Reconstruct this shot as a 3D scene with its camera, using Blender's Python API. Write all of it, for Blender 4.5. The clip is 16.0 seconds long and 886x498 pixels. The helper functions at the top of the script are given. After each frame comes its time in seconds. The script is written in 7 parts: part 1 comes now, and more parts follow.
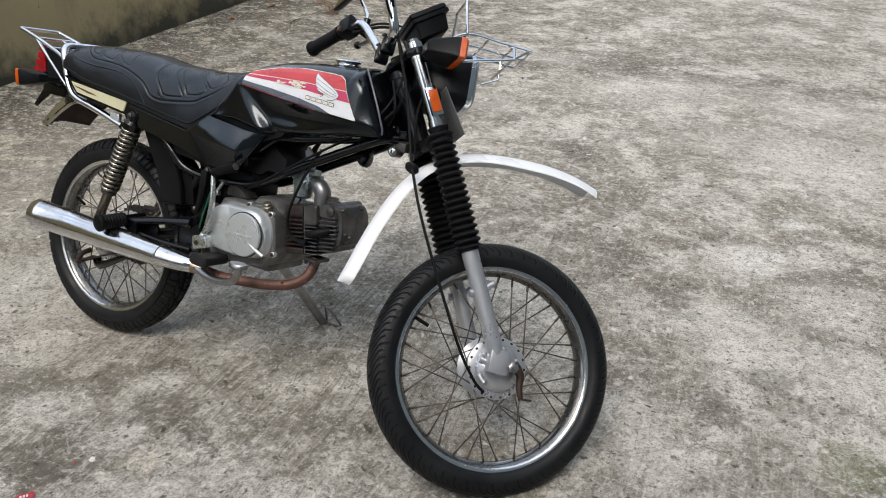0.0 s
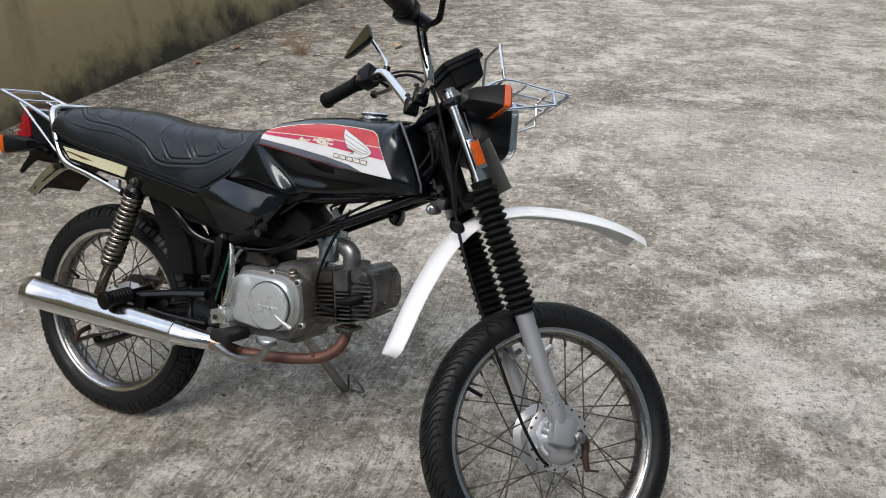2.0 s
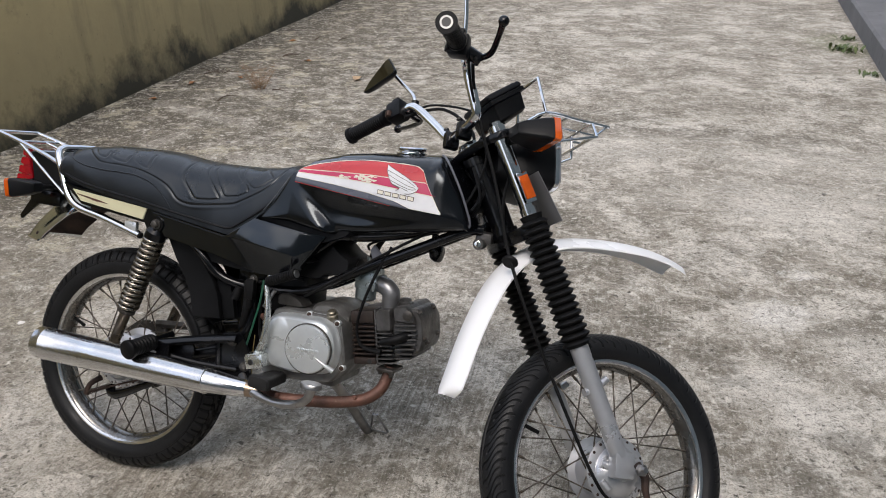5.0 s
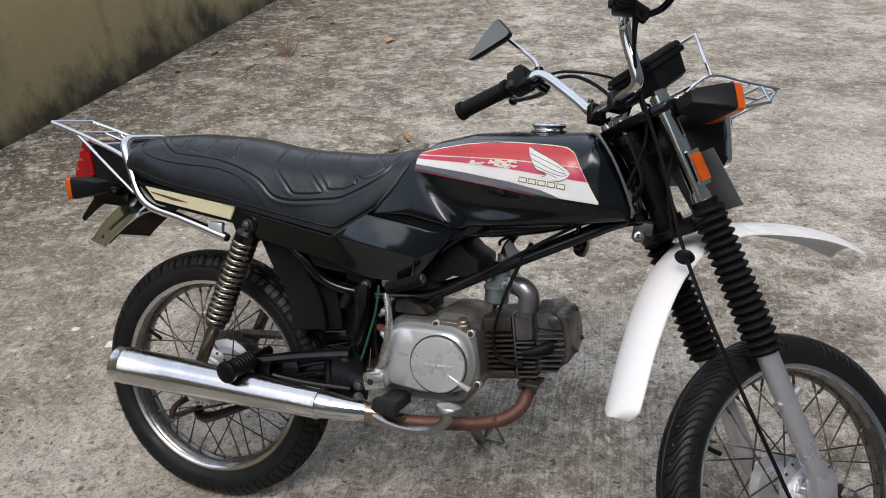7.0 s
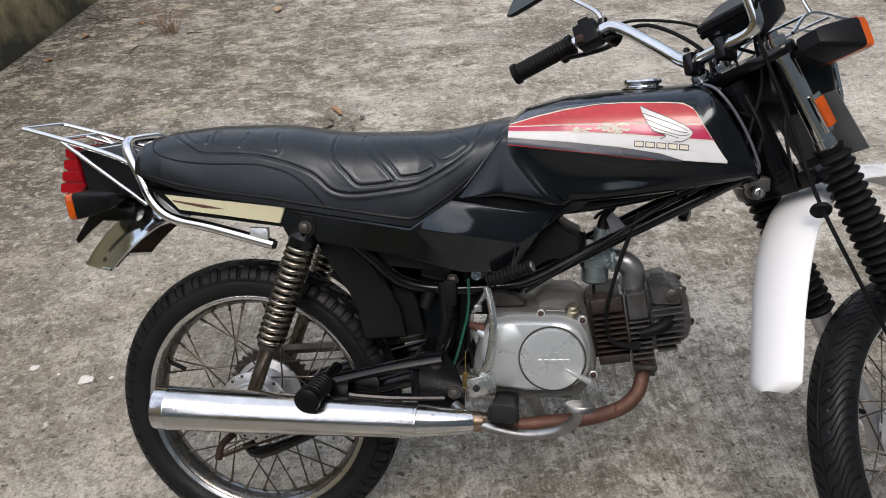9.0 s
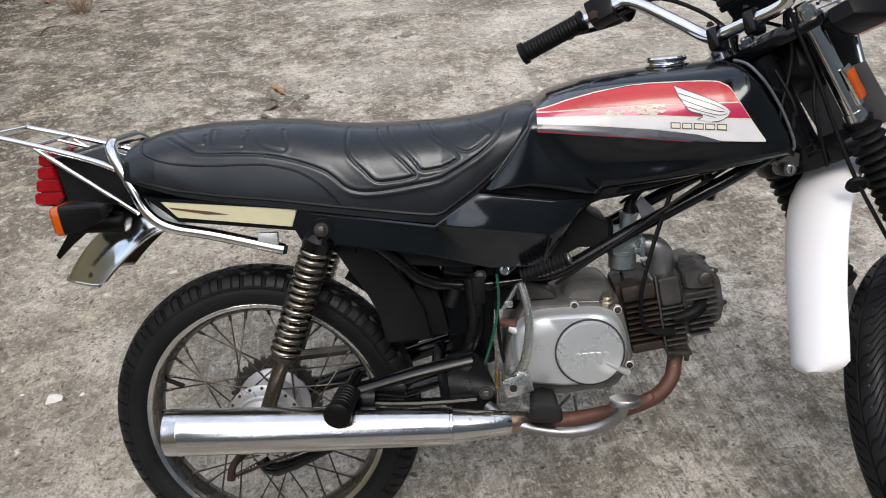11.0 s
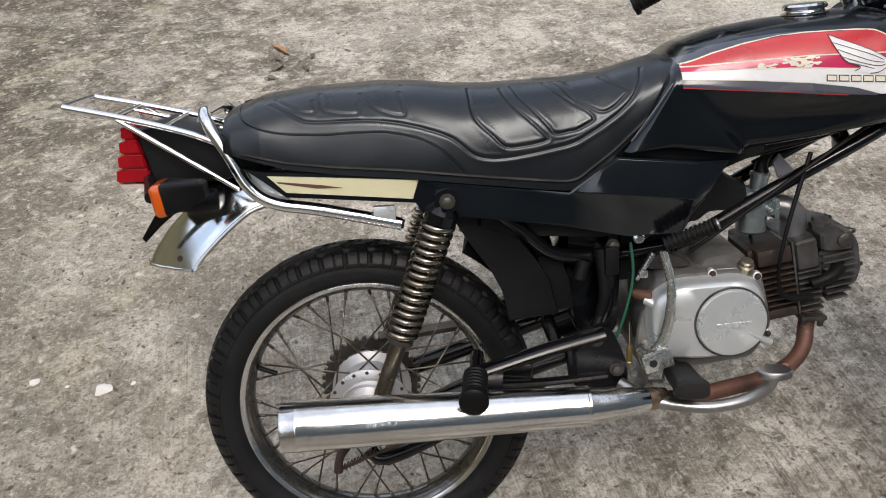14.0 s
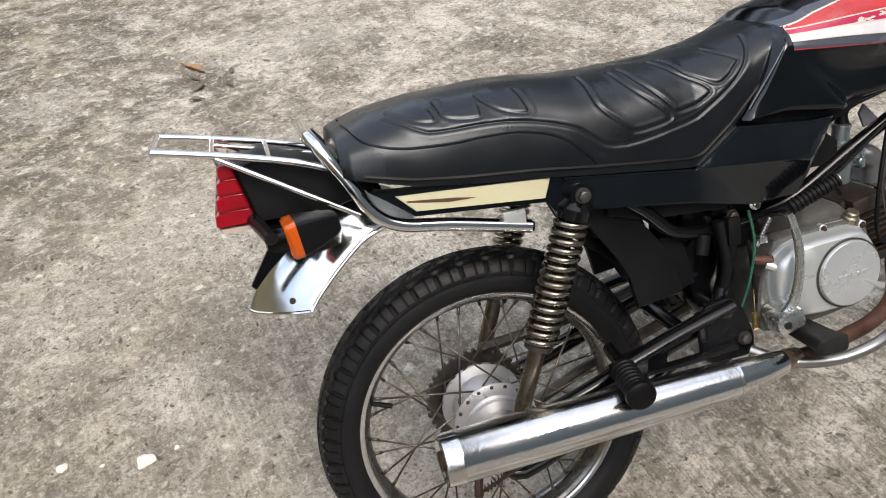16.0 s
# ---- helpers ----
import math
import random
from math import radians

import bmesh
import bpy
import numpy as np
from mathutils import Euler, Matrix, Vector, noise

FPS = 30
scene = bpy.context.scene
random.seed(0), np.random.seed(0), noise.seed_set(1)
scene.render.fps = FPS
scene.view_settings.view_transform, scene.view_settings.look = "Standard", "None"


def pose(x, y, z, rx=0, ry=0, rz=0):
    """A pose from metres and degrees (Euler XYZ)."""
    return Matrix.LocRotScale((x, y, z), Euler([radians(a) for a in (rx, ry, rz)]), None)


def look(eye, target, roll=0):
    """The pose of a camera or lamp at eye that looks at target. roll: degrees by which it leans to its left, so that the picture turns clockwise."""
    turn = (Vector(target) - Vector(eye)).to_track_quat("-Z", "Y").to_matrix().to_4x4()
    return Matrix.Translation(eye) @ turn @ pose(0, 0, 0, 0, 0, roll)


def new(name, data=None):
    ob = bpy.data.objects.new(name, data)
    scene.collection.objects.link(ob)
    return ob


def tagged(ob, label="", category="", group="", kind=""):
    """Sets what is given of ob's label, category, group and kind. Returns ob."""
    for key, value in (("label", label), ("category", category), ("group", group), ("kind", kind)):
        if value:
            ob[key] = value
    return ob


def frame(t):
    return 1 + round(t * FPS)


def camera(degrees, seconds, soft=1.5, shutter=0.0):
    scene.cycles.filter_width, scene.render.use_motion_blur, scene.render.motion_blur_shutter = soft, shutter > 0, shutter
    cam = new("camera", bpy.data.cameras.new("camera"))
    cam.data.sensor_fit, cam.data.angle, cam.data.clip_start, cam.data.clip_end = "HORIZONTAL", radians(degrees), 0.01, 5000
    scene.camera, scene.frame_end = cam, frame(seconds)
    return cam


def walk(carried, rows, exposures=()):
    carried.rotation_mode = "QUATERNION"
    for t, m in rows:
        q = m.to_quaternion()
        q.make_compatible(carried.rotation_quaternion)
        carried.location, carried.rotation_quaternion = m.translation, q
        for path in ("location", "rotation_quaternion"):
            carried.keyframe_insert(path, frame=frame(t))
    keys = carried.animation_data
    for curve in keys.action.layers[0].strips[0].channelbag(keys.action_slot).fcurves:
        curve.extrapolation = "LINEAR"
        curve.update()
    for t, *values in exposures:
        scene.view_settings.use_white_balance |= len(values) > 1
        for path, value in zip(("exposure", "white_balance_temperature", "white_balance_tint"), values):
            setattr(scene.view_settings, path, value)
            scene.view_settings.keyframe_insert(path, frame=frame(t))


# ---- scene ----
cam = camera(54.5, 16.0, soft=1.0)
PATH = [
    (0, (0.006, 0.163, 1.472), (0.0, 1.919, 0.515), 1.2),
    (0.5, (-0.027, 0.157, 1.47), (-0.029, 1.91, 0.508), 2.0),
    (1, (-0.079, 0.19, 1.464), (-0.068, 1.954, 0.522), 2.5),
    (1.5, (-0.154, 0.289, 1.47), (-0.096, 2.07, 0.562), 1.0),
    (2, (-0.2, 0.337, 1.468), (-0.097, 2.121, 0.569), -0.3),
    (2.5, (-0.281, 0.362, 1.472), (-0.124, 2.144, 0.579), -1.7),
    (3, (-0.351, 0.377, 1.478), (-0.134, 2.165, 0.609), -1.9),
    (3.2, (-0.364, 0.39, 1.484), (-0.134, 2.178, 0.618), -1.7),
    (5.3, (-0.484, 0.399, 1.461), (-0.217, 2.197, 0.626), 0.5),
    (5.5, (-0.506, 0.405, 1.457), (-0.257, 2.203, 0.619), 0.6),
    (6, (-0.57, 0.513, 1.442), (-0.355, 2.313, 0.596), -0.2),
    (6.5, (-0.638, 0.66, 1.431), (-0.417, 2.446, 0.558), -2.0),
    (7, (-0.687, 0.727, 1.418), (-0.431, 2.482, 0.494), -2.3),
    (7.5, (-0.792, 0.793, 1.413), (-0.454, 2.513, 0.451), -3.7),
    (8, (-0.91, 0.843, 1.4), (-0.456, 2.524, 0.415), -3.9),
    (8.5, (-0.989, 0.895, 1.388), (-0.455, 2.538, 0.38), -2.7),
    (9, (-1.067, 1.027, 1.378), (-0.496, 2.657, 0.369), -3.5),
    (9.2, (-1.092, 1.079, 1.375), (-0.497, 2.7, 0.365), -4.0),
    (11.3, (-1.216, 1.206, 1.388), (-0.469, 2.702, 0.29), -3.2),
    (11.5, (-1.223, 1.213, 1.387), (-0.479, 2.704, 0.281), -3.5),
    (12, (-1.25, 1.226, 1.385), (-0.506, 2.707, 0.265), -3.9),
    (12.5, (-1.299, 1.242, 1.38), (-0.548, 2.713, 0.253), -4.1),
    (13, (-1.357, 1.266, 1.372), (-0.589, 2.719, 0.233), -4.2),
    (13.5, (-1.38, 1.323, 1.362), (-0.585, 2.749, 0.207), -3.4),
    (14, (-1.409, 1.434, 1.357), (-0.592, 2.834, 0.186), -2.8),
    (14.5, (-1.44, 1.537, 1.358), (-0.605, 2.913, 0.172), -3.5),
    (15, (-1.489, 1.607, 1.352), (-0.581, 2.932, 0.16), -3.9),
    (15.5, (-1.611, 1.692, 1.355), (-0.601, 2.938, 0.16), -5.0),
    (16, (-1.705, 1.758, 1.353), (-0.614, 2.928, 0.152), -4.2),
]
walk(cam, [(t, look(eye, target, roll)) for t, eye, target, roll in PATH],
     exposures=[(0.0, 0.3, 6500, 10), (1.0, 0.24, 6500, 10), (3.0, 0.23, 6550, 12), (5.5, 0.18, 6600, 13), (7.5, 0.13, 6650, 13), (9.0, 0.18, 6650, 13), (12.5, 0.32, 6700, 13), (14.5, 0.31, 6850, 13), (15.0, 0.31, 6850, 13), (15.5, 0.51, 6880, 13), (16.0, 0.58, 6900, 13)])

# ---- daylight: bright sky with broken cloud ----
SUN_EL, SUN_AZ = 58.0, 200.0
world = bpy.data.worlds.new("overcast")
scene.world = world
world.use_nodes = True
wn = world.node_tree
sky = wn.nodes.new("ShaderNodeTexSky")
sky.sky_type = "NISHITA"
sky.sun_disc = False
sky.sun_elevation = radians(SUN_EL)
sky.sun_rotation = radians(SUN_AZ)
sky.air_density, sky.dust_density, sky.ozone_density = 1.2, 6.0, 1.0
way = wn.nodes.new("ShaderNodeTexCoord")
cloud = wn.nodes.new("ShaderNodeTexNoise")
cloud.inputs["Scale"].default_value, cloud.inputs["Detail"].default_value, cloud.inputs["Roughness"].default_value = 3.2, 7.0, 0.58
wn.links.new(way.outputs["Generated"], cloud.inputs["Vector"])
thick = wn.nodes.new("ShaderNodeMapRange")
thick.inputs[1].default_value, thick.inputs[2].default_value = 0.42, 0.6
wn.links.new(cloud.outputs["Fac"], thick.inputs[0])
tone = wn.nodes.new("ShaderNodeMix")
tone.data_type = "RGBA"
wn.links.new(thick.outputs[0], tone.inputs[0])
tone.inputs[6].default_value, tone.inputs[7].default_value = (3.6, 4.6, 6.2, 1), (8.6, 9.0, 9.5, 1)
pale = wn.nodes.new("ShaderNodeMix")
pale.data_type = "RGBA"
pale.inputs[0].default_value = 0.62
wn.links.new(sky.outputs[0], pale.inputs[6])
wn.links.new(tone.outputs[2], pale.inputs[7])
wn.links.new(pale.outputs[2], wn.nodes["Background"].inputs[0])
wn.nodes["Background"].inputs[1].default_value = 0.16
sun_data = bpy.data.lights.new("sun", "SUN")
sun_data.energy, sun_data.angle, sun_data.color = 1.2, radians(25), (1.0, 0.97, 0.92)
sun = new("sun", sun_data)
az = radians(SUN_AZ)
sun.matrix_world = look((math.sin(az) * 8, math.cos(az) * 8, 8 * 1.4), (0, 0, 0))


# ---- materials ----
def nodes_of(name):
    m = bpy.data.materials.new(name)
    m.use_nodes = True
    return m, m.node_tree, m.node_tree.nodes["Principled BSDF"]


def noise_node(nt, vec, scale, detail=4.0, rough=0.55):
    n = nt.nodes.new("ShaderNodeTexNoise")
    n.inputs["Scale"].default_value, n.inputs["Detail"].default_value, n.inputs["Roughness"].default_value = scale, detail, rough
    nt.links.new(vec, n.inputs["Vector"])
    return n.outputs["Fac"]


def ramp(nt, fac, lo, hi, a=0.0, b=1.0):
    r = nt.nodes.new("ShaderNodeMapRange")
    r.inputs[1].default_value, r.inputs[2].default_value, r.inputs[3].default_value, r.inputs[4].default_value = lo, hi, a, b
    nt.links.new(fac, r.inputs[0])
    return r.outputs[0]


def blend(nt, fac, a, b):
    m = nt.nodes.new("ShaderNodeMix")
    m.data_type = "RGBA"
    for sock, v in ((m.inputs[0], fac), (m.inputs[6], a), (m.inputs[7], b)):
        if isinstance(v, tuple):
            sock.default_value = (*v, 1)
        elif isinstance(v, float):
            sock.default_value = v
        else:
            nt.links.new(v, sock)
    return m.outputs[2]


def bump(nt, bsdf, height, strength, dist=0.002):
    b = nt.nodes.new("ShaderNodeBump")
    b.inputs["Strength"].default_value, b.inputs["Distance"].default_value = strength, dist
    nt.links.new(height, b.inputs["Height"])
    nt.links.new(b.outputs[0], bsdf.inputs["Normal"])


def place_of(nt):
    return nt.nodes.new("ShaderNodeTexCoord").outputs["Object"]


def surf(name, a, b, rough=0.5, metal=0.0, big=9.0, fine=160.0, bumps=0.1, dirt=None, dirt_at=0.62, coat=0.0, rough_var=0.12, spec=0.5, tint=None):
    """A worn surface: two tones, fine grain, spots of dirt, uneven gloss."""
    m, nt, bsdf = nodes_of(name)
    p = place_of(nt)
    n1, n2 = noise_node(nt, p, big, 5), noise_node(nt, p, fine, 3)
    col = blend(nt, ramp(nt, n1, 0.35, 0.68), a, b)
    if dirt:
        spot = noise_node(nt, p, big * 2.7, 8, 0.7)
        col = blend(nt, ramp(nt, spot, dirt_at, dirt_at + 0.12, 0.0, 0.85), col, dirt)
    nt.links.new(col, bsdf.inputs["Base Color"])
    nt.links.new(ramp(nt, n1, 0.3, 0.7, max(0.03, rough - rough_var), rough + rough_var), bsdf.inputs["Roughness"])
    bsdf.inputs["Metallic"].default_value = metal
    bsdf.inputs["Specular IOR Level"].default_value = spec
    if tint:
        bsdf.inputs["Specular Tint"].default_value = tint + (1.0,)
    bsdf.inputs["Coat Weight"].default_value = coat
    bsdf.inputs["Coat Roughness"].default_value = 0.08
    if bumps:
        bump(nt, bsdf, n2, bumps)
    return m


def clear_plastic(name, col, rough=0.15):
    m, nt, bsdf = nodes_of(name)
    p = place_of(nt)
    c = blend(nt, ramp(nt, noise_node(nt, p, 40), 0.3, 0.7), col, tuple(v * 0.75 for v in col))
    nt.links.new(c, bsdf.inputs["Base Color"])
    bsdf.inputs["Roughness"].default_value = rough
    bsdf.inputs["Coat Weight"].default_value = 0.6
    bsdf.inputs["Subsurface Weight"].default_value = 0.04
    bsdf.inputs["Subsurface Radius"].default_value = (0.01, 0.003, 0.002)
    return m


BLACK_PAINT = surf("black_paint", (0.0025, 0.0028, 0.0038), (0.0042, 0.0047, 0.006), 0.15, bumps=0.012, dirt=(0.013, 0.0135, 0.0155), dirt_at=0.72, rough_var=0.05, spec=0.56, tint=(0.88, 0.95, 1.0))
COVER_PAINT = surf("cover_paint", (0.0028, 0.0032, 0.0042), (0.0046, 0.0052, 0.0066), 0.11, bumps=0.015, dirt=(0.015, 0.016, 0.018), dirt_at=0.7, rough_var=0.05, spec=0.85, tint=(0.88, 0.95, 1.0))
BLACK_FRAME = surf("black_frame_paint", (0.0026, 0.0028, 0.0036), (0.0048, 0.005, 0.006), 0.18, bumps=0.05, dirt=(0.022, 0.02, 0.018), dirt_at=0.74, spec=0.42)
BLACK_PLASTIC = surf("black_plastic", (0.005, 0.0053, 0.006), (0.009, 0.0093, 0.0102), 0.42, bumps=0.2, dirt=(0.02, 0.02, 0.02), dirt_at=0.75, spec=0.16)
RUBBER = surf("rubber", (0.004, 0.004, 0.0043), (0.008, 0.008, 0.0082), 0.5, bumps=0.3, dirt=(0.025, 0.024, 0.022), dirt_at=0.7, spec=0.16)
WORN_RUBBER = surf("worn_rubber", (0.012, 0.012, 0.0125), (0.022, 0.0215, 0.021), 0.55, big=30, bumps=0.3, dirt=(0.045, 0.04, 0.035), dirt_at=0.66, spec=0.2)
TYRE_RUBBER = surf("tyre_rubber", (0.007, 0.0074, 0.0084), (0.0115, 0.012, 0.013), 0.48, big=14, bumps=0.4, dirt=(0.026, 0.026, 0.026), dirt_at=0.68, spec=0.26)
# tread grooves: less dusty rubber, also darkened to carry their shade
SHADED_GROOVE_RUBBER = surf("shaded_groove_rubber", (0.005, 0.005, 0.0054), (0.007, 0.007, 0.0074), 0.6, bumps=0.2, spec=0.16)
CHROME = surf("chrome", (0.84, 0.85, 0.86), (0.74, 0.74, 0.74), 0.1, 1.0, bumps=0.03, dirt=(0.3, 0.25, 0.2), dirt_at=0.72, rough_var=0.06)
MUFFLER_CHROME = surf("muffler_chrome", (0.78, 0.785, 0.79), (0.62, 0.622, 0.62), 0.17, 1.0, big=16, bumps=0.15, dirt=(0.36, 0.34, 0.31), dirt_at=0.64, rough_var=0.1)
MUDGUARD_CHROME = surf("mudguard_chrome", (0.82, 0.87, 0.89), (0.7, 0.76, 0.78), 0.15, 1.0, big=12, fine=14, bumps=0.35, dirt=(0.5, 0.52, 0.5), dirt_at=0.64, rough_var=0.09)
HEAT_STAIN = surf("heat_stained_chrome", (0.5, 0.46, 0.4), (0.34, 0.22, 0.13), 0.26, 0.95, big=14, bumps=0.15, dirt=(0.2, 0.1, 0.05), dirt_at=0.56)
RIM_STEEL = surf("rim_chrome", (0.84, 0.84, 0.85), (0.74, 0.74, 0.74), 0.2, 1.0, big=30, bumps=0.05, dirt=(0.36, 0.31, 0.26), dirt_at=0.72, rough_var=0.08)
SPOKE_STEEL = surf("rusty_spokes", (0.2, 0.18, 0.155), (0.1, 0.075, 0.055), 0.38, 0.85, big=60, bumps=0.1, dirt=(0.09, 0.045, 0.025), dirt_at=0.56)
STEEL = surf("dull_steel", (0.42, 0.42, 0.42), (0.3, 0.29, 0.28), 0.38, 1.0, big=24, bumps=0.15, dirt=(0.16, 0.09, 0.05), dirt_at=0.6)
SHOCK_STEEL = surf("shock_steel", (0.2, 0.175, 0.14), (0.11, 0.09, 0.068), 0.3, 0.9, big=26, bumps=0.12, dirt=(0.06, 0.04, 0.028), dirt_at=0.6)
SPRING_STEEL = surf("spring_steel", (0.38, 0.345, 0.29), (0.22, 0.19, 0.15), 0.28, 1.0, big=30, bumps=0.08, dirt=(0.1, 0.055, 0.03), dirt_at=0.6)
ALLOY = surf("cast_alloy", (0.71, 0.74, 0.745), (0.6, 0.63, 0.635), 0.34, 0.6, big=16, bumps=0.07, dirt=(0.3, 0.27, 0.22), dirt_at=0.74)
GALVANISED = surf("galvanised_steel", (0.72, 0.74, 0.72), (0.6, 0.62, 0.6), 0.24, 0.9, big=60, bumps=0.05, dirt=(0.35, 0.32, 0.27), dirt_at=0.72)
SILVER_PAINT = surf("silver_paint", (0.55, 0.56, 0.58), (0.47, 0.48, 0.5), 0.34, 0.65, big=14, bumps=0.08, dirt=(0.25, 0.22, 0.19), dirt_at=0.72)
# well darker than the lips: dirt, plus dark reflections put into its colour
RIM_WELL = surf("dirty_shaded_rim_well", (0.27, 0.268, 0.26), (0.15, 0.142, 0.13), 0.24, 0.95, big=30, bumps=0.1, dirt=(0.13, 0.085, 0.055), dirt_at=0.6)
CASE_ALLOY = surf("case_alloy", (0.21, 0.208, 0.2), (0.12, 0.115, 0.108), 0.45, 0.5, big=22, bumps=0.25, dirt=(0.09, 0.075, 0.06), dirt_at=0.62)
HEAD_ALLOY = surf("head_alloy", (0.13, 0.127, 0.124), (0.06, 0.057, 0.054), 0.42, 0.65, big=26, bumps=0.4, dirt=(0.06, 0.048, 0.04), dirt_at=0.6)
BRASSY = surf("tarnished_brass", (0.26, 0.235, 0.18), (0.16, 0.14, 0.1), 0.4, 0.8, big=40, bumps=0.1, dirt=(0.1, 0.07, 0.04), dirt_at=0.6)
ENGINE_DARK = surf("oily_alloy", (0.1, 0.094, 0.087), (0.042, 0.037, 0.032), 0.42, 0.6, big=26, bumps=0.4, dirt=(0.055, 0.029, 0.019), dirt_at=0.58)
BARREL = surf("rusty_barrel", (0.045, 0.03, 0.023), (0.022, 0.017, 0.015), 0.55, 0.3, big=30, bumps=0.5, dirt=(0.08, 0.035, 0.02), dirt_at=0.6)
RUST = surf("rusty_pipe", (0.16, 0.072, 0.05), (0.095, 0.05, 0.037), 0.55, 0.35, big=22, bumps=0.4, dirt=(0.24, 0.16, 0.12), dirt_at=0.6)
DARK_RUST = surf("dark_rust", (0.06, 0.032, 0.022), (0.035, 0.024, 0.02), 0.6, 0.3, big=30, bumps=0.5)
WHITE_PLASTIC = surf("white_plastic", (0.92, 0.92, 0.92), (0.88, 0.88, 0.88), 0.34, big=6, bumps=0.05, dirt=(0.66, 0.63, 0.58), dirt_at=0.78)
CREAM_PAINT = surf("cream_panel", (0.66, 0.63, 0.42), (0.58, 0.55, 0.36), 0.35, big=8, bumps=0.05)
CREAM_DECAL = surf("cream_decal", (0.72, 0.67, 0.54), (0.64, 0.6, 0.5), 0.35, big=30, bumps=0.05)
RED_DECAL = surf("red_decal", (0.54, 0.042, 0.045), (0.44, 0.03, 0.035), 0.2, big=12, bumps=0.03, coat=0.3, dirt=(0.62, 0.16, 0.16), dirt_at=0.68)
PINK_DECAL = surf("pink_decal", (0.52, 0.028, 0.1), (0.44, 0.025, 0.08), 0.2, big=12, bumps=0.03, coat=0.3)
WHITE_DECAL = surf("white_decal", (0.74, 0.74, 0.74), (0.64, 0.64, 0.65), 0.28, big=14, bumps=0.03, coat=0.4)
DARK_LINE = surf("dark_line", (0.015, 0.014, 0.014), (0.02, 0.02, 0.02), 0.4, bumps=0)
BROWN_LINE = surf("brown_line", (0.07, 0.05, 0.035), (0.05, 0.035, 0.026), 0.4, bumps=0)
AMBER = clear_plastic("amber_lens", (0.66, 0.105, 0.006))
RED_LENS = clear_plastic("red_lens", (0.34, 0.004, 0.012), 0.08)
GREEN_WIRE = surf("green_wire", (0.01, 0.09, 0.05), (0.01, 0.06, 0.035), 0.45, bumps=0)
# low reflectance puts the dark surroundings the mirror should show into its colour
DARKENED_MIRROR = surf("mirror_glass", (0.12, 0.128, 0.12), (0.1, 0.108, 0.1), 0.06, 1.0, bumps=0, rough_var=0.02)
LIP_METAL = surf("lip_metal", (0.17, 0.175, 0.2), (0.1, 0.105, 0.12), 0.35, 0.3, big=30, bumps=0.05, dirt=(0.08, 0.07, 0.07), dirt_at=0.66)
GREY_STRIPE = surf("grey_stripe", (0.075, 0.08, 0.1), (0.06, 0.063, 0.08), 0.25, big=12, bumps=0.03, coat=0.3)
GREY_PLATE = surf("grey_plate", (0.1, 0.1, 0.1), (0.15, 0.15, 0.15), 0.42, bumps=0.05, dirt=(0.22, 0.21, 0.19), dirt_at=0.66)


def vinyl():
    m, nt, bsdf = nodes_of("black_vinyl")
    p = place_of(nt)
    n1, n2 = noise_node(nt, p, 12, 5), noise_node(nt, p, 420, 2)
    wr = nt.nodes.new("ShaderNodeTexWave")
    wr.inputs["Scale"].default_value, wr.inputs["Distortion"].default_value, wr.inputs["Detail"].default_value = 60.0, 7.0, 3.0
    nt.links.new(p, wr.inputs["Vector"])
    nt.links.new(blend(nt, ramp(nt, n1, 0.3, 0.7), (0.0028, 0.0031, 0.004), (0.005, 0.0054, 0.0068)), bsdf.inputs["Base Color"])
    nt.links.new(ramp(nt, n1, 0.3, 0.7, 0.24, 0.36), bsdf.inputs["Roughness"])
    bsdf.inputs["Specular IOR Level"].default_value = 0.62
    bsdf.inputs["Specular Tint"].default_value = (0.88, 0.95, 1.0, 1.0)
    mask = nt.nodes.new("ShaderNodeMath")
    mask.operation = "MULTIPLY"
    nt.links.new(wr.outputs["Fac"], mask.inputs[0])
    nt.links.new(ramp(nt, noise_node(nt, p, 9, 3), 0.57, 0.68), mask.inputs[1])
    add = nt.nodes.new("ShaderNodeMath")
    add.operation = "MULTIPLY_ADD"
    nt.links.new(mask.outputs[0], add.inputs[0])
    add.inputs[1].default_value = 0.3
    nt.links.new(n2, add.inputs[2])
    bump(nt, bsdf, add.outputs[0], 0.22, 0.0008)
    return m


VINYL = vinyl()

WALL_A, WALL_DIR = Vector((-2.3, 4.9, 0)), Vector((0.377, 0.926, 0)).normalized()
WALL_N = Vector((WALL_DIR.y, -WALL_DIR.x, 0))


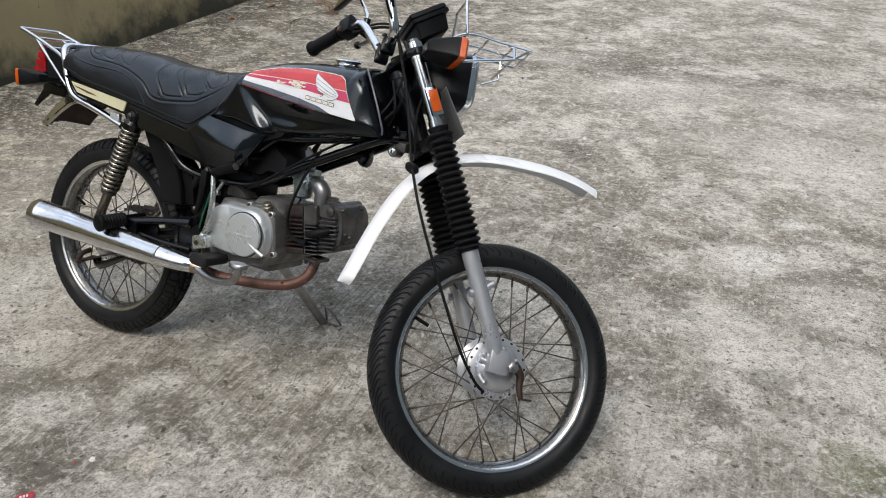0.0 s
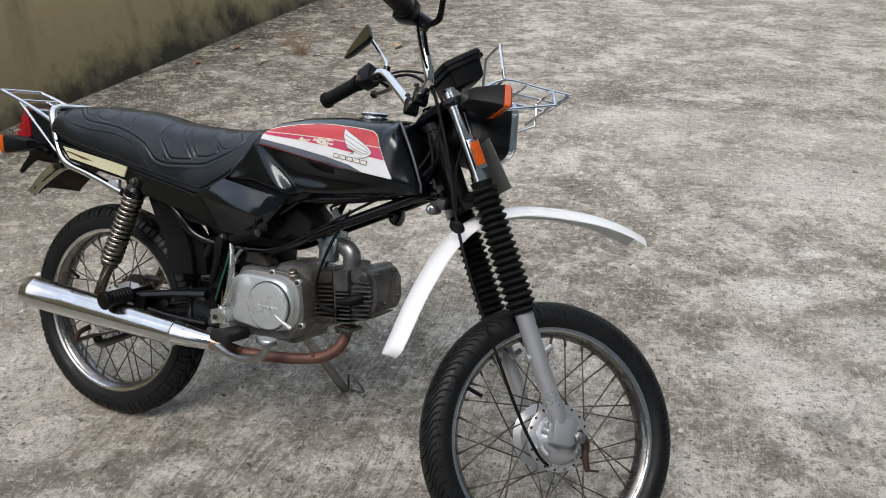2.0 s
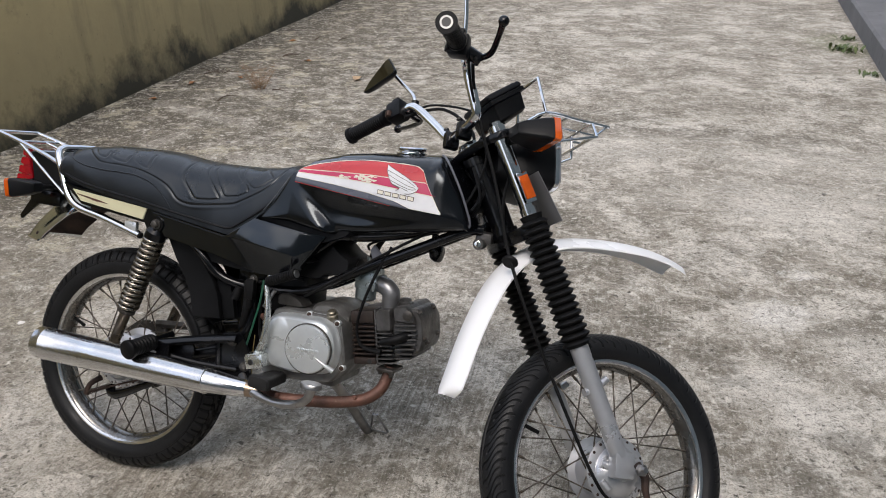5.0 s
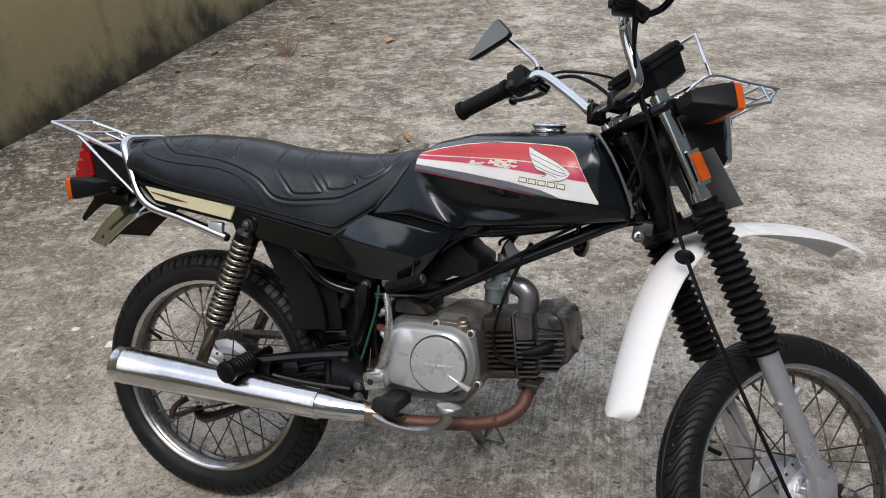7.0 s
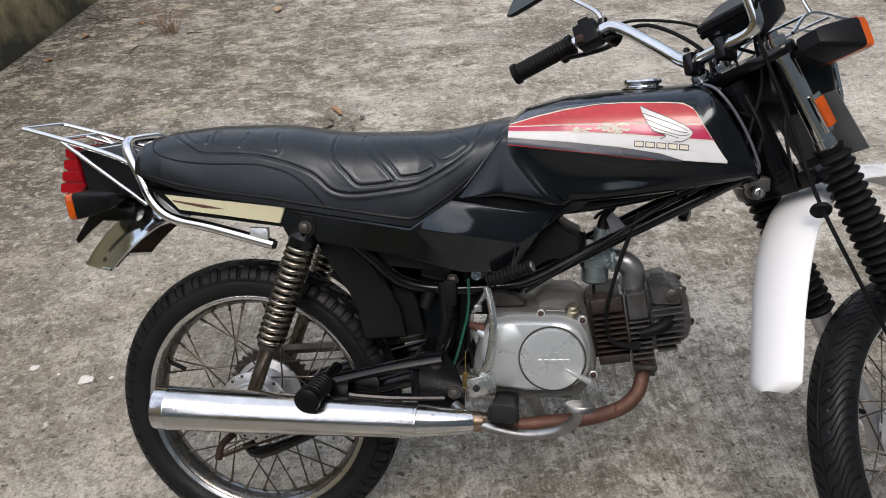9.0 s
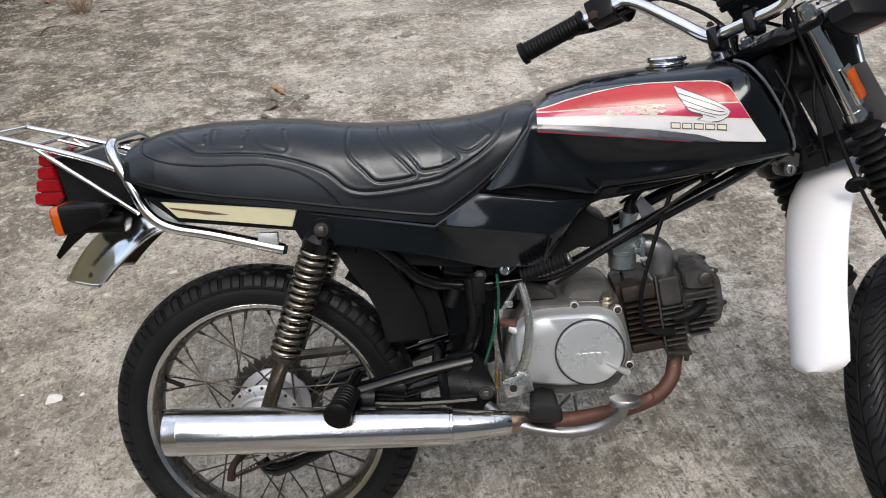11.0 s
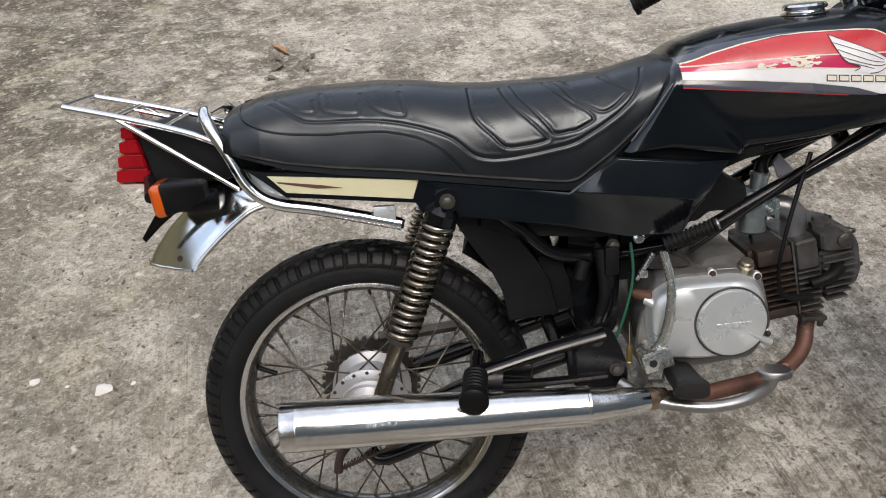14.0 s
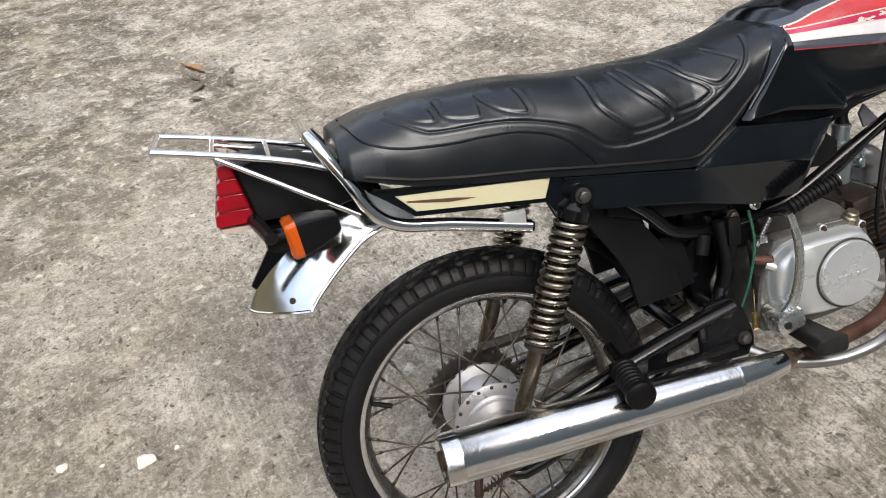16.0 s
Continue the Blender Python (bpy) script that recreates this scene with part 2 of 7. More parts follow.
PATCHES = [  # x, y, length, width, turn, tone, strength
    (-1.65, 2.85, 2.6, 1.7, 60, "tan", 0.5), (-1.3, 2.5, 0.8, 0.5, 10, "pale", 0.45), (-0.27, 1.9, 0.5, 0.012, 66, "dark", 0.6), (-0.482, 2.083, 0.24, 0.012, 81, "dark", 0.7),
    (1.466, 3.486, 0.08, 0.05, 4, "pale", 0.8), (1.6, 3.9, 1.2, 0.5, -15, "pale", 0.35), (0.3, 3.2, 0.5, 0.3, 20, "dark", 0.35), (-0.34, 4.45, 0.5, 0.22, -40, "dark", 0.65),
    (0.12, 2.724, 0.08, 0.07, -5, "dark", 0.7), (-0.06, 2.348, 0.11, 0.06, -16, "dark", 0.6), (0.45, 2.62, 0.12, 0.08, 20, "dark", 0.5), (0.05, 5.56, 3.9, 0.03, -19.5, "dark", 0.7),
    (1.7, 4.9, 2.6, 0.25, -20, "dark", 0.5), (-0.2, 5.95, 2.6, 0.02, -8, "dark", 0.85), (3.97, 7.2, 0.9, 0.5, -105, "moss", 0.5), (-1.22, 5.79, 0.7, 0.16, -47, "pale", 0.35),
    (-1.3, 5.2, 0.5, 0.12, 60, "pale", 0.35), (-0.9, 6.2, 0.5, 0.15, 10, "pale", 0.35), (-0.6, 3.7, 0.9, 0.5, 20, "pale", 0.35),
    (-1.5, 3.5, 0.4, 0.12, 60, "dark", 0.5), (2.3, 4.3, 1.6, 0.4, -20, "pale", 0.4), (-0.95, 1.77, 0.26, 0.28, 2, "dark", 0.85), (-0.81, 1.91, 0.39, 0.18, 2, "dark", 0.7),
    (-0.64, 1.9, 0.12, 0.13, 2, "dark", 0.8), (-0.72, 1.76, 0.12, 0.07, 2, "cream", 0.95), (-0.88, 2.12, 0.33, 0.15, 2, "dark", 0.55), (-1.04, 1.96, 0.22, 0.13, 2, "pale", 0.8),
    (-0.8, 2.08, 0.16, 0.1, 2, "pale", 0.85), (-0.83, 1.86, 0.14, 0.12, 2, "pale", 0.75), (-1.19, 2.24, 0.21, 0.2, 2, "pale", 0.6), (-0.58, 1.67, 0.21, 0.07, 2, "pale", 0.5),
    (-1.15, 2.08, 0.14, 0.13, 2, "dark", 0.45), (1.11, 2.83, 0.24, 0.18, 3, "bright", 0.95), (1.35, 3.12, 0.13, 0.09, 3, "bright", 0.9), (0.86, 2.44, 0.27, 0.16, 3, "pale", 0.75),
    (0.93, 2.25, 0.3, 0.23, 2, "pale", 0.8), (1.27, 2.51, 0.31, 0.34, 2, "pale", 0.75), (1.18, 2.2, 0.23, 0.22, 2, "pale", 0.6), (0.74, 1.99, 0.14, 0.19, 2, "dark", 0.6),
    (1.02, 1.8, 0.18, 0.24, 2, "moss", 0.6), (0.92, 2.12, 0.21, 0.12, 2, "dark", 0.6), (0.52, 1.87, 0.18, 0.34, 2, "pale", 0.45), (0.76, 2.59, 0.15, 0.28, 3, "dark", 0.5),
    (0.64, 2.86, 0.18, 0.25, 3, "dark", 0.45), (0.6, 3.81, 0.18, 0.2, 3, "dark", 0.6), (1.66, 3.74, 0.61, 0.52, 3, "pale", 0.45), (1.12, 4.71, 0.85, 0.44, 4, "pale", 0.5),
    (0.96, 5.29, 1.21, 0.42, 4, "dark", 0.65), (0.67, 3.32, 0.37, 0.24, 3, "dark", 0.4), (1.05, 3.33, 0.37, 0.27, 3, "dark", 0.35), (1.33, 2.71, 0.37, 0.11, 2, "dark", 0.6),
    (-0.28, 4.46, 0.18, 0.28, -40, "dark", 0.75), (-1.08, 5.28, 0.27, 0.34, -40, "dark", 0.5), (0.21, 4.35, 0.36, 0.34, -40, "dark", 0.45), (0.58, 3.9, 0.28, 0.21, -40, "dark", 0.4),
    (-1.52, 3.09, 0.17, 0.13, -36, "dark", 0.5), (-1.24, 3.2, 0.15, 0.18, -36, "pale", 0.5), (-1.29, 3.63, 0.3, 0.45, -37, "pale", 0.3),
    (-0.78, 4.79, 0.23, 0.25, -39, "pale", 0.45), (0.39, 5.47, 1.08, 0.16, -31, "dark", 0.6), (0.54, 5.35, 0.69, 0.2, -31, "pale", 0.5), (-0.89, 5.75, 1.94, 0.28, -30, "dark", 0.35),
    (0.05, 4.55, 0.65, 0.28, -29, "pale", 0.4),
]
TONES = {"tan": (0.44, 0.395, 0.325), "bright": (0.78, 0.74, 0.68), "pale": (0.74, 0.69, 0.615), "cream": (0.677, 0.607, 0.501), "dark": (0.12, 0.107, 0.084), "moss": (0.174, 0.185, 0.084)}


def concrete():
    m, nt, bsdf = nodes_of("weathered_concrete")
    p = place_of(nt)

    def math_of(op, a, b=None, c=None):
        n = nt.nodes.new("ShaderNodeMath")
        n.operation = op
        for i, v in enumerate((a, b, c)):
            if isinstance(v, float):
                n.inputs[i].default_value = v
            elif v is not None:
                nt.links.new(v, n.inputs[i])
        return n.outputs[0]

    def warped(scale, amount, detail=6.0):
        wv = nt.nodes.new("ShaderNodeTexNoise")
        wv.inputs["Scale"].default_value, wv.inputs["Detail"].default_value, wv.inputs["Roughness"].default_value = scale, detail, 0.65
        nt.links.new(p, wv.inputs["Vector"])
        w = nt.nodes.new("ShaderNodeVectorMath")
        w.operation = "MULTIPLY_ADD"
        nt.links.new(wv.outputs["Color"], w.inputs[0])
        w.inputs[1].default_value = (amount, amount, 0)
        nt.links.new(p, w.inputs[2])
        return w.outputs[0]

    def strokes_along(vec, turn, width, length):
        mp = nt.nodes.new("ShaderNodeMapping")
        mp.vector_type = "TEXTURE"
        mp.inputs["Rotation"].default_value = (0, 0, turn)
        mp.inputs["Scale"].default_value = (width, length, 1)
        nt.links.new(vec, mp.inputs["Vector"])
        return noise_node(nt, mp.outputs[0], 1.0, 4, 0.6)
    swirl, loose = warped(1.3, 0.5), warped(9.0, 0.1, 9.0)
    cloud, blotch = noise_node(nt, swirl, 2.0, 15, 0.74), noise_node(nt, loose, 6.5, 13, 0.76)
    small, grit = noise_node(nt, loose, 34, 9, 0.78), noise_node(nt, p, 150, 5, 0.75)
    BROOM_TURN = radians(-20.5)
    gentle = warped(0.8, 0.12, 3.0)
    broom = strokes_along(gentle, BROOM_TURN, 0.0055, 0.22)
    wide = strokes_along(gentle, BROOM_TURN + 0.05, 0.03, 1.1)
    cross = strokes_along(gentle, BROOM_TURN + 1.25, 0.008, 0.3)
    worn = nt.nodes.new("ShaderNodeVectorMath")
    worn.operation = "DISTANCE"
    nt.links.new(swirl, worn.inputs[0])
    worn.inputs[1].default_value = (-0.72, 2.25, 0)
    zone = math_of("MULTIPLY", ramp(nt, noise_node(nt, swirl, 1.1, 4), 0.32, 0.48), ramp(nt, worn.outputs["Value"], 1.1, 2.4, 1.0, 0.12))
    # cement tone, cloudy dirt, bleached and darkened patches
    col = blend(nt, ramp(nt, noise_node(nt, p, 0.6, 5), 0.38, 0.62), (0.307, 0.270, 0.220), (0.380, 0.339, 0.280))
    col = blend(nt, ramp(nt, cloud, 0.49, 0.58, 0.0, 0.9), col, (0.74, 0.685, 0.605))
    col = blend(nt, ramp(nt, cloud, 0.4, 0.48, 0.72, 0.0), col, (0.174, 0.153, 0.121))
    col = blend(nt, ramp(nt, blotch, 0.4, 0.48, 0.8, 0.0), col, (0.165, 0.143, 0.111))
    col = blend(nt, ramp(nt, blotch, 0.53, 0.61, 0.0, 0.75), col, (0.66, 0.61, 0.535))
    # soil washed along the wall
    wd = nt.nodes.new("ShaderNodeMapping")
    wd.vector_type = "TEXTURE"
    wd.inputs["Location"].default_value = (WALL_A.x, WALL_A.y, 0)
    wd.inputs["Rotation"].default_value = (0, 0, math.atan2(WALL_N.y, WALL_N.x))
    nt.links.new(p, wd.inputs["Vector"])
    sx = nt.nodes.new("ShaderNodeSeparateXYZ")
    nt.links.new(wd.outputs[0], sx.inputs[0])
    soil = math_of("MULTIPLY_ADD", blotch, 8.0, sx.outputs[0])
    # broom marks, grit, pits and pale chips
    col = blend(nt, math_of("MULTIPLY", ramp(nt, broom, 0.36, 0.52, 0.45, 0.0), zone), col, (0.137, 0.121, 0.096))
    col = blend(nt, ramp(nt, wide, 0.34, 0.48, 0.1, 0.0), col, (0.183, 0.163, 0.134))
    col = blend(nt, ramp(nt, broom, 0.54, 0.66, 0.0, 0.36), col, (0.604, 0.563, 0.501))
    col = blend(nt, math_of("MULTIPLY", ramp(nt, cross, 0.36, 0.48, 0.22, 0.0), ramp(nt, zone, 0.0, 1.0, 1.0, 0.0)), col, (0.156, 0.136, 0.109))
    col = blend(nt, ramp(nt, small, 0.4, 0.48, 0.6, 0.0), col, (0.146, 0.126, 0.096))
    col = blend(nt, ramp(nt, small, 0.54, 0.62, 0.0, 0.55), col, (0.76, 0.71, 0.63))
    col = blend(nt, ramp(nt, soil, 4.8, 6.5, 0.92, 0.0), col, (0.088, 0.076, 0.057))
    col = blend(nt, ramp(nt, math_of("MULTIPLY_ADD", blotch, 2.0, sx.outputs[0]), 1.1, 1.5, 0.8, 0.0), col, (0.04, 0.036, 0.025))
    col = blend(nt, math_of("MULTIPLY", ramp(nt, noise_node(nt, loose, 4.5, 12, 0.78), 0.53, 0.59, 0.0, 0.8), ramp(nt, sx.outputs[0], 1.2, 2.6, 1.0, 0.0)), col, (0.5, 0.45, 0.34))
    # scabs of paler and darker skin, fewer where the broom marks are
    mp = nt.nodes.new("ShaderNodeMapping")
    mp.vector_type = "TEXTURE"
    mp.inputs["Rotation"].default_value = (0, 0, BROOM_TURN + 1.3)
    mp.inputs["Scale"].default_value = (0.085, 0.17, 1)
    nt.links.new(loose, mp.inputs["Vector"])
    scab = noise_node(nt, mp.outputs[0], 1.0, 9, 0.66)
    bare = ramp(nt, zone, 0.0, 1.0, 1.0, 0.45)
    col = blend(nt, math_of("MULTIPLY", ramp(nt, scab, 0.54, 0.63, 0.0, 0.5), bare), col, (0.7, 0.645, 0.56))
    col = blend(nt, math_of("MULTIPLY", ramp(nt, scab, 0.37, 0.45, 0.55, 0.0), bare), col, (0.15, 0.132, 0.105))
    swept = math_of("MULTIPLY", zone, math_of("MULTIPLY", ramp(nt, worn.outputs["Value"], 1.0, 1.7, 1.0, 0.12), ramp(nt, noise_node(nt, swirl, 1.7, 5), 0.42, 0.56, 0.4, 1.0)))
    late = strokes_along(gentle, BROOM_TURN, 0.0075, 0.42)
    col = blend(nt, math_of("MULTIPLY", ramp(nt, late, 0.34, 0.47, 0.6, 0.0), swept), col, (0.12, 0.106, 0.085))
    col = blend(nt, math_of("MULTIPLY", ramp(nt, late, 0.55, 0.66, 0.0, 0.4), swept), col, (0.66, 0.615, 0.545))
    # patches with ragged edges
    broken = ramp(nt, noise_node(nt, loose, 30, 8, 0.8), 0.44, 0.54, 0.4, 1.0)
    rough_edge = math_of("MULTIPLY_ADD", small, 3.0, math_of("MULTIPLY", blotch, 4.0))
    for x, y, ln, wd_, turn, tone, power in PATCHES:
        e = nt.nodes.new("ShaderNodeMapping")
        e.vector_type = "TEXTURE"
        e.inputs["Location"].default_value = (x + 0.05, y + 0.05, 0)
        e.inputs["Rotation"].default_value = (0, 0, radians(turn))
        e.inputs["Scale"].default_value = (ln / 2, wd_ / 2, 100)
        nt.links.new(loose, e.inputs["Vector"])
        le = nt.nodes.new("ShaderNodeVectorMath")
        le.operation = "LENGTH"
        nt.links.new(e.outputs[0], le.inputs[0])
        ragged = math_of("ADD", rough_edge, le.outputs["Value"])
        col = blend(nt, math_of("MULTIPLY", ramp(nt, ragged, 4.22, 4.66, power, 0.0), broken), col, TONES[tone])
    col = blend(nt, ramp(nt, grit, 0.42, 0.48, 0.5, 0.0), col, (0.128, 0.110, 0.084))
    col = blend(nt, ramp(nt, noise_node(nt, p, 85, 6, 0.78), 0.4, 0.46, 0.55, 0.0), col, (0.110, 0.095, 0.073))
    col = blend(nt, ramp(nt, noise_node(nt, p, 70, 6, 0.8), 0.56, 0.62, 0.0, 0.6), col, (0.695, 0.642, 0.568))
    col = blend(nt, math_of("MULTIPLY", ramp(nt, noise_node(nt, loose, 27, 8, 0.8), 0.54, 0.6, 0.0, 0.6), bare), col, (0.8, 0.75, 0.67))
    col = blend(nt, ramp(nt, noise_node(nt, loose, 38, 7, 0.8), 0.4, 0.455, 0.62, 0.0), col, (0.13, 0.112, 0.088))
    for scale, lo, hi, share, tone in ((24.0, 0.1, 0.2, 0.72, (0.055, 0.048, 0.038)), (17.0, 0.08, 0.2, 0.8, (0.732, 0.686, 0.618)), (55.0, 0.15, 0.28, 0.7, (0.073, 0.065, 0.050))):
        vor = nt.nodes.new("ShaderNodeTexVoronoi")
        vor.inputs["Scale"].default_value = scale
        nt.links.new(loose, vor.inputs["Vector"])
        some = nt.nodes.new("ShaderNodeSeparateColor")
        nt.links.new(vor.outputs["Color"], some.inputs[0])
        pick = math_of("GREATER_THAN", some.outputs[0], share)
        col = blend(nt, math_of("MULTIPLY", ramp(nt, vor.outputs["Distance"], lo, hi, 0.8, 0.0), pick), col, tone)
    warm = nt.nodes.new("ShaderNodeVectorMath")
    warm.operation = "MULTIPLY"
    nt.links.new(col, warm.inputs[0])
    warm.inputs[1].default_value = (0.985, 0.995, 0.99)
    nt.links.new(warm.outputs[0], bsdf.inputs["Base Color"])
    bsdf.inputs["Roughness"].default_value = 0.9
    bsdf.inputs["Specular IOR Level"].default_value = 0.2
    h = math_of("MULTIPLY_ADD", math_of("MULTIPLY", broom, zone), 0.9, small)
    bump(nt, bsdf, math_of("MULTIPLY_ADD", grit, 0.6, h), 0.7, 0.005)
    return m


CONCRETE = concrete()


def wall_paint():
    m, nt, bsdf = nodes_of("stained_wall_paint")
    p = place_of(nt)
    sep = nt.nodes.new("ShaderNodeSeparateXYZ")
    nt.links.new(p, sep.inputs[0])
    n1, n2 = noise_node(nt, p, 1.3, 8, 0.62), noise_node(nt, p, 5.0, 10, 0.72)
    col = blend(nt, ramp(nt, n1, 0.34, 0.66), (0.53, 0.43, 0.225), (0.37, 0.305, 0.165))
    col = blend(nt, ramp(nt, n2, 0.54, 0.7, 0.0, 0.45), col, (0.2, 0.17, 0.1))
    mp = nt.nodes.new("ShaderNodeMapping")
    mp.inputs["Scale"].default_value = (5, 5, 0.6)
    nt.links.new(p, mp.inputs["Vector"])
    col = blend(nt, ramp(nt, noise_node(nt, mp.outputs[0], 1.0, 8, 0.65), 0.52, 0.72, 0.0, 0.45), col, (0.092, 0.084, 0.058))
    edge = sep.outputs[2]
    for fac, weight in ((n1, 0.9), (n2, 0.5)):
        add = nt.nodes.new("ShaderNodeMath")
        add.operation = "MULTIPLY_ADD"
        nt.links.new(fac, add.inputs[0])
        add.inputs[1].default_value = weight
        nt.links.new(edge, add.inputs[2])
        edge = add.outputs[0]
    col = blend(nt, ramp(nt, edge, 0.8, 1.4, 0.5, 0.0), col, (0.11, 0.095, 0.055))
    col = blend(nt, ramp(nt, edge, 0.72, 0.94, 0.97, 0.0), col, (0.022, 0.021, 0.012))
    col = blend(nt, ramp(nt, noise_node(nt, p, 22, 6, 0.7), 0.66, 0.72, 0.0, 0.85), col, (0.046, 0.040, 0.025))
    nt.links.new(col, bsdf.inputs["Base Color"])
    bsdf.inputs["Roughness"].default_value = 0.8
    bump(nt, bsdf, n2, 0.4, 0.01)
    return m


WALL_PAINT = wall_paint()
UNSEEN_WALL_PAINT = surf("grey_wall_paint", (0.14, 0.17, 0.175), (0.19, 0.22, 0.22), 0.8, big=1.5, fine=60, bumps=0.3, dirt=(0.1, 0.1, 0.08), dirt_at=0.6)
DARK_CEMENT = surf("dark_cement", (0.13, 0.13, 0.135), (0.19, 0.19, 0.195), 0.85, big=3, fine=60, bumps=0.5, dirt=(0.07, 0.075, 0.06), dirt_at=0.58)


# ---- mesh helpers ----
def link(name, bm, material, parent=None, label="", smooth=True, at=None):
    me = bpy.data.meshes.new(name)
    bmesh.ops.recalc_face_normals(bm, faces=bm.faces)
    bm.to_mesh(me)
    bm.free()
    if smooth:
        me.shade_smooth()
        try:
            me.set_sharp_from_angle(angle=radians(38))
        except AttributeError:
            pass
    me.materials.append(material)
    ob = new(name, me)
    if parent:
        ob.parent = parent
    if at is not None:
        ob.matrix_basis = at
    if label:
        ob["label"] = label
    return ob


def curve_pts(pts, n=6):
    """Catmull-Rom through the points, n steps a span."""
    p = [Vector(q) for q in pts]
    if len(p) < 3 or n < 2:
        return p
    out = []
    for i in range(len(p) - 1):
        a, b, c, d = p[max(i - 1, 0)], p[i], p[i + 1], p[min(i + 2, len(p) - 1)]
        for k in range(n):
            t = k / n
            out.append(0.5 * ((2 * b) + (c - a) * t + (2 * a - 5 * b + 4 * c - d) * t * t + (3 * b - a - 3 * c + d) * t ** 3))
    return out + [p[-1]]


def tube(bm, pts, r, seg=10, smooth=6, cap=True, flat=1.0):
    """A round bar along the points; r one radius or one a point given."""
    p = curve_pts(pts, smooth)
    if isinstance(r, (int, float)):
        rad = [r] * len(p)
    else:
        rad = [float(np.interp(i / (len(p) - 1) * (len(r) - 1), range(len(r)), r)) for i in range(len(p))]
    t0 = (p[1] - p[0]).normalized()
    up = Vector((0, 0, 1)) if abs(t0.z) < 0.9 else Vector((1, 0, 0))
    nrm = t0.cross(up).normalized()
    rings = []
    for i, q in enumerate(p):
        t = (p[min(i + 1, len(p) - 1)] - p[max(i - 1, 0)]).normalized()
        nrm = (nrm - t * nrm.dot(t)).normalized()
        b = t.cross(nrm)
        rings.append([bm.verts.new(q + rad[i] * (math.cos(a) * nrm + flat * math.sin(a) * b)) for a in [2 * math.pi * k / seg for k in range(seg)]])
    for u, v in zip(rings, rings[1:]):
        for k in range(seg):
            bm.faces.new((u[k], u[(k + 1) % seg], v[(k + 1) % seg], v[k]))
    if cap:
        bm.faces.new(rings[0][::-1])
        bm.faces.new(rings[-1])
    return bm


def loft(bm, rings, cap=True, closed=True):
    vs = [[bm.verts.new(q) for q in ring] for ring in rings]
    n = len(vs[0])
    for u, v in zip(vs, vs[1:]):
        for k in range(n if closed else n - 1):
            bm.faces.new((u[k], u[(k + 1) % n], v[(k + 1) % n], v[k]))
    if cap:
        bm.faces.new(vs[0][::-1])
        bm.faces.new(vs[-1])
    return bm


def lathe(bm, profile, centre, axis, seg=32, closed=False):
    """Turns (radius, height) pairs round an axis through centre."""
    ax = Vector(axis).normalized()
    ref = Vector((0, 0, 1)) if abs(ax.z) < 0.9 else Vector((1, 0, 0))
    u = ax.cross(ref).normalized()
    v = ax.cross(u)
    c = Vector(centre)
    rings = [[bm.verts.new(c + ax * h + r * (math.cos(2 * math.pi * k / seg) * u + math.sin(2 * math.pi * k / seg) * v)) for k in range(seg)] for r, h in profile]
    pairs = list(zip(rings, rings[1:]))
    if closed:
        pairs.append((rings[-1], rings[0]))
    for a, b in pairs:
        for k in range(seg):
            bm.faces.new((a[k], a[(k + 1) % seg], b[(k + 1) % seg], b[k]))
    if not closed:
        for ring, r in ((rings[0], profile[0][0]), (rings[-1], profile[-1][0])):
            if r > 1e-4:
                bm.faces.new(ring)
    return bm


def rounded(outline, n=4, cut=0.25):
    """Rounds a closed outline's corners."""
    out = []
    m = len(outline)
    for i in range(m):
        a, b, c = (Vector(outline[(i + d) % m]) for d in (-1, 0, 1))
        s, e = b.lerp(a, cut), b.lerp(c, cut)
        for k in range(n + 1):
            t = k / n
            out.append(s.lerp(b, t).lerp(b.lerp(e, t), t))
    return out


def rounded_xz(outline, n=3, cut=0.22):
    return [(q.x, q.y) for q in rounded([(x, z, 0) for x, z in outline], n, cut)]


def plate(bm, outline, y0, y1, bevel=0.003, slope=None):
    """A plate from an outline in x and z, from y0 to y1, with bevelled edges."""
    pts = [Vector((x, 0, z)) for x, z in outline]
    c = sum(pts, Vector()) / len(pts)
    s = 1 if y1 > y0 else -1
    size = max((q - c).length for q in pts)
    k = 1 - bevel / size
    rows = [(k, y0), (1, y0 + s * bevel), (1, y1 - s * bevel), (k, y1)]
    return loft(bm, [[c + (q - c) * f + Vector((0, y, 0)) for q in pts] for f, y in rows])


def block(bm, lo, hi, bevel=0.004):
    """A box with bevelled edges."""
    r = bmesh.ops.create_cube(bm, size=1.0)
    lo, hi = Vector(lo), Vector(hi)
    for v in r["verts"]:
        v.co = Vector(((lo[i] + hi[i]) / 2 + v.co[i] * (hi[i] - lo[i]) for i in range(3)))
    if bevel:
        edges = {e for v in r["verts"] for e in v.link_edges}
        bmesh.ops.bevel(bm, geom=list(edges), offset=bevel, segments=2, affect="EDGES", profile=0.6)
    return bm


def bolt(bm, c, axis, r=0.007, h=0.006):
    lathe(bm, [(r * 1.35, 0), (r * 1.35, h * 0.25)], c, axis, 12)
    lathe(bm, [(r, h * 0.25), (r, h * 0.9), (r * 0.8, h)], c, axis, 6)
    return bm


def line(table, x):
    return float(np.interp(x, [a for a, _ in table], [b for _, b in table]))


B = bmesh.new

# ---- setting: yard of concrete, boundary wall, raised slab ----
def ground_height(x, y):
    a = math.exp(-((x + 1.03) ** 2 + (y - 2.37) ** 2) / 0.42)
    b = math.exp(-((x - 0.16) ** 2 + (y - 2.0) ** 2) / 0.12)
    return -0.03 * a - 0.008 * b


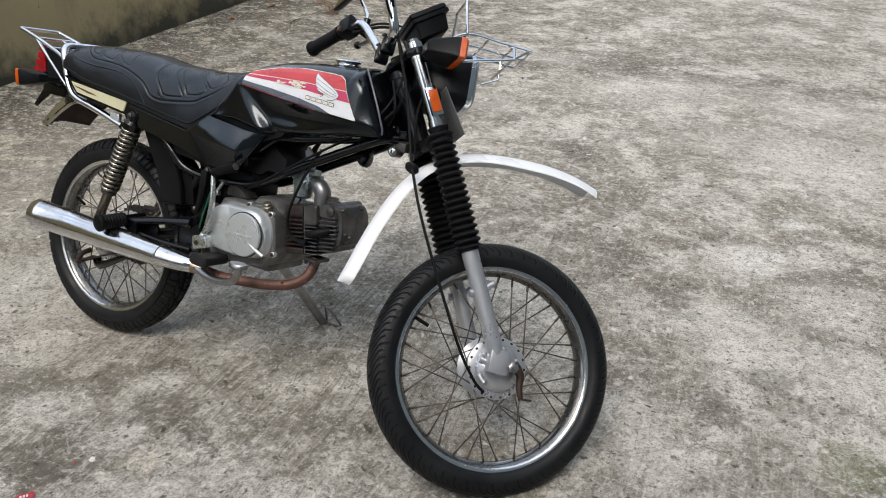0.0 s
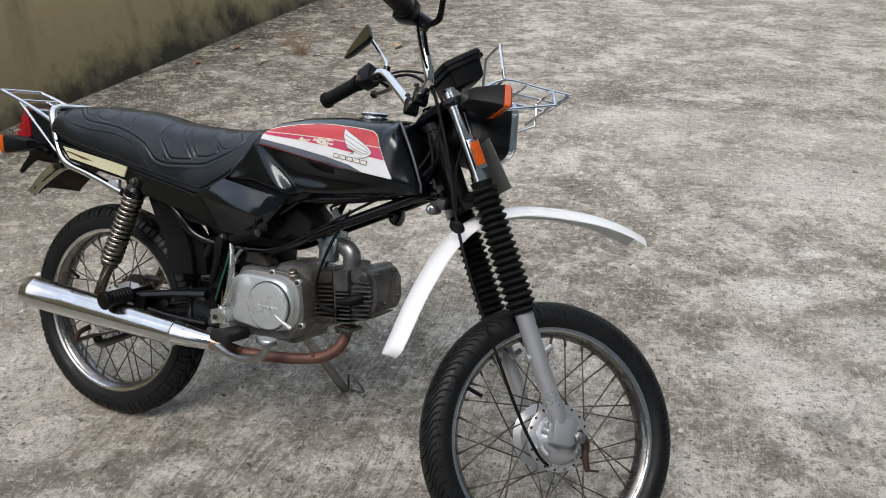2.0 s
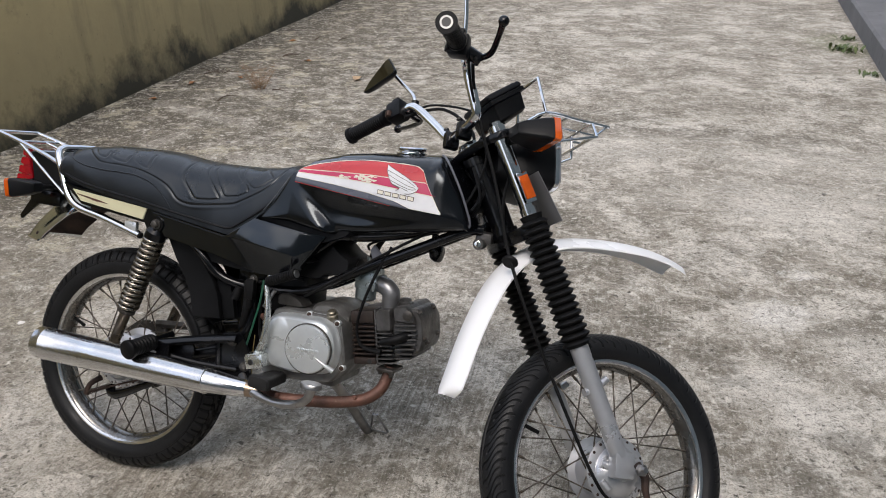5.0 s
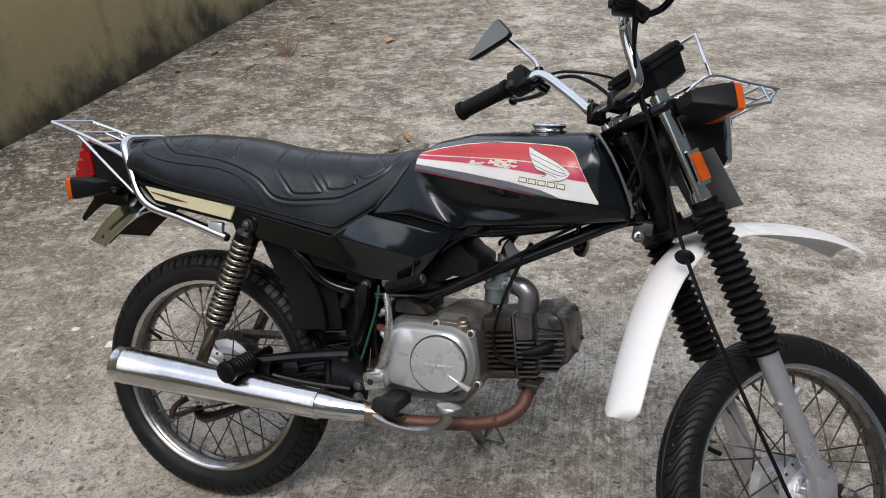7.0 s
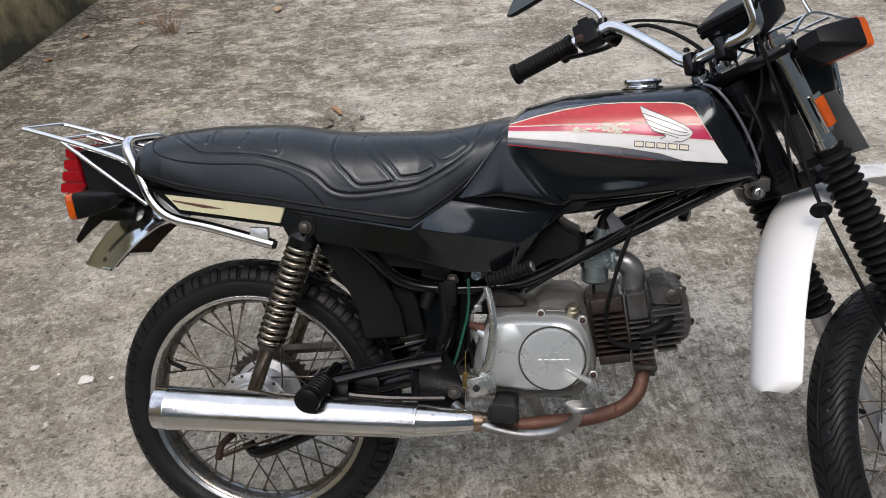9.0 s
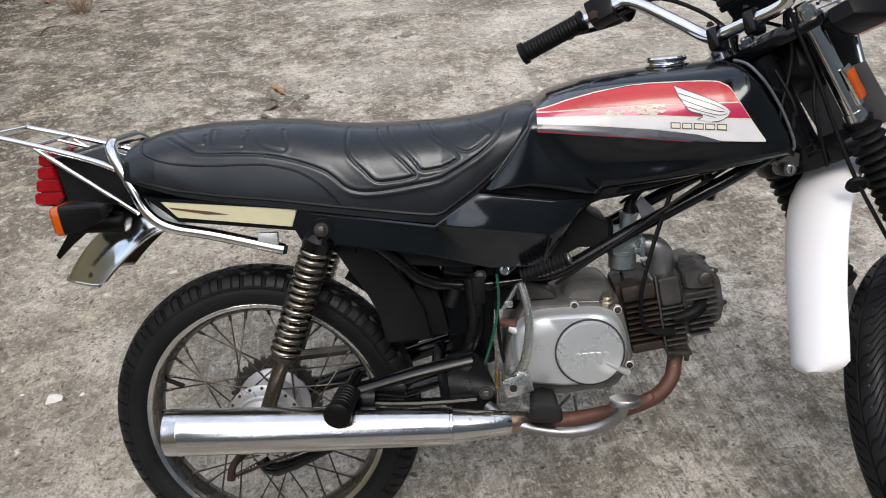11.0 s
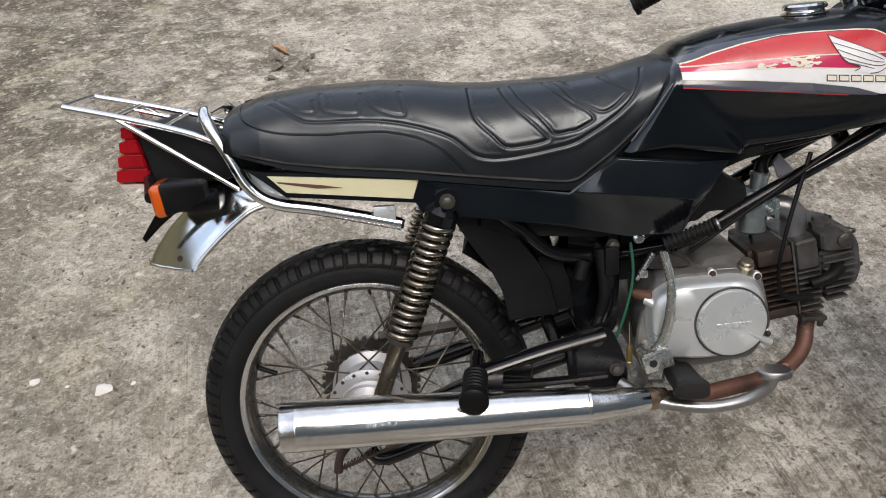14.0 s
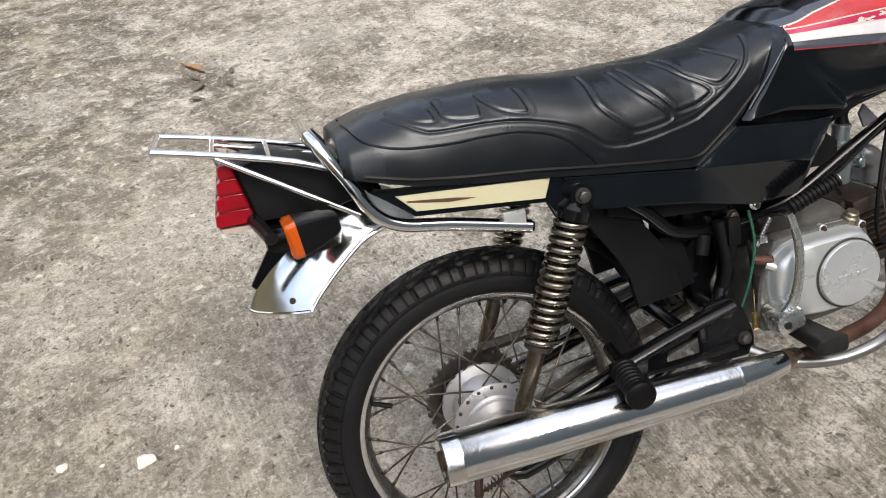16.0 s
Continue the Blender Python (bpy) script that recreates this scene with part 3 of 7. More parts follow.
def build_ground():
    xs = sorted(set([-300, -80, -25, -10, -6] + list(np.round(np.arange(-4, 7.01, 0.11), 3)) + [9, 14, 30, 90, 300]))
    ys = sorted(set([-300, -60, -15, -5, -1] + list(np.round(np.arange(0, 11.01, 0.11), 3)) + [13, 18, 30, 90, 300]))
    verts = [(x, y, ground_height(x, y)) for y in ys for x in xs]
    n = len(xs)
    faces = [(j * n + i, j * n + i + 1, (j + 1) * n + i + 1, (j + 1) * n + i) for j in range(len(ys) - 1) for i in range(n - 1)]
    me = bpy.data.meshes.new("ground")
    me.from_pydata(verts, [], faces)
    me.shade_smooth()
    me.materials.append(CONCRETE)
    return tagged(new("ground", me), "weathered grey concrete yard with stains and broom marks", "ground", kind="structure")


build_ground()


def build_wall():
    bm = B()
    rows = []
    for s in np.arange(-9, 16.01, 0.5):
        base = WALL_A + WALL_DIR * float(s)
        off = 0.012 * math.sin(s * 1.7)
        rows.append([base + WALL_N * d + Vector((0, 0, z)) for d, z in ((off + 0.075, -0.3), (off + 0.07, 0.0), (off + 0.05, 0.07), (off + 0.035, 0.18), (off + 0.015, 0.38), (off, 0.7), (off, 1.55), (off + 0.05, 1.56), (off + 0.05, 1.65), (-0.27, 1.65), (-0.27, 1.56), (-0.22, 1.55), (-0.22, -0.3))])
    loft(bm, rows)
    return tagged(link("wall_west", bm, WALL_PAINT), "cream painted boundary wall with black mould along its foot", "wall", kind="structure")


build_wall()


def build_slab():
    """The raised slab with its dark kerb face, along the yard's far side."""
    a, d = Vector((4.0, 6.8, 0)), Vector((0.447, 0.894, 0))
    side = Vector((d.y, -d.x, 0))
    bm = B()
    rows = []
    for s in (-14, -6, -2, 0, 2, 5, 9, 16):
        base = a + d * s
        rows.append([base + side * w + Vector((0, 0, z)) for w, z in ((0, -0.2), (0, 0.16), (0.02, 0.18), (8, 0.2), (8, -0.2))])
    loft(bm, rows)
    return tagged(link("pavement", bm, DARK_CEMENT), "raised dark grey cement slab with a worn kerb face", "kerb", kind="structure")


build_slab()


def build_unseen_wall(name, a, b, h):
    """An added unseen wall that closes the yard and darkens what reflections show."""
    bm = B()
    a, b = Vector(a), Vector(b)
    n = Vector((-(b - a).y, (b - a).x, 0)).normalized() * 0.2
    loft(bm, [[q - Vector((0, 0, 0.3)), q + Vector((0, 0, h)), q + n + Vector((0, 0, h)), q + n - Vector((0, 0, 0.3))] for q in (a, b)])
    return tagged(link(name, bm, UNSEEN_WALL_PAINT), "added unseen grey wall that blocks low sky", "wall", kind="structure")


# added walls: heights and ends set by which reflections should turn dark
build_unseen_wall("unseen_wall_south", (-5.0, -4.5, 0), (1.2, -4.5, 0), 7.2)
build_unseen_wall("unseen_wall_southwest", (-6.5, -4.5, 0), (-5.005, -4.5, 0), 3.2)
build_unseen_wall("unseen_wall_north", (3.2, 18.0, 0), (12.4, 18.0, 0), 3.2)
build_unseen_wall("unseen_wall_east", (1.3, -4.2, 0), (12.4, 18.0, 0), 7.0)

# ---- the motorcycle: x ahead, y to its left, z up, from the rear tyre's foot ----
BIKE = tagged(new("motorcycle"), "black motorcycle with red tank stripe leaning on its side stand", "motorcycle")
BIKE.matrix_basis = pose(-1.0282, 2.3701, -0.0223, -18.6, 0, -29.454)
RAKE = radians(29.5)
U = Vector((-math.sin(RAKE), 0, math.cos(RAKE)))
HEAD = Vector((1.2543, 0, 0.269))
STEER = Matrix.Translation(HEAD) @ Matrix.Rotation(radians(46), 4, U) @ Matrix.Translation(-HEAD)
STEER_BAR = Matrix.Translation(HEAD) @ Matrix.Rotation(radians(43.5), 4, U) @ Matrix.Translation(-HEAD)


def part(name, bm, material, parent=BIKE, label="", steer=None, smooth=True):
    """One mesh under a thing or a part; steer turns it with the handlebar."""
    if steer is not None:
        bmesh.ops.transform(bm, matrix=steer, verts=bm.verts)
    return link(name, bm, material, parent, label, smooth)


# -- wheels --
SECTION = [(-0.66, -0.03), (-0.8, 0.05), (-0.93, 0.17), (-1.0, 0.33), (-0.985, 0.48), (-0.93, 0.62), (-0.83, 0.745), (-0.69, 0.85), (-0.5, 0.93), (-0.26, 0.982), (0.0, 1.0)]


STEPS = 12
# where the mesh lines of one pitch lie: two cuts with steep walls
THIN = (0.0, 0.1, 0.115, 0.22, 0.4, 0.415, 0.485, 0.5, 0.62, 0.76, 0.88, 0.985)
BROAD = (0.0, 0.13, 0.15, 0.25, 0.46, 0.48, 0.61, 0.63, 0.72, 0.82, 0.92, 0.98)


def tyre_mesh(R, rim_r, half, tread):
    """Tyre round the y axis; its mesh lines follow the slant of the tread, which is cut in."""
    slant, cut_at, lines, pitches = tread
    sec = SECTION + [(-a, b) for a, b in SECTION[-2::-1]]
    prof = [(q.x, q.z) for q in curve_pts([(a, 0, b) for a, b in sec], 5)]
    seg = pitches * STEPS
    bm = B()
    rings, cuts = [], []
    for i in range(seg):
        ring, row = [], []
        for a, b in prof:
            th = 2 * math.pi * (i // STEPS + lines[i % STEPS] - slant(a)) / pitches
            cut = cut_at(i % STEPS, i // STEPS, a, b)
            r = rim_r + (R - rim_r) * b - cut * max(0.25, b)
            row.append(cut > 0)
            ring.append(bm.verts.new((r * math.cos(th), half * a - math.copysign(cut * 0.6 * abs(a) ** 3, a), r * math.sin(th))))
        rings.append(ring)
        cuts.append(row)
    for i in range(seg):
        a, b, c, d = rings[i], rings[(i + 1) % seg], cuts[i], cuts[(i + 1) % seg]
        for k in range(len(prof) - 1):
            f = bm.faces.new((a[k], b[k], b[k + 1], a[k + 1]))
            f.material_index = int(c[k] + d[k] + d[k + 1] + c[k + 1] >= 3)
    return bm


def front_slant(s):
    a = abs(s)
    return 1.9 * a + 0.16 * math.sin(9 * a)


def front_cut(step, pitch, s, h):
    """Slanting wavy grooves on both shoulders, every second one short."""
    a = abs(s)
    if h < 0.44:
        return 0.0
    if a < 0.03:
        return 0.004
    if step < 2:
        return 0.0026 if a > 0.1 else 0.0
    return 0.0022 if step in (5, 6) and a > 0.4 and h > 0.6 else 0.0


def rear_slant(s):
    a = abs(s)
    return 0.9 * max(0.0, 0.6 - a) + 0.2 * math.sin(21 * a) * (a < 0.6)


def rear_cut(step, pitch, s, h):
    """Chunky blocks: split shoulders with thin edge lines, a zigzag groove, staggered crown rows."""
    a = abs(s)
    if h < 0.5:
        return 0.0
    if a > 0.66:
        if step < 2 or (step == 11 and h > 0.6):
            return 0.0052
        if step in (5, 6) and h > 0.57:
            return 0.0036
        return 0.003 if 0.5 <= h < 0.545 else 0.0
    if a > 0.56:
        return 0.0056 if step in (0, 1, 5, 6, 10, 11) else 0.0012
    return 0.0056 if step < 2 or step in (4, 5, 6) or 0.18 < a < 0.28 else 0.0


def build_wheel(name, label, centre, R, rim_r, half, tread, steer, hub_y, hub_r, plate_side):
    base = Matrix.Translation(centre)
    if steer is not None:
        base = steer @ base
    bm = B()
    w = half * 0.64
    lathe(bm, [(rim_r - 0.001, -w + 0.001), (rim_r - 0.008, -w + 0.004), (rim_r - 0.014, -w * 0.6), (rim_r - 0.02, -w * 0.3), (rim_r - 0.021, 0), (rim_r - 0.02, w * 0.3), (rim_r - 0.014, w * 0.6), (rim_r - 0.008, w - 0.004), (rim_r - 0.001, w - 0.001),
               (rim_r - 0.003, w * 0.5), (rim_r - 0.012, 0), (rim_r - 0.003, -w * 0.5)], (0, 0, 0), (0, 1, 0), 96, closed=True)
    wheel = link(name, bm, RIM_WELL, BIKE, label, at=base)
    for y in (-w, w):
        bm = B()
        s = 1 if y > 0 else -1
        lathe(bm, [(rim_r + 0.005, y - s * 0.001), (rim_r + 0.0045, y + s * 0.002), (rim_r + 0.002, y + s * 0.0042), (rim_r - 0.003, y + s * 0.0036), (rim_r - 0.0075, y + s * 0.001), (rim_r - 0.0085, y - s * 0.002), (rim_r - 0.004, y - s * 0.003)], (0, 0, 0), (0, 1, 0), 96, closed=True)
        link("rim_lip", bm, RIM_STEEL, wheel, "bright chrome rim lip")
    tyre = link("tyre", tyre_mesh(R, rim_r, half, tread), TYRE_RUBBER, wheel, "dusty black rubber tyre")
    tyre.data.materials.append(SHADED_GROOVE_RUBBER)
    bm = B()
    lathe(bm, [(0.012, -0.052), (0.05, -0.048), (hub_r * 0.86, -0.046), (hub_r, -0.042), (hub_r, -0.036), (hub_r * 0.78, -0.03), (hub_r * 0.74, 0.0), (hub_r * 0.78, 0.03), (hub_r, 0.036), (hub_r, 0.042), (hub_r * 0.7, 0.046), (0.03, 0.06), (0.012, 0.075)], (0, 0, 0), (0, 1, 0), 48)
    # raised studs, coloured dark to stand for shade in the spoke holes
    for k in range(18):
        a = 2 * math.pi * (k + 0.5) / 18
        for y in (-0.0425, 0.0425):
            first = len(bm.faces)
            lathe(bm, [(0.0035, 0), (0.0035, 0.002), (0.002, 0.003)], (math.cos(a) * hub_r * 0.92, y, math.sin(a) * hub_r * 0.92), (0, math.copysign(1, y), 0), 8)
            bm.faces.ensure_lookup_table()
            for f in bm.faces[first:]:
                f.material_index = 1
    hub = link("hub", bm, SILVER_PAINT, wheel, "cast alloy hub with dark studs for spoke hole shade")
    hub.data.materials.append(DARK_RUST)
    tubes = []
    for lean in (-1, 1):
        bm = B()
        end = Vector((rim_r - 0.02, 0.0, 0.0))
        a = lean * radians(52)
        start = Vector((math.cos(a) * hub_r * 0.92, 0.0, math.sin(a) * hub_r * 0.92))
        tube(bm, [start + Vector((0, -0.04, 0)), end + Vector((0, -0.006, 0))], 0.0017, 6, 1)
        tube(bm, [end.lerp(start, 0.08) + Vector((0, -0.008, 0)), end + Vector((0, -0.005, 0))], 0.003, 6, 1)
        me = bpy.data.meshes.new("spoke")
        bm.to_mesh(me)
        bm.free()
        me.shade_smooth()
        me.materials.append(SPOKE_STEEL)
        tubes.append(me)
    for k in range(36):
        ob = new("spoke", tubes[k // 2 % 2])
        ob.parent = wheel
        flip = Matrix.Rotation(math.pi, 4, "X") if k % 2 else Matrix.Identity(4)
        ob.matrix_basis = Matrix.Rotation(2 * math.pi * (k + 0.25) / 36, 4, "Y") @ flip
    bm = B()
    tube(bm, [(math.cos(2.8) * (rim_r - 0.02), 0, math.sin(2.8) * (rim_r - 0.02)), (math.cos(2.8) * (rim_r - 0.055), -0.004, math.sin(2.8) * (rim_r - 0.055))], 0.0045, 8, 1)
    link("valve", bm, RUBBER, wheel, "black rubber valve stem")
    return wheel


FRONT = Vector((1.264, -0.008, 0.281))
REAR = Vector((0.003, 0.006, 0.286))
front_wheel = build_wheel("front_wheel", "spoked front wheel with chrome rim", FRONT, 0.299, 0.239, 0.041, (front_slant, front_cut, BROAD, 54), STEER, 0, 0.073, -1)
rear_wheel = build_wheel("rear_wheel", "spoked rear wheel with chrome rim", REAR, 0.292, 0.226, 0.046, (rear_slant, rear_cut, THIN, 42), None, 0, 0.072, 1)

# front brake plate, arm
bm = B()
lathe(bm, [(0.053, -0.04), (0.055, -0.05), (0.05, -0.058), (0.035, -0.066), (0.02, -0.07), (0.018, -0.088), (0.012, -0.09)], FRONT, (0, 1, 0), 40)
for a in (-0.5, 0.6, 1.5, 2.6, 3.9):
    lathe(bm, [(0.006, 0), (0.006, 0.006), (0.003, 0.007)], FRONT + Vector((0.046 * math.cos(a), -0.056, 0.046 * math.sin(a))), (0, -1, 0), 8)
tube(bm, [FRONT + Vector((-0.05, -0.058, 0.012)), FRONT + Vector((-0.01, -0.066, 0.004))], [0.009, 0.012], 12, 1)
tube(bm, [FRONT + Vector((-0.046, -0.058, -0.024)), FRONT + Vector((-0.03, -0.064, -0.04))], 0.008, 10, 1)
brake_plate = part("front_brake_plate", bm, SILVER_PAINT, BIKE, "grey alloy drum brake plate", STEER)
bm = B()
tube(bm, [FRONT + Vector((0.026, -0.078, 0.016)), FRONT + Vector((0.046, -0.08, -0.004)), FRONT + Vector((0.05, -0.08, -0.034)), FRONT + Vector((0.06, -0.08, -0.06))], [0.012, 0.01, 0.008, 0.006], 8, 4)
tube(bm, [FRONT + Vector((0.056, -0.08, -0.058)), FRONT + Vector((0.085, -0.08, -0.056))], 0.003, 6, 1)
part("brake_arm", bm, DARK_RUST, brake_plate, "rusty brake arm with its cable end", STEER)
bm = B()
lathe(bm, [(0.013, 0), (0.013, 0.01), (0.008, 0.012), (0.006, 0.02)], FRONT + Vector((0.012, -0.112, 0.006)), (0, -1, 0), 6)
part("axle_nut", bm, STEEL, brake_plate, "rusty axle nut", STEER)


# -- front fork --
def leg(z, y):
    return Vector((0.9898 + (0.5657 if z > 0.78 else 0.535) * (0.78 - z), y, z))


for y in (-0.092, 0.07):
    s = -1 if y < 0 else 1
    bm = B()
    tube(bm, [leg(0.31, y), leg(0.34, y), leg(0.42, y), leg(0.545, y)], [0.017, 0.0195, 0.0195, 0.0205], 18, 3)
    block(bm, leg(0.31, y) + Vector((-0.018, -0.016, -0.045)), leg(0.31, y) + Vector((0.03, 0.014, 0.012)), 0.007)
    tube(bm, [leg(0.43, y) + Vector((-0.03, 0, 0)), leg(0.445, y) + Vector((0.02, 0, 0))], 0.009, 10, 1)
    tube(bm, [leg(0.44, y) + Vector((0.01, 0.0, 0.01)), leg(0.455, y) + Vector((0.036, 0, 0.012))], 0.008, 10, 1)
    slider = part("fork_slider", bm, SILVER_PAINT, BIKE, "silver painted fork slider", STEER)
    bm = B()
    prof = []
    lo, hi = leg(0.525, y), leg(0.775, y)
    length = (hi - lo).length
    ribs = 18
    for k in range(ribs * 6 + 1):
        h = length * k / (ribs * 6)
        wave = abs(math.sin(math.pi * k / 6))
        prof.append((0.024 + 0.0095 * wave ** 1.1 - 0.002 * h / length, h))
    prof = [(0.021, 0.0)] + [(0.026, 0.001), (0.026, 0.012)] + prof[3:] + [(0.025, length + 0.012), (0.021, length + 0.013)]
    lathe(bm, prof, lo, hi - lo, 28)
    part("fork_boot", bm, RUBBER, BIKE, "ribbed black rubber fork boot", STEER)
    bm = B()
    tube(bm, [leg(0.78, y), leg(0.96, y)], 0.0165, 20, 1)
    tube(bm, [leg(0.785, y), leg(0.8, y)], 0.019, 20, 1)
    tube(bm, [leg(0.93, y), leg(0.962, y)], 0.0185, 20, 1)
    bolt(bm, leg(0.962, y), U, 0.012, 0.012)
    cover = part("fork_cover", bm, CHROME, BIKE, "chrome upper fork cover", STEER)
    bm = B()
    c = leg(0.838, y) + Vector((0.004, s * 0.016, 0))
    block(bm, (-0.014, -0.006, -0.034), (0.014, 0.006, 0.034), 0.003)
    bmesh.ops.transform(bm, matrix=Matrix.Translation(c) @ Matrix.Rotation(-RAKE, 4, "Y"), verts=bm.verts)
    holder = part("reflector_holder", bm, CHROME, cover, "chrome reflector holder", STEER)
    bm = B()
    block(bm, (-0.011, -0.003, -0.026), (0.011, 0.003, 0.026), 0.002)
    bmesh.ops.transform(bm, matrix=Matrix.Translation(c + Vector((0, s * 0.0075, 0))) @ Matrix.Rotation(-RAKE, 4, "Y"), verts=bm.verts)
    part("reflector", bm, AMBER, cover, "orange side reflector", STEER)


# -- yokes, head tube, lock --
def axis_at(z):
    return HEAD + U * ((z - HEAD.z) / U.z)


def yoke(z, name, thick=0.018, back=0.035):
    bm = B()
    out = [(-0.03, 0.0), (-0.02, -0.07), (0.012, -0.118), (0.045, -0.112), (0.05, -0.075), (0.036, 0.0), (0.05, 0.075), (0.045, 0.112), (0.012, 0.118), (-0.02, 0.07)]
    ring = rounded([(a, b, 0) for a, b in out], 3, 0.3)
    loft(bm, [[Vector((q.x * f, q.y * f, h)) for q in ring] for f, h in ((0.97, 0), (1, 0.003), (1, thick - 0.003), (0.97, thick))])
    bmesh.ops.transform(bm, matrix=Matrix.Translation(axis_at(z)) @ Matrix.Rotation(-RAKE, 4, "Y"), verts=bm.verts)
    return part(name, bm, BLACK_FRAME, BIKE, "black fork yoke", STEER)


top_yoke = yoke(0.925, "top_yoke")
yoke(0.735, "lower_yoke", 0.03)
bm = B()
bolt(bm, axis_at(0.942), U, 0.015, 0.014)
part("stem_nut", bm, CHROME, top_yoke, "chrome steering stem nut", STEER)
bm = B()
tube(bm, [axis_at(0.755), axis_at(0.92)], 0.026, 20, 1)
tube(bm, [axis_at(0.755), axis_at(0.77)], 0.031, 20, 1)
tube(bm, [axis_at(0.905), axis_at(0.92)], 0.031, 20, 1)
part("head_tube", bm, BLACK_FRAME, BIKE, "black painted steering head tube")
bm = B()
lathe(bm, [(0.0115, 0.0), (0.0125, 0.004), (0.0125, 0.04), (0.011, 0.044)], (0.928, -0.012, 0.7325), (0.1, -1, 0.1), 20)
block(bm, (0.918, -0.035, 0.736), (0.955, 0.01, 0.76), 0.004)
lock = part("steering_lock", bm, HEAD_ALLOY, BIKE, "alloy steering lock on the headstock")
bm = B()
lathe(bm, [(0.0075, 0.044), (0.0075, 0.0465), (0.006, 0.047)], (0.928, -0.012, 0.7325), (0.1, -1, 0.1), 16)
part("lock_face", bm, GALVANISED, lock, "shiny keyhole disc")
# dark slip on the disc stands for the shade in the keyhole
bm = B()
block(bm, (0.9314, -0.0612, 0.7325), (0.9338, -0.0585, 0.7415), 0)
part("keyhole", bm, DARK_LINE, lock)

# -- handlebar and its fittings --
bar = [(0.68, -0.327, 1.034), (0.705, -0.28, 1.047), (0.757, -0.19, 1.07), (0.779, -0.15, 1.076), (0.797, -0.12, 1.072), (0.81, -0.11, 1.046), (0.826, -0.11, 1.004), (0.836, -0.106, 0.978), (0.838, -0.085, 0.966), (0.836, -0.03, 0.964), (0.836, 0.03, 0.964), (0.832, 0.055, 0.972), (0.812, 0.095, 1.012), (0.778, 0.155, 1.068), (0.757, 0.19, 1.068), (0.705, 0.28, 1.047), (0.68, 0.327, 1.034)]
bm = B()
tube(bm, bar, 0.011, 14, 5)
handlebar = part("handlebar", bm, CHROME, BIKE, "bent chrome handlebar", STEER_BAR)
for s in (-1, 1):
    bm = B()
    a, b = Vector((0.672, s * 0.338, 1.03)), Vector((0.735, s * 0.225, 1.06))
    d = b - a
    prof = [(0.012, -0.002), (0.021, -0.002), (0.021, 0.006), (0.0165, 0.008)]
    for k in range(16):
        h = 0.01 + 0.1 * k / 15
        prof += [(0.0165, h), (0.0178, h + 0.0015), (0.0178, h + 0.004)]
    prof += [(0.0165, 0.117), (0.02, 0.119), (0.02, 0.128), (0.012, 0.13)]
    lathe(bm, prof, a, d, 22)
    part("grip", bm, RUBBER, handlebar, "ribbed black rubber grip", STEER_BAR)
    bm = B()
    lathe(bm, [(0.0125, -0.0025), (0.0125, -0.004), (0.009, -0.004), (0.009, 0.006)], a, d, 18)
    part("grip_end", bm, STEEL, handlebar, "bare chrome bar end", STEER_BAR)
    # dark disc on the capped tube paints the shade of a hollow end
    bm = B()
    lathe(bm, [(0.0095, -0.0022), (0.0095, -0.0034), (0.0, -0.0034)], a, d, 18)
    part("bar_end_shade", bm, DARK_LINE, handlebar, "dark disc for the shade inside the bar end", STEER_BAR)
    # switch block
    bm = B()
    block(bm, (-0.021, -0.024, -0.024), (0.02, 0.022, 0.022), 0.007)
    block(bm, (-0.012, -0.012, 0.018), (0.008, 0.01, 0.034), 0.004)
    rot = Vector((0, 1, 0)).rotation_difference(d * s * -1).to_matrix().to_4x4()
    bmesh.ops.transform(bm, matrix=Matrix.Translation(b + d.normalized() * 0.028) @ rot, verts=bm.verts)
    sw = part("switch_block", bm, BLACK_PLASTIC, handlebar, "black handlebar switch block", STEER_BAR)
    bm = B()
    block(bm, b + d.normalized() * 0.028 + Vector((-0.03, -0.012, -0.02)), b + d.normalized() * 0.028 + Vector((-0.018, 0.006, -0.004)), 0.004)
    part("switch_button", bm, DARK_RUST if s > 0 else BLACK_PLASTIC, sw, "small switch button", STEER_BAR)
    # lever and its perch
    bm = B()
    root = b + d.normalized() * 0.05 + Vector((0.03, 0, -0.01))
    tube(bm, [root + Vector((-0.024, 0, 0.01)), root + Vector((0.014, 0, -0.004))], 0.014, 12, 1)
    tip = Vector((0.788, s * 0.325, 1.074))
    tube(bm, [root + Vector((0.012, 0, 0)), root.lerp(tip, 0.25) + Vector((0.022, 0, -0.004)), root.lerp(tip, 0.65) + Vector((0.012, 0, -0.004)), tip], [0.008, 0.007, 0.006, 0.007], 10, 5, flat=0.8)
    bmesh.ops.create_uvsphere(bm, u_segments=12, v_segments=8, radius=0.011, matrix=Matrix.Translation(tip))
    part("brake_lever" if s < 0 else "clutch_lever", bm, BLACK_FRAME, handlebar, "black ball-ended hand lever", STEER_BAR)
# clamps
for y in (-0.035, 0.035):
    bm = B()
    block(bm, (0.82, y - 0.011, 0.94), (0.854, y + 0.011, 0.979), 0.006)
    bolt(bm, (0.823, y, 0.982), (0, 0, 1), 0.005, 0.006)
    bolt(bm, (0.85, y, 0.982), (0, 0, 1), 0.005, 0.006)
    part("bar_clamp", bm, BLACK_FRAME, handlebar, "black handlebar clamp", STEER)


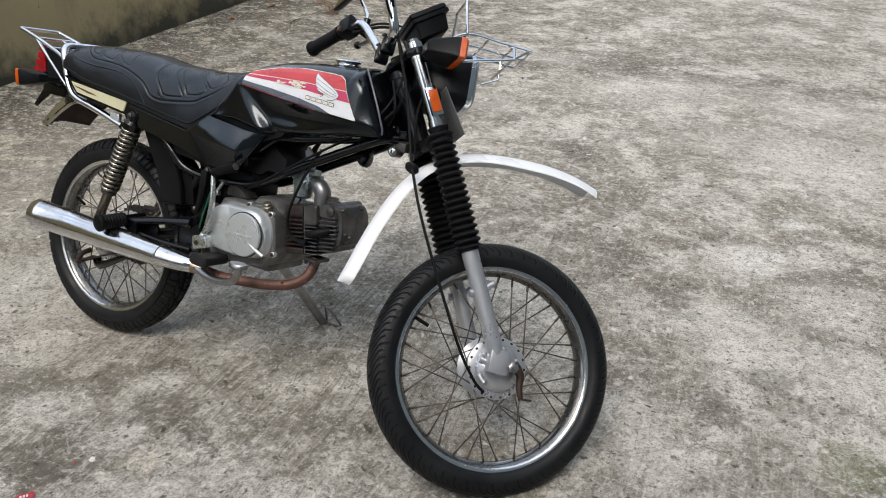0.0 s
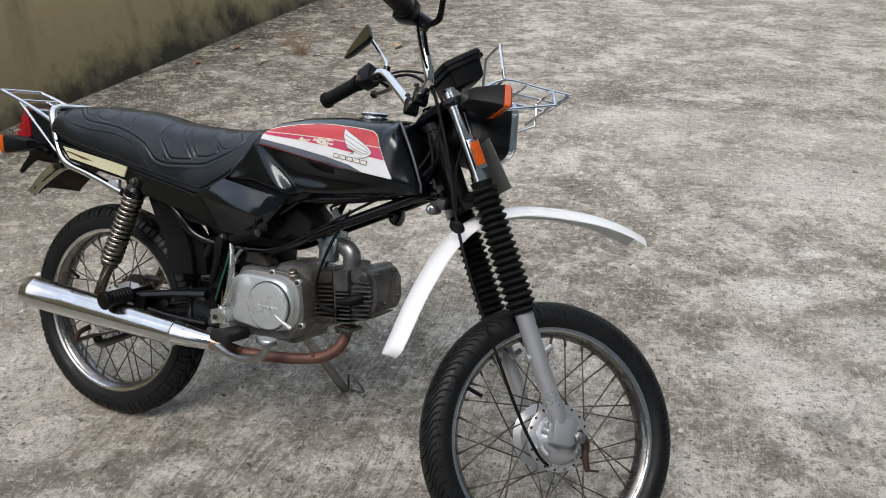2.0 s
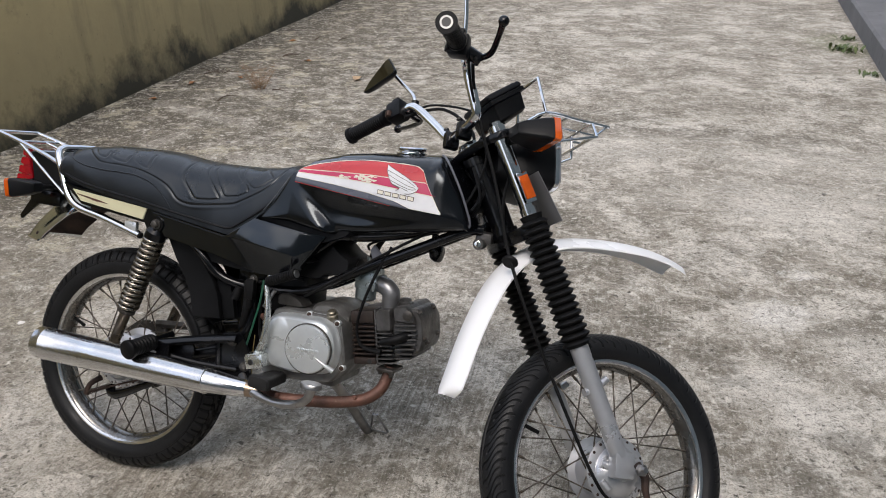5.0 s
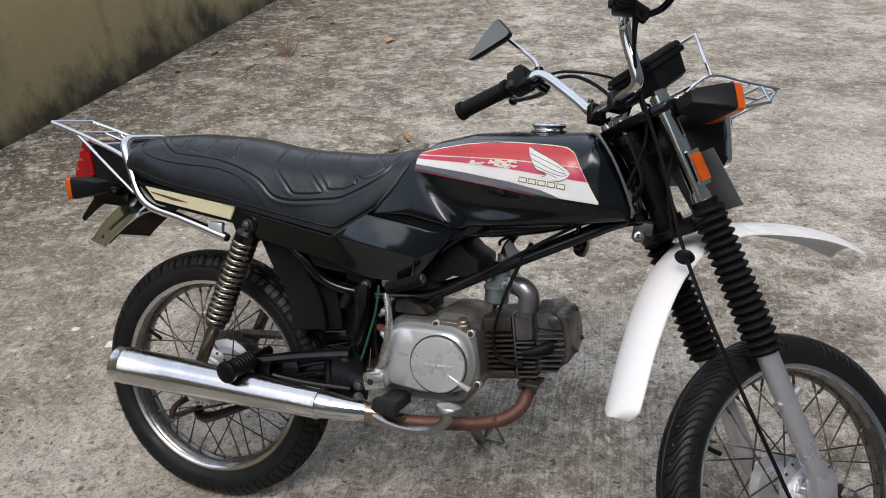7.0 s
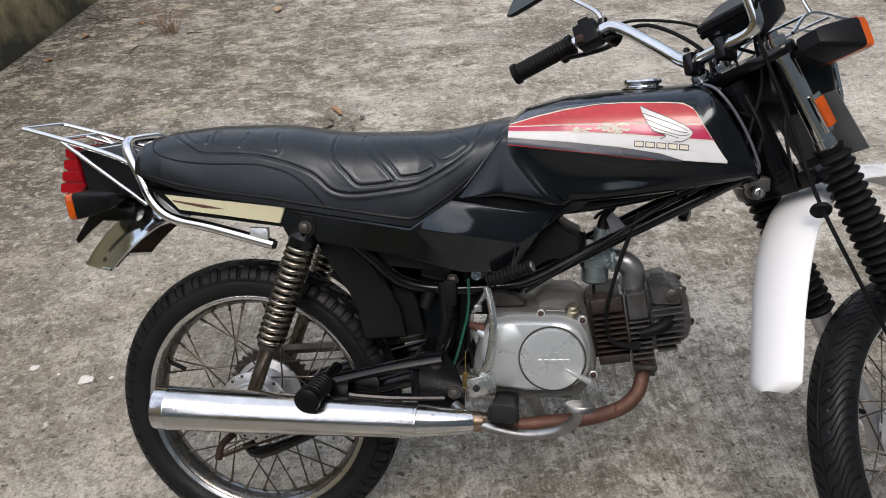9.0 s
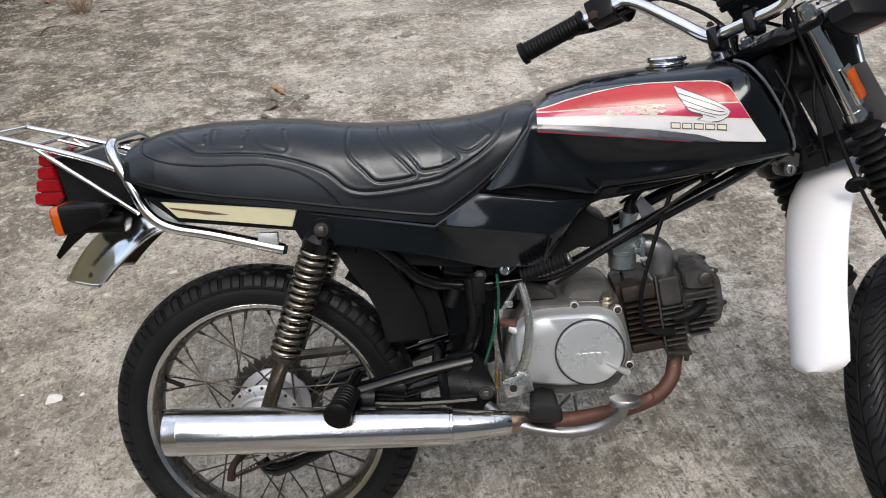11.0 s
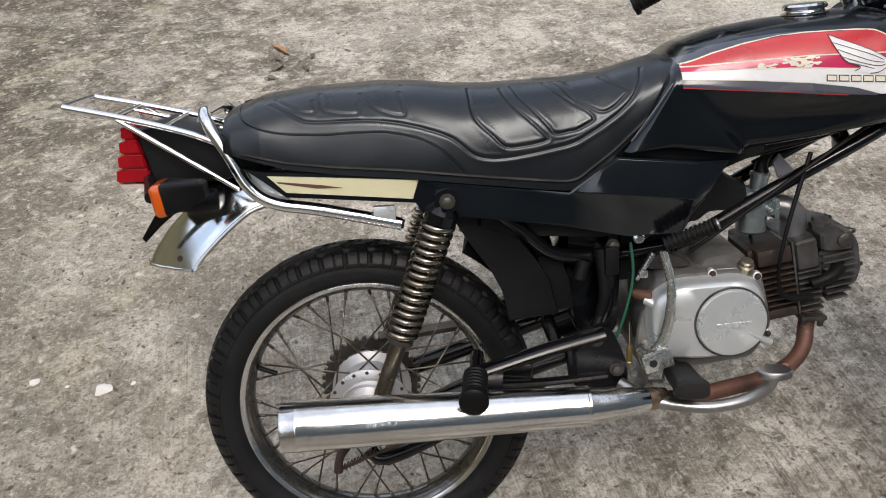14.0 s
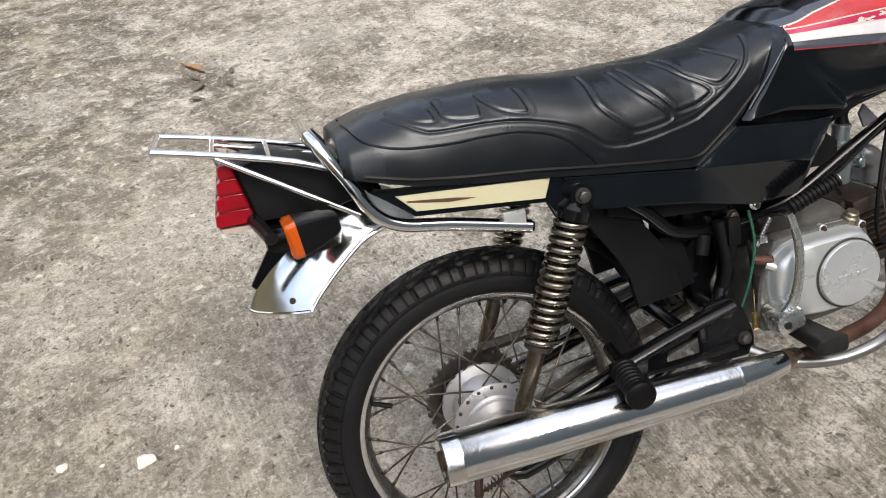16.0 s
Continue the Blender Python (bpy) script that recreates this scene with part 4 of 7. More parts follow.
# mirrors
def build_mirror(s, stem, corners):
    """A stem, a nut and a flat three-cornered mirror with rounded corners."""
    bm = B()
    tube(bm, stem, 0.0048, 10, 5)
    ob = part("mirror_stem", bm, CHROME, BIKE, "thin chrome mirror stem", STEER_BAR)
    bm = B()
    tube(bm, [Vector(stem[0]) + Vector((0, 0, -0.016)), Vector(stem[0]) + Vector((0, 0, 0.012))], 0.0095, 12, 1)
    part("mirror_clamp", bm, BLACK_FRAME, ob, "black mirror nut", STEER_BAR)
    c = [Vector(q) for q in corners]
    mid = sum(c, Vector()) / len(c)
    n = (c[1] - c[0]).cross(c[2] - c[0]).normalized()
    if n.x > 0:
        n = -n  # the glass looks back
    out = [q - mid for q in rounded(c, 4, 0.2)]
    bm = B()
    loft(bm, [[mid + q * f + n * h for q in out] for f, h in ((1, 0.003), (1, 0.0), (0.95, -0.007), (0.7, -0.015), (0.3, -0.018))])
    part("mirror_shell", bm, BLACK_PLASTIC, ob, "black mirror shell", STEER_BAR)
    bm = B()
    loft(bm, [[mid + q * 0.95 + n * h for q in out] for h in (0.002, 0.0042)])
    part("mirror_glass", bm, DARKENED_MIRROR, ob, "mirror glass", STEER_BAR)


MIRROR_L = [(0.70, 0.395, 1.172), (0.713, 0.381, 1.21), (0.74, 0.3276, 1.2629), (0.744, 0.245, 1.19)]
MIRROR_R = [(0.69, -0.36, 1.37), (0.70, -0.345, 1.41), (0.72, -0.28, 1.46), (0.73, -0.19, 1.38)]
build_mirror(1, [(0.79, 0.205, 1.095), (0.786, 0.216, 1.125), (0.769, 0.267, 1.172), (0.752, 0.318, 1.218)], MIRROR_L)
build_mirror(-1, [(0.765, -0.175, 1.082), (0.755, -0.2, 1.14), (0.73, -0.225, 1.25), (0.725, -0.24, 1.36)], MIRROR_R)

# instrument, headlight, indicators
bm = B()
def pod_ring(s0, s1, y0, y1, down):
    """A rounded rectangle across the pod, which slopes up towards the front."""
    corners = [(a, b) for a, b in ((s0, y0), (s1, y0), (s1, y1), (s0, y1))]
    return rounded([Vector((0.8616 + 0.77 * a + 0.637 * down, b, 1.029 + 0.637 * a - 0.77 * down)) for a, b in corners], 3, 0.07)


loft(bm, [pod_ring(*q) for q in ((0.003, 0.095, -0.08, 0.042, -0.002), (0.0, 0.098, -0.083, 0.045, 0.002), (0.0, 0.099, -0.083, 0.045, 0.009), (0.003, 0.096, -0.081, 0.043, 0.0105), (0.0, 0.101, -0.084, 0.046, 0.013), (0.001, 0.1, -0.084, 0.046, 0.021), (0.009, 0.091, -0.078, 0.04, 0.023), (0.006, 0.083, -0.074, 0.036, 0.058), (0.012, 0.074, -0.068, 0.03, 0.063))])
meter = part("instrument_pod", bm, BLACK_PLASTIC, BIKE, "square black instrument pod", STEER)
bm = B()
loft(bm, [pod_ring(0.01, 0.088, -0.074, 0.036, d) for d in (-0.001, -0.0035)])
part("meter_glass", bm, DARK_LINE, meter, "dark meter glass", STEER)
bm = B()
tube(bm, [(0.905, -0.05, 0.955), (0.925, -0.05, 1.01)], 0.006, 8, 1)
part("meter_bracket", bm, BLACK_FRAME, meter, "", STEER)
bm = B()
tube(bm, [(0.905, 0.05, 0.955), (0.925, 0.05, 1.01)], 0.006, 8, 1)
part("meter_bracket", bm, BLACK_FRAME, meter, "", STEER)

bm = B()
ring = rounded([(0, -0.094, -0.062), (0, 0.094, -0.062), (0, 0.094, 0.066), (0, -0.094, 0.066)], 4, 0.2)
HL = Matrix.Translation((0.992, 0, 0.918)) @ Matrix.Rotation(radians(-4), 4, "Y")
loft(bm, [[HL @ Vector((x, q.y * f, q.z * f)) for q in ring] for x, f in ((-0.075, 0.55), (-0.06, 0.72), (-0.02, 0.93), (0.03, 1.0), (0.042, 1.0))])
headlight = part("headlight", bm, BLACK_PLASTIC, BIKE, "rectangular headlight in a black shell", STEER)
bm = B()
loft(bm, [[HL @ Vector((x, q.y * f, q.z * f)) for q in ring] for x, f in ((0.042, 1.0), (0.043, 1.035), (0.052, 1.04), (0.057, 1.0), (0.054, 0.94))], cap=False)
part("headlight_rim", bm, CHROME, headlight, "chrome headlight rim", STEER)
bm = B()
loft(bm, [[HL @ Vector((x, q.y * f, q.z * f)) for q in ring] for x, f in ((0.05, 0.95), (0.064, 0.9), (0.07, 0.6), (0.072, 0.2))])
part("headlight_lens", bm, surf("lens_glass", (0.5, 0.52, 0.53), (0.42, 0.44, 0.45), 0.08, 0.6, big=60, bumps=0.2), headlight, "ribbed headlight glass", STEER)


def indicator(name, c, ahead, out, parent_steer, size=1.0):
    """A black lamp body with an amber lens, on a short arm."""
    ah = Vector(ahead).normalized()
    o = Vector(out).normalized()
    u = ah.cross(o).normalized()
    c = Vector(c)

    def pt(a, b, h):
        return c + (ah * a + o * b + u * h) * size
    sq = rounded([(0, -0.042, -0.027), (0, 0.042, -0.03), (0, 0.046, 0.03), (0, -0.042, 0.027)], 3, 0.16)
    bm = B()
    loft(bm, [[pt(a, q.y * f, q.z * f) for q in sq] for a, f in ((-0.055, 0.45), (-0.045, 0.62), (0.0, 0.95), (0.016, 1.0))])
    tube(bm, [pt(-0.03, -0.02, 0), pt(-0.03, -0.085, -0.004)], 0.011 * size, 10, 1)
    body = part(name, bm, BLACK_PLASTIC, BIKE, "black indicator lamp on a stubby arm", parent_steer)
    bm = B()
    loft(bm, [[pt(a, q.y * f, q.z * f) for q in sq] for a, f in ((0.0165, 1.03), (0.03, 1.03), (0.036, 0.9))])
    part("indicator_lens", bm, AMBER, body, "orange indicator lens", parent_steer)


indicator("front_indicator", (0.955, -0.15, 0.944), (1, -0.2, 0.05), (0.1, -1, 0.1), STEER, 0.93)
indicator("front_indicator", (0.955, 0.15, 0.944), (1, 0.2, 0.05), (0.1, 1, 0.1), STEER, 0.93)

# plate between the fork covers
bm = B()
loft(bm, [[Vector((0.975 + dx, -0.13, 0.872)), Vector((1.042 + dx, -0.13, 0.778)), Vector((1.042 + dx, 0.0, 0.778)), Vector((0.975 + dx, 0.0, 0.872))] for dx in (0, 0.0025)])
part("front_plate", bm, GREY_PLATE, BIKE, "blank dark grey front plate", STEER, smooth=False)

# front rack
bm = B()
tube(bm, [(1.0055, -0.0876, 1.031), (0.999, -0.072, 1.08), (0.994, -0.058, 1.124), (0.994, 0.03, 1.124), (0.999, 0.04, 1.08), (1.0055, 0.05, 1.031)], 0.0036, 8, 1)
front_rack = part("front_rack", bm, CHROME, BIKE, "small chrome wire rack above the headlight", STEER)
HOOK = [(1.124, 0.0, 1.034), (1.126, 0.0, 1.02), (1.128, 0.0, 0.98), (1.088, 0.0, 0.955)]
rods = [([(0.965, -0.127, 0.932), (1.04, -0.12, 0.962), (1.118, -0.112, 0.993), (1.126, -0.108, 1.0), (1.125, -0.09, 1.034)], 0.0034, 3),
        ([(1.126, -0.108, 1.0), (1.168, -0.083, 1.04)], 0.003, 1), ([(1.126, -0.108, 1.0), (1.126, 0.055, 1.0)], 0.0033, 1)]
for y in (-0.086, 0.035):
    rods.append(([(0.95, y, 0.985), (1.0055, y, 1.031), (1.09, y, 1.036), (1.171, y, 1.04)], 0.0034, 4))
for x, z in ((1.171, 1.04), (1.125, 1.036), (1.06, 1.033), (1.0055, 1.031)):
    rods.append(([(x, -0.086, z), (x, 0.035, z)], 0.003, 1))
rods += [([(1.0055, -0.025, 1.031), (1.171, -0.025, 1.04)], 0.0028, 1), (HOOK, 0.003, 1)]
for pts, r, k in rods:
    bm = B()
    tube(bm, pts, r, 8, k)
    part("rack_bar", bm, CHROME, front_rack, "thin chrome rack bar", STEER)

# front mudguard, high mounted
guard = [(0.858, 0.394), (0.869, 0.433), (0.899, 0.54), (0.944, 0.648), (1.005, 0.724), (1.09, 0.772), (1.19, 0.795), (1.29, 0.803), (1.37, 0.798), (1.438, 0.782)]
cp = curve_pts([(x, 0, z) for x, z in guard], 5)
bm = B()
rings = []
for i, q in enumerate(cp):
    t = (cp[min(i + 1, len(cp) - 1)] - cp[max(i - 1, 0)]).normalized()
    nrm = Vector((-t.z, 0, t.x))
    f = i / (len(cp) - 1)
    w = (0.056 + 0.008 * math.sin(math.pi * f)) * (0.87 + 0.13 * min(1.0, max(0.0, (f - 0.2) / 0.25)))
    w *= min(1.0, 0.85 + (1 - f) * 3) * min(1.0, 0.45 + f * 9)
    drop = 0.024
    turn = 0.2 * min(1.0, max(0.0, (f - 0.4) / 0.3))
    outer = [q + Vector((0, w * math.sin(a), 0)) - nrm * (drop * abs(math.sin(a)) ** 2.4 - turn * w * math.sin(a)) for a in [math.pi * (k / 16 - 0.5) for k in range(17)]]
    inner = [v - nrm * 0.003 for v in outer][::-1]
    rings.append(outer + inner)
loft(bm, rings)
mudguard = part("front_mudguard", bm, WHITE_PLASTIC, BIKE, "high white plastic front mudguard", STEER)
bm = B()
c = Vector((0.951, -0.086, 0.677))
lathe(bm, [(0.0, -0.004), (0.016, -0.004), (0.018, 0), (0.016, 0.004), (0.0, 0.004)], c, (0.4, 0.3, 0.85), 16)
part("cable_guide", bm, RUBBER, mudguard, "black rubber cable guide", STEER)

# -- seat --
SEAT_TOP = [(-0.19, 0.795), (-0.176, 0.812), (-0.13, 0.828), (-0.053, 0.838), (0.057, 0.841), (0.117, 0.838), (0.176, 0.83), (0.236, 0.828), (0.296, 0.83), (0.355, 0.832), (0.415, 0.839), (0.459, 0.85), (0.494, 0.858), (0.512, 0.858)]
SEAT_LOW = [(-0.19, 0.762), (-0.15, 0.75), (-0.083, 0.731), (-0.014, 0.72), (0.089, 0.709), (0.175, 0.697), (0.262, 0.685), (0.336, 0.675), (0.353, 0.677), (0.411, 0.722), (0.485, 0.791), (0.507, 0.832), (0.512, 0.84)]
SEAT_W = [(-0.19, 0.088), (-0.182, 0.1), (-0.165, 0.11), (-0.12, 0.117), (0.0, 0.122), (0.15, 0.126), (0.3, 0.124), (0.4, 0.116), (0.47, 0.105), (0.512, 0.098)]
SEAT_N = 2.9


def seat_point(x, v, side):
    th = v * math.pi / 2
    zl, zt, w = line(SEAT_LOW, x), line(SEAT_TOP, x), line(SEAT_W, x)
    return Vector((x, side * w * max(math.cos(th), 0) ** (2 / SEAT_N), zl + (zt - zl) * math.sin(th) ** (2 / SEAT_N)))


def seat_v(x, z):
    zl, zt = line(SEAT_LOW, x), line(SEAT_TOP, x)
    return math.asin(min(1, max(0, (z - zl) / (zt - zl))) ** (SEAT_N / 2)) * 2 / math.pi


def smooth_path(points):
    return [(q.x, q.z) for q in curve_pts([(x, 0, v) for x, v in points], 8)]


SEAMS = [  # along the seat, and round it from its lower edge (0) to the ridge (1)
    smooth_path([(-0.105, 0.66), (-0.09, 0.551), (-0.061, 0.4), (-0.042, 0.36), (0.023, 0.362), (0.078, 0.344), (0.123, 0.303), (0.159, 0.253), (0.177, 0.202), (0.194, 0.138), (0.212, 0.112), (0.239, 0.113), (0.276, 0.139), (0.342, 0.2), (0.398, 0.232), (0.436, 0.3), (0.452, 0.465), (0.462, 0.754)]),
    smooth_path([(0.196, 0.86), (0.196, 0.774), (0.198, 0.518), (0.206, 0.387), (0.228, 0.264), (0.247, 0.186), (0.277, 0.197), (0.303, 0.224), (0.309, 0.25), (0.297, 0.32), (0.267, 0.5), (0.251, 0.669), (0.245, 0.85)]),
    smooth_path([(0.262, 0.87), (0.267, 0.765), (0.272, 0.651), (0.29, 0.491), (0.311, 0.343), (0.322, 0.28), (0.342, 0.287), (0.373, 0.297), (0.38, 0.325), (0.368, 0.437), (0.337, 0.622), (0.322, 0.759), (0.314, 0.9)]),
    smooth_path([(0.33, 0.9), (0.335, 0.834), (0.347, 0.637), (0.368, 0.487), (0.393, 0.345), (0.413, 0.345), (0.428, 0.394), (0.435, 0.43), (0.425, 0.554), (0.409, 0.703), (0.4, 0.85)]),
]
FAINT = [
    smooth_path([(-0.098, 0.76), (-0.092, 0.696), (-0.077, 0.584), (-0.061, 0.496), (-0.042, 0.468), (-0.036, 0.512), (-0.04, 0.64)]),
    smooth_path([(-0.03, 0.74), (-0.028, 0.643), (-0.024, 0.509), (-0.005, 0.453), (0.019, 0.431), (0.029, 0.455), (0.03, 0.58)]),
    smooth_path([(0.032, 0.7), (0.039, 0.595), (0.055, 0.486), (0.074, 0.431), (0.09, 0.413), (0.098, 0.439), (0.095, 0.556), (0.09, 0.72)]),
]


def build_seat():
    xs = np.concatenate([np.linspace(-0.178, -0.13, 20), np.linspace(-0.1286, 0.512, 450)])
    half = 220
    c = np.array([math.cos(k / half * math.pi / 2) for k in range(half + 1)]).clip(0) ** (2 / SEAT_N)
    s = np.array([math.sin(k / half * math.pi / 2) for k in range(half + 1)]) ** (2 / SEAT_N)
    def trace(paths):
        rows = []
        for path in paths:
            pts = [seat_point(x, v, -1) for x, v in path]
            for a, b in zip(pts, pts[1:]):
                n = max(1, int((b - a).length / 0.0008))
                rows += [tuple(a.lerp(b, i / n)) for i in range(n)]
        return np.array(rows)

    def apart(rows, x, ys, zs):
        near = rows[np.abs(rows[:, 0] - x) < 0.02]
        if not len(near):
            return np.full(half + 1, 9.0)
        return np.sqrt((near[None, :, 0] - x) ** 2 + (near[None, :, 1] + ys[:, None]) ** 2 + (near[None, :, 2] - zs[:, None]) ** 2).min(1)

    seams, faint = trace(SEAMS), trace(FAINT)
    ang = np.linspace(0, math.pi / 2, half + 1)
    bm = B()
    rings = []
    for x in xs:
        zl, zt, w = line(SEAT_LOW, x), line(SEAT_TOP, x), line(SEAT_W, x)
        ys, zs = w * c, zl + (zt - zl) * s
        d, f = apart(seams, x, ys, zs), apart(faint, x, ys, zs)
        # a stitched groove with a soft roll on each side; the worn rear panels are fainter
        lift = -0.0015 * np.exp(-(d / 0.0021) ** 2) + 0.0005 * np.exp(-((d - 0.006) / 0.004) ** 2)
        lift += -0.001 * np.exp(-(f / 0.0026) ** 2) + 0.0006 * np.exp(-((f - 0.006) / 0.004) ** 2)
        ring = []
        for side in (-1, 1):
            rough = np.array([0.0011 * noise.noise(Vector((x * 14, k / half * 5, side * 3))) for k in range(half + 1)])
            h = lift + rough
            out = [Vector((x, side * (y + dh * ca), z + dh * sa)) for y, z, dh, ca, sa in zip(ys, zs, h, np.cos(ang), np.sin(ang))]
            ring += out if side < 0 else out[:-1][::-1]
        rings.append(ring)
    loft(bm, rings)
    return part("seat", bm, VINYL, BIKE, "long black quilted vinyl seat")


seat = build_seat()
for s in (-1, 1):
    bm = B()
    pip = [(-0.16, 0.95), (-0.151, 0.584), (-0.137, 0.373), (-0.109, 0.27), (-0.062, 0.235), (-0.024, 0.235), (0.018, 0.25), (0.059, 0.256), (0.077, 0.252), (0.114, 0.222), (0.14, 0.174), (0.162, 0.107), (0.187, 0.02)]
    pts = []
    for q in curve_pts([(x, 0, z) for x, z in pip], 6):
        pts.append(seat_point(q.x, q.z, s) + Vector((0, s * 0.0005, 0.0005)))
    tube(bm, pts, 0.0021, 6, 1)
    part("piping", bm, VINYL, seat, "black seat piping")
    bm = B()
    pts = [seat_point(x, 0.02, s) + Vector((0, s * 0.001, 0)) for x in np.linspace(-0.15, 0.5, 60)]
    tube(bm, pts, 0.003, 6, 1)
    part("edge_trim", bm, BLACK_PLASTIC, seat, "black edge trim")
# mark on the seat's tail
for k in range(5):
    bm = B()
    y = -0.076 + k * 0.03
    rows = []
    for h in (0.776, 0.783, 0.791):
        rows.append([])
        for yy in (y - 0.009, y, y + 0.009):
            x = -0.178
            while x < -0.15 and seat_point(x, seat_v(x, h), 1).y < abs(yy):
                x += 0.0005
            rows[-1].append(Vector((x - 0.0015, yy, h)))
    loft(bm, rows, cap=False, closed=False)
    part("tail_mark", bm, WHITE_DECAL, seat, "white block mark")

# -- tank --
TANK_TOP = [(0.425, 0.742), (0.46, 0.785), (0.49, 0.834), (0.5, 0.852), (0.532, 0.877), (0.598, 0.896), (0.673, 0.906), (0.766, 0.913), (0.822, 0.918), (0.84, 0.914), (0.86, 0.892), (0.888, 0.85), (0.912, 0.802), (0.924, 0.776)]
TANK_LOW = [(0.425, 0.729), (0.5, 0.721), (0.57, 0.712), (0.609, 0.708), (0.65, 0.713), (0.72, 0.724), (0.811, 0.741), (0.86, 0.752), (0.907, 0.762), (0.924, 0.766)]
TANK_W = [(0.425, 0.122), (0.5, 0.122), (0.6, 0.13), (0.72, 0.136), (0.8, 0.137), (0.86, 0.133), (0.9, 0.118), (0.93, 0.1)]
STRIPE_LOW = [(0.425, 0.833), (0.509, 0.825), (0.642, 0.809), (0.781, 0.799), (0.865, 0.795), (0.93, 0.785)]


def tank_half(x, z):
    """Half width of the tank at x and z."""
    zt, zl, w, zs = line(TANK_TOP, x), line(TANK_LOW, x), line(TANK_W, x), line(STRIPE_LOW, x)
    if zs > zt - 0.02:
        zs = zt - 0.02
    if z >= zs:
        f = min(1.0, (z - zs) / (zt - zs))
        tuck = 0.16 if x > 0.5 else 0.1
        sharp = 5 + 9 * min(1.0, max(0.0, (x - 0.82) / 0.04))
        return w * (1 - tuck * f) * max(0.0, 1 - f ** sharp) ** 0.42
    f = min(1.0, (zs - z) / max(zs - zl, 0.01))
    knee = math.exp(-((x - 0.67) / 0.1) ** 2) * 0.16 * math.sin(math.pi * min(1, f * 1.05)) if 0.5 < x else 0.0
    # the pad before the seat flares out; a slanting crease parts it from the knee dent
    g = min(1.0, max(0.0, (0.535 + (0.812 - z) * 0.95 - x) / 0.036))
    g *= g * (3 - 2 * g)
    return w * (1 - 0.06 * f - knee * (1 - g) + 0.1 * f * g) * max(0.0, 1 - f ** (9 + 18 * g)) ** 0.5


def build_tank():
    bm = B()
    rings = []
    for x in np.linspace(0.425, 0.924, 96):
        zt, zl = line(TANK_TOP, x), line(TANK_LOW, x)
        n = 40
        fs = [0.5 - 0.5 * math.cos(math.pi * k / n) for k in range(n + 1)]
        right = [Vector((x, -tank_half(x, zl + (zt - zl) * f), zl + (zt - zl) * f)) for f in fs]
        left = [Vector((q.x, -q.y, q.z)) for q in right][1:-1][::-1]
        rings.append(right + left)
    loft(bm, rings)
    bmesh.ops.remove_doubles(bm, verts=bm.verts, dist=0.0004)
    return part("fuel_tank", bm, BLACK_PAINT, BIKE, "glossy black fuel tank with a dented knee panel")


tank = build_tank()
UP = [(0.5076, 0.8505), (0.5559, 0.8655), (0.6028, 0.8769), (0.6585, 0.8853), (0.6953, 0.888), (0.7679, 0.889), (0.7946, 0.8875), (0.8103, 0.8795), (0.8254, 0.8545), (0.8413, 0.8295), (0.864, 0.7965)]
RED_LOW = [(0.508, 0.8485), (0.6037, 0.8536), (0.6954, 0.8572), (0.83, 0.856)]
PINK_LOW = [(0.508, 0.8415), (0.604, 0.8427), (0.6959, 0.8401), (0.7779, 0.8345), (0.866, 0.829)]
LOW = [(0.508, 0.8325), (0.6045, 0.8272), (0.6965, 0.8193), (0.7598, 0.8101), (0.7958, 0.799), (0.866, 0.795)]
GREY_LOW = [(0.508, 0.8208), (0.558, 0.8164), (0.6049, 0.8125), (0.6604, 0.8079), (0.7152, 0.8021), (0.7602, 0.7985), (0.7961, 0.796)]
GREY_UP = [(0.508, 0.8575), (0.5258, 0.8655), (0.5545, 0.8755), (0.6023, 0.884), (0.6585, 0.8895), (0.6955, 0.8905)]


def decal(name, hi, lo, mat, label, lift=0.0009, x0=0.509, x1=0.865, n=70, k=5):
    """A sheet on the tank's side between two lines."""
    for s in (-1, 1):
        bm = B()
        rows = []
        for x in np.linspace(x0, x1, n):
            a, b = hi(x), lo(x)
            a = max(a, b + 0.0003)
            rows.append([Vector((x, s * (tank_half(x, b + (a - b) * i / k) + lift), b + (a - b) * i / k)) for i in range(k + 1)])
        loft(bm, rows, cap=False, closed=False)
        part(name, bm, mat, tank, label)


decal("red_stripe", lambda x: line(UP, x), lambda x: max(line(RED_LOW, x) + 0.0015, 0) if line(UP, x) > line(RED_LOW, x) else line(UP, x), RED_DECAL, "faded red tank stripe", x1=0.83)
decal("pink_stripe", lambda x: min(line(UP, x), line(RED_LOW, x) - 0.0005), lambda x: line(PINK_LOW, x) + 0.001, PINK_DECAL, "faded crimson tank stripe", x1=0.848)
decal("white_stripe", lambda x: min(line(UP, x), line(PINK_LOW, x) - 0.001), lambda x: line(LOW, x), WHITE_DECAL, "white tank stripe", x1=0.864)
decal("stripe_edge", lambda x: line(UP, x) + 0.0018, lambda x: line(LOW, x) - 0.001, CREAM_DECAL, "pale stripe border", lift=0.0004)
decal("grey_stripe", lambda x: line(LOW, x) - 0.0012, lambda x: line(GREY_LOW, x), GREY_STRIPE, "dark grey lower stripe", x1=0.793)
decal("red_pinline", lambda x: line(GREY_LOW, x), lambda x: line(GREY_LOW, x) - 0.0013, RED_DECAL, "thin red line under the stripe", x1=0.75, k=1)
decal("grey_stripe", lambda x: line(GREY_UP, x), lambda x: line(UP, x) + 0.002, GREY_STRIPE, "dark grey upper stripe", x1=0.69)


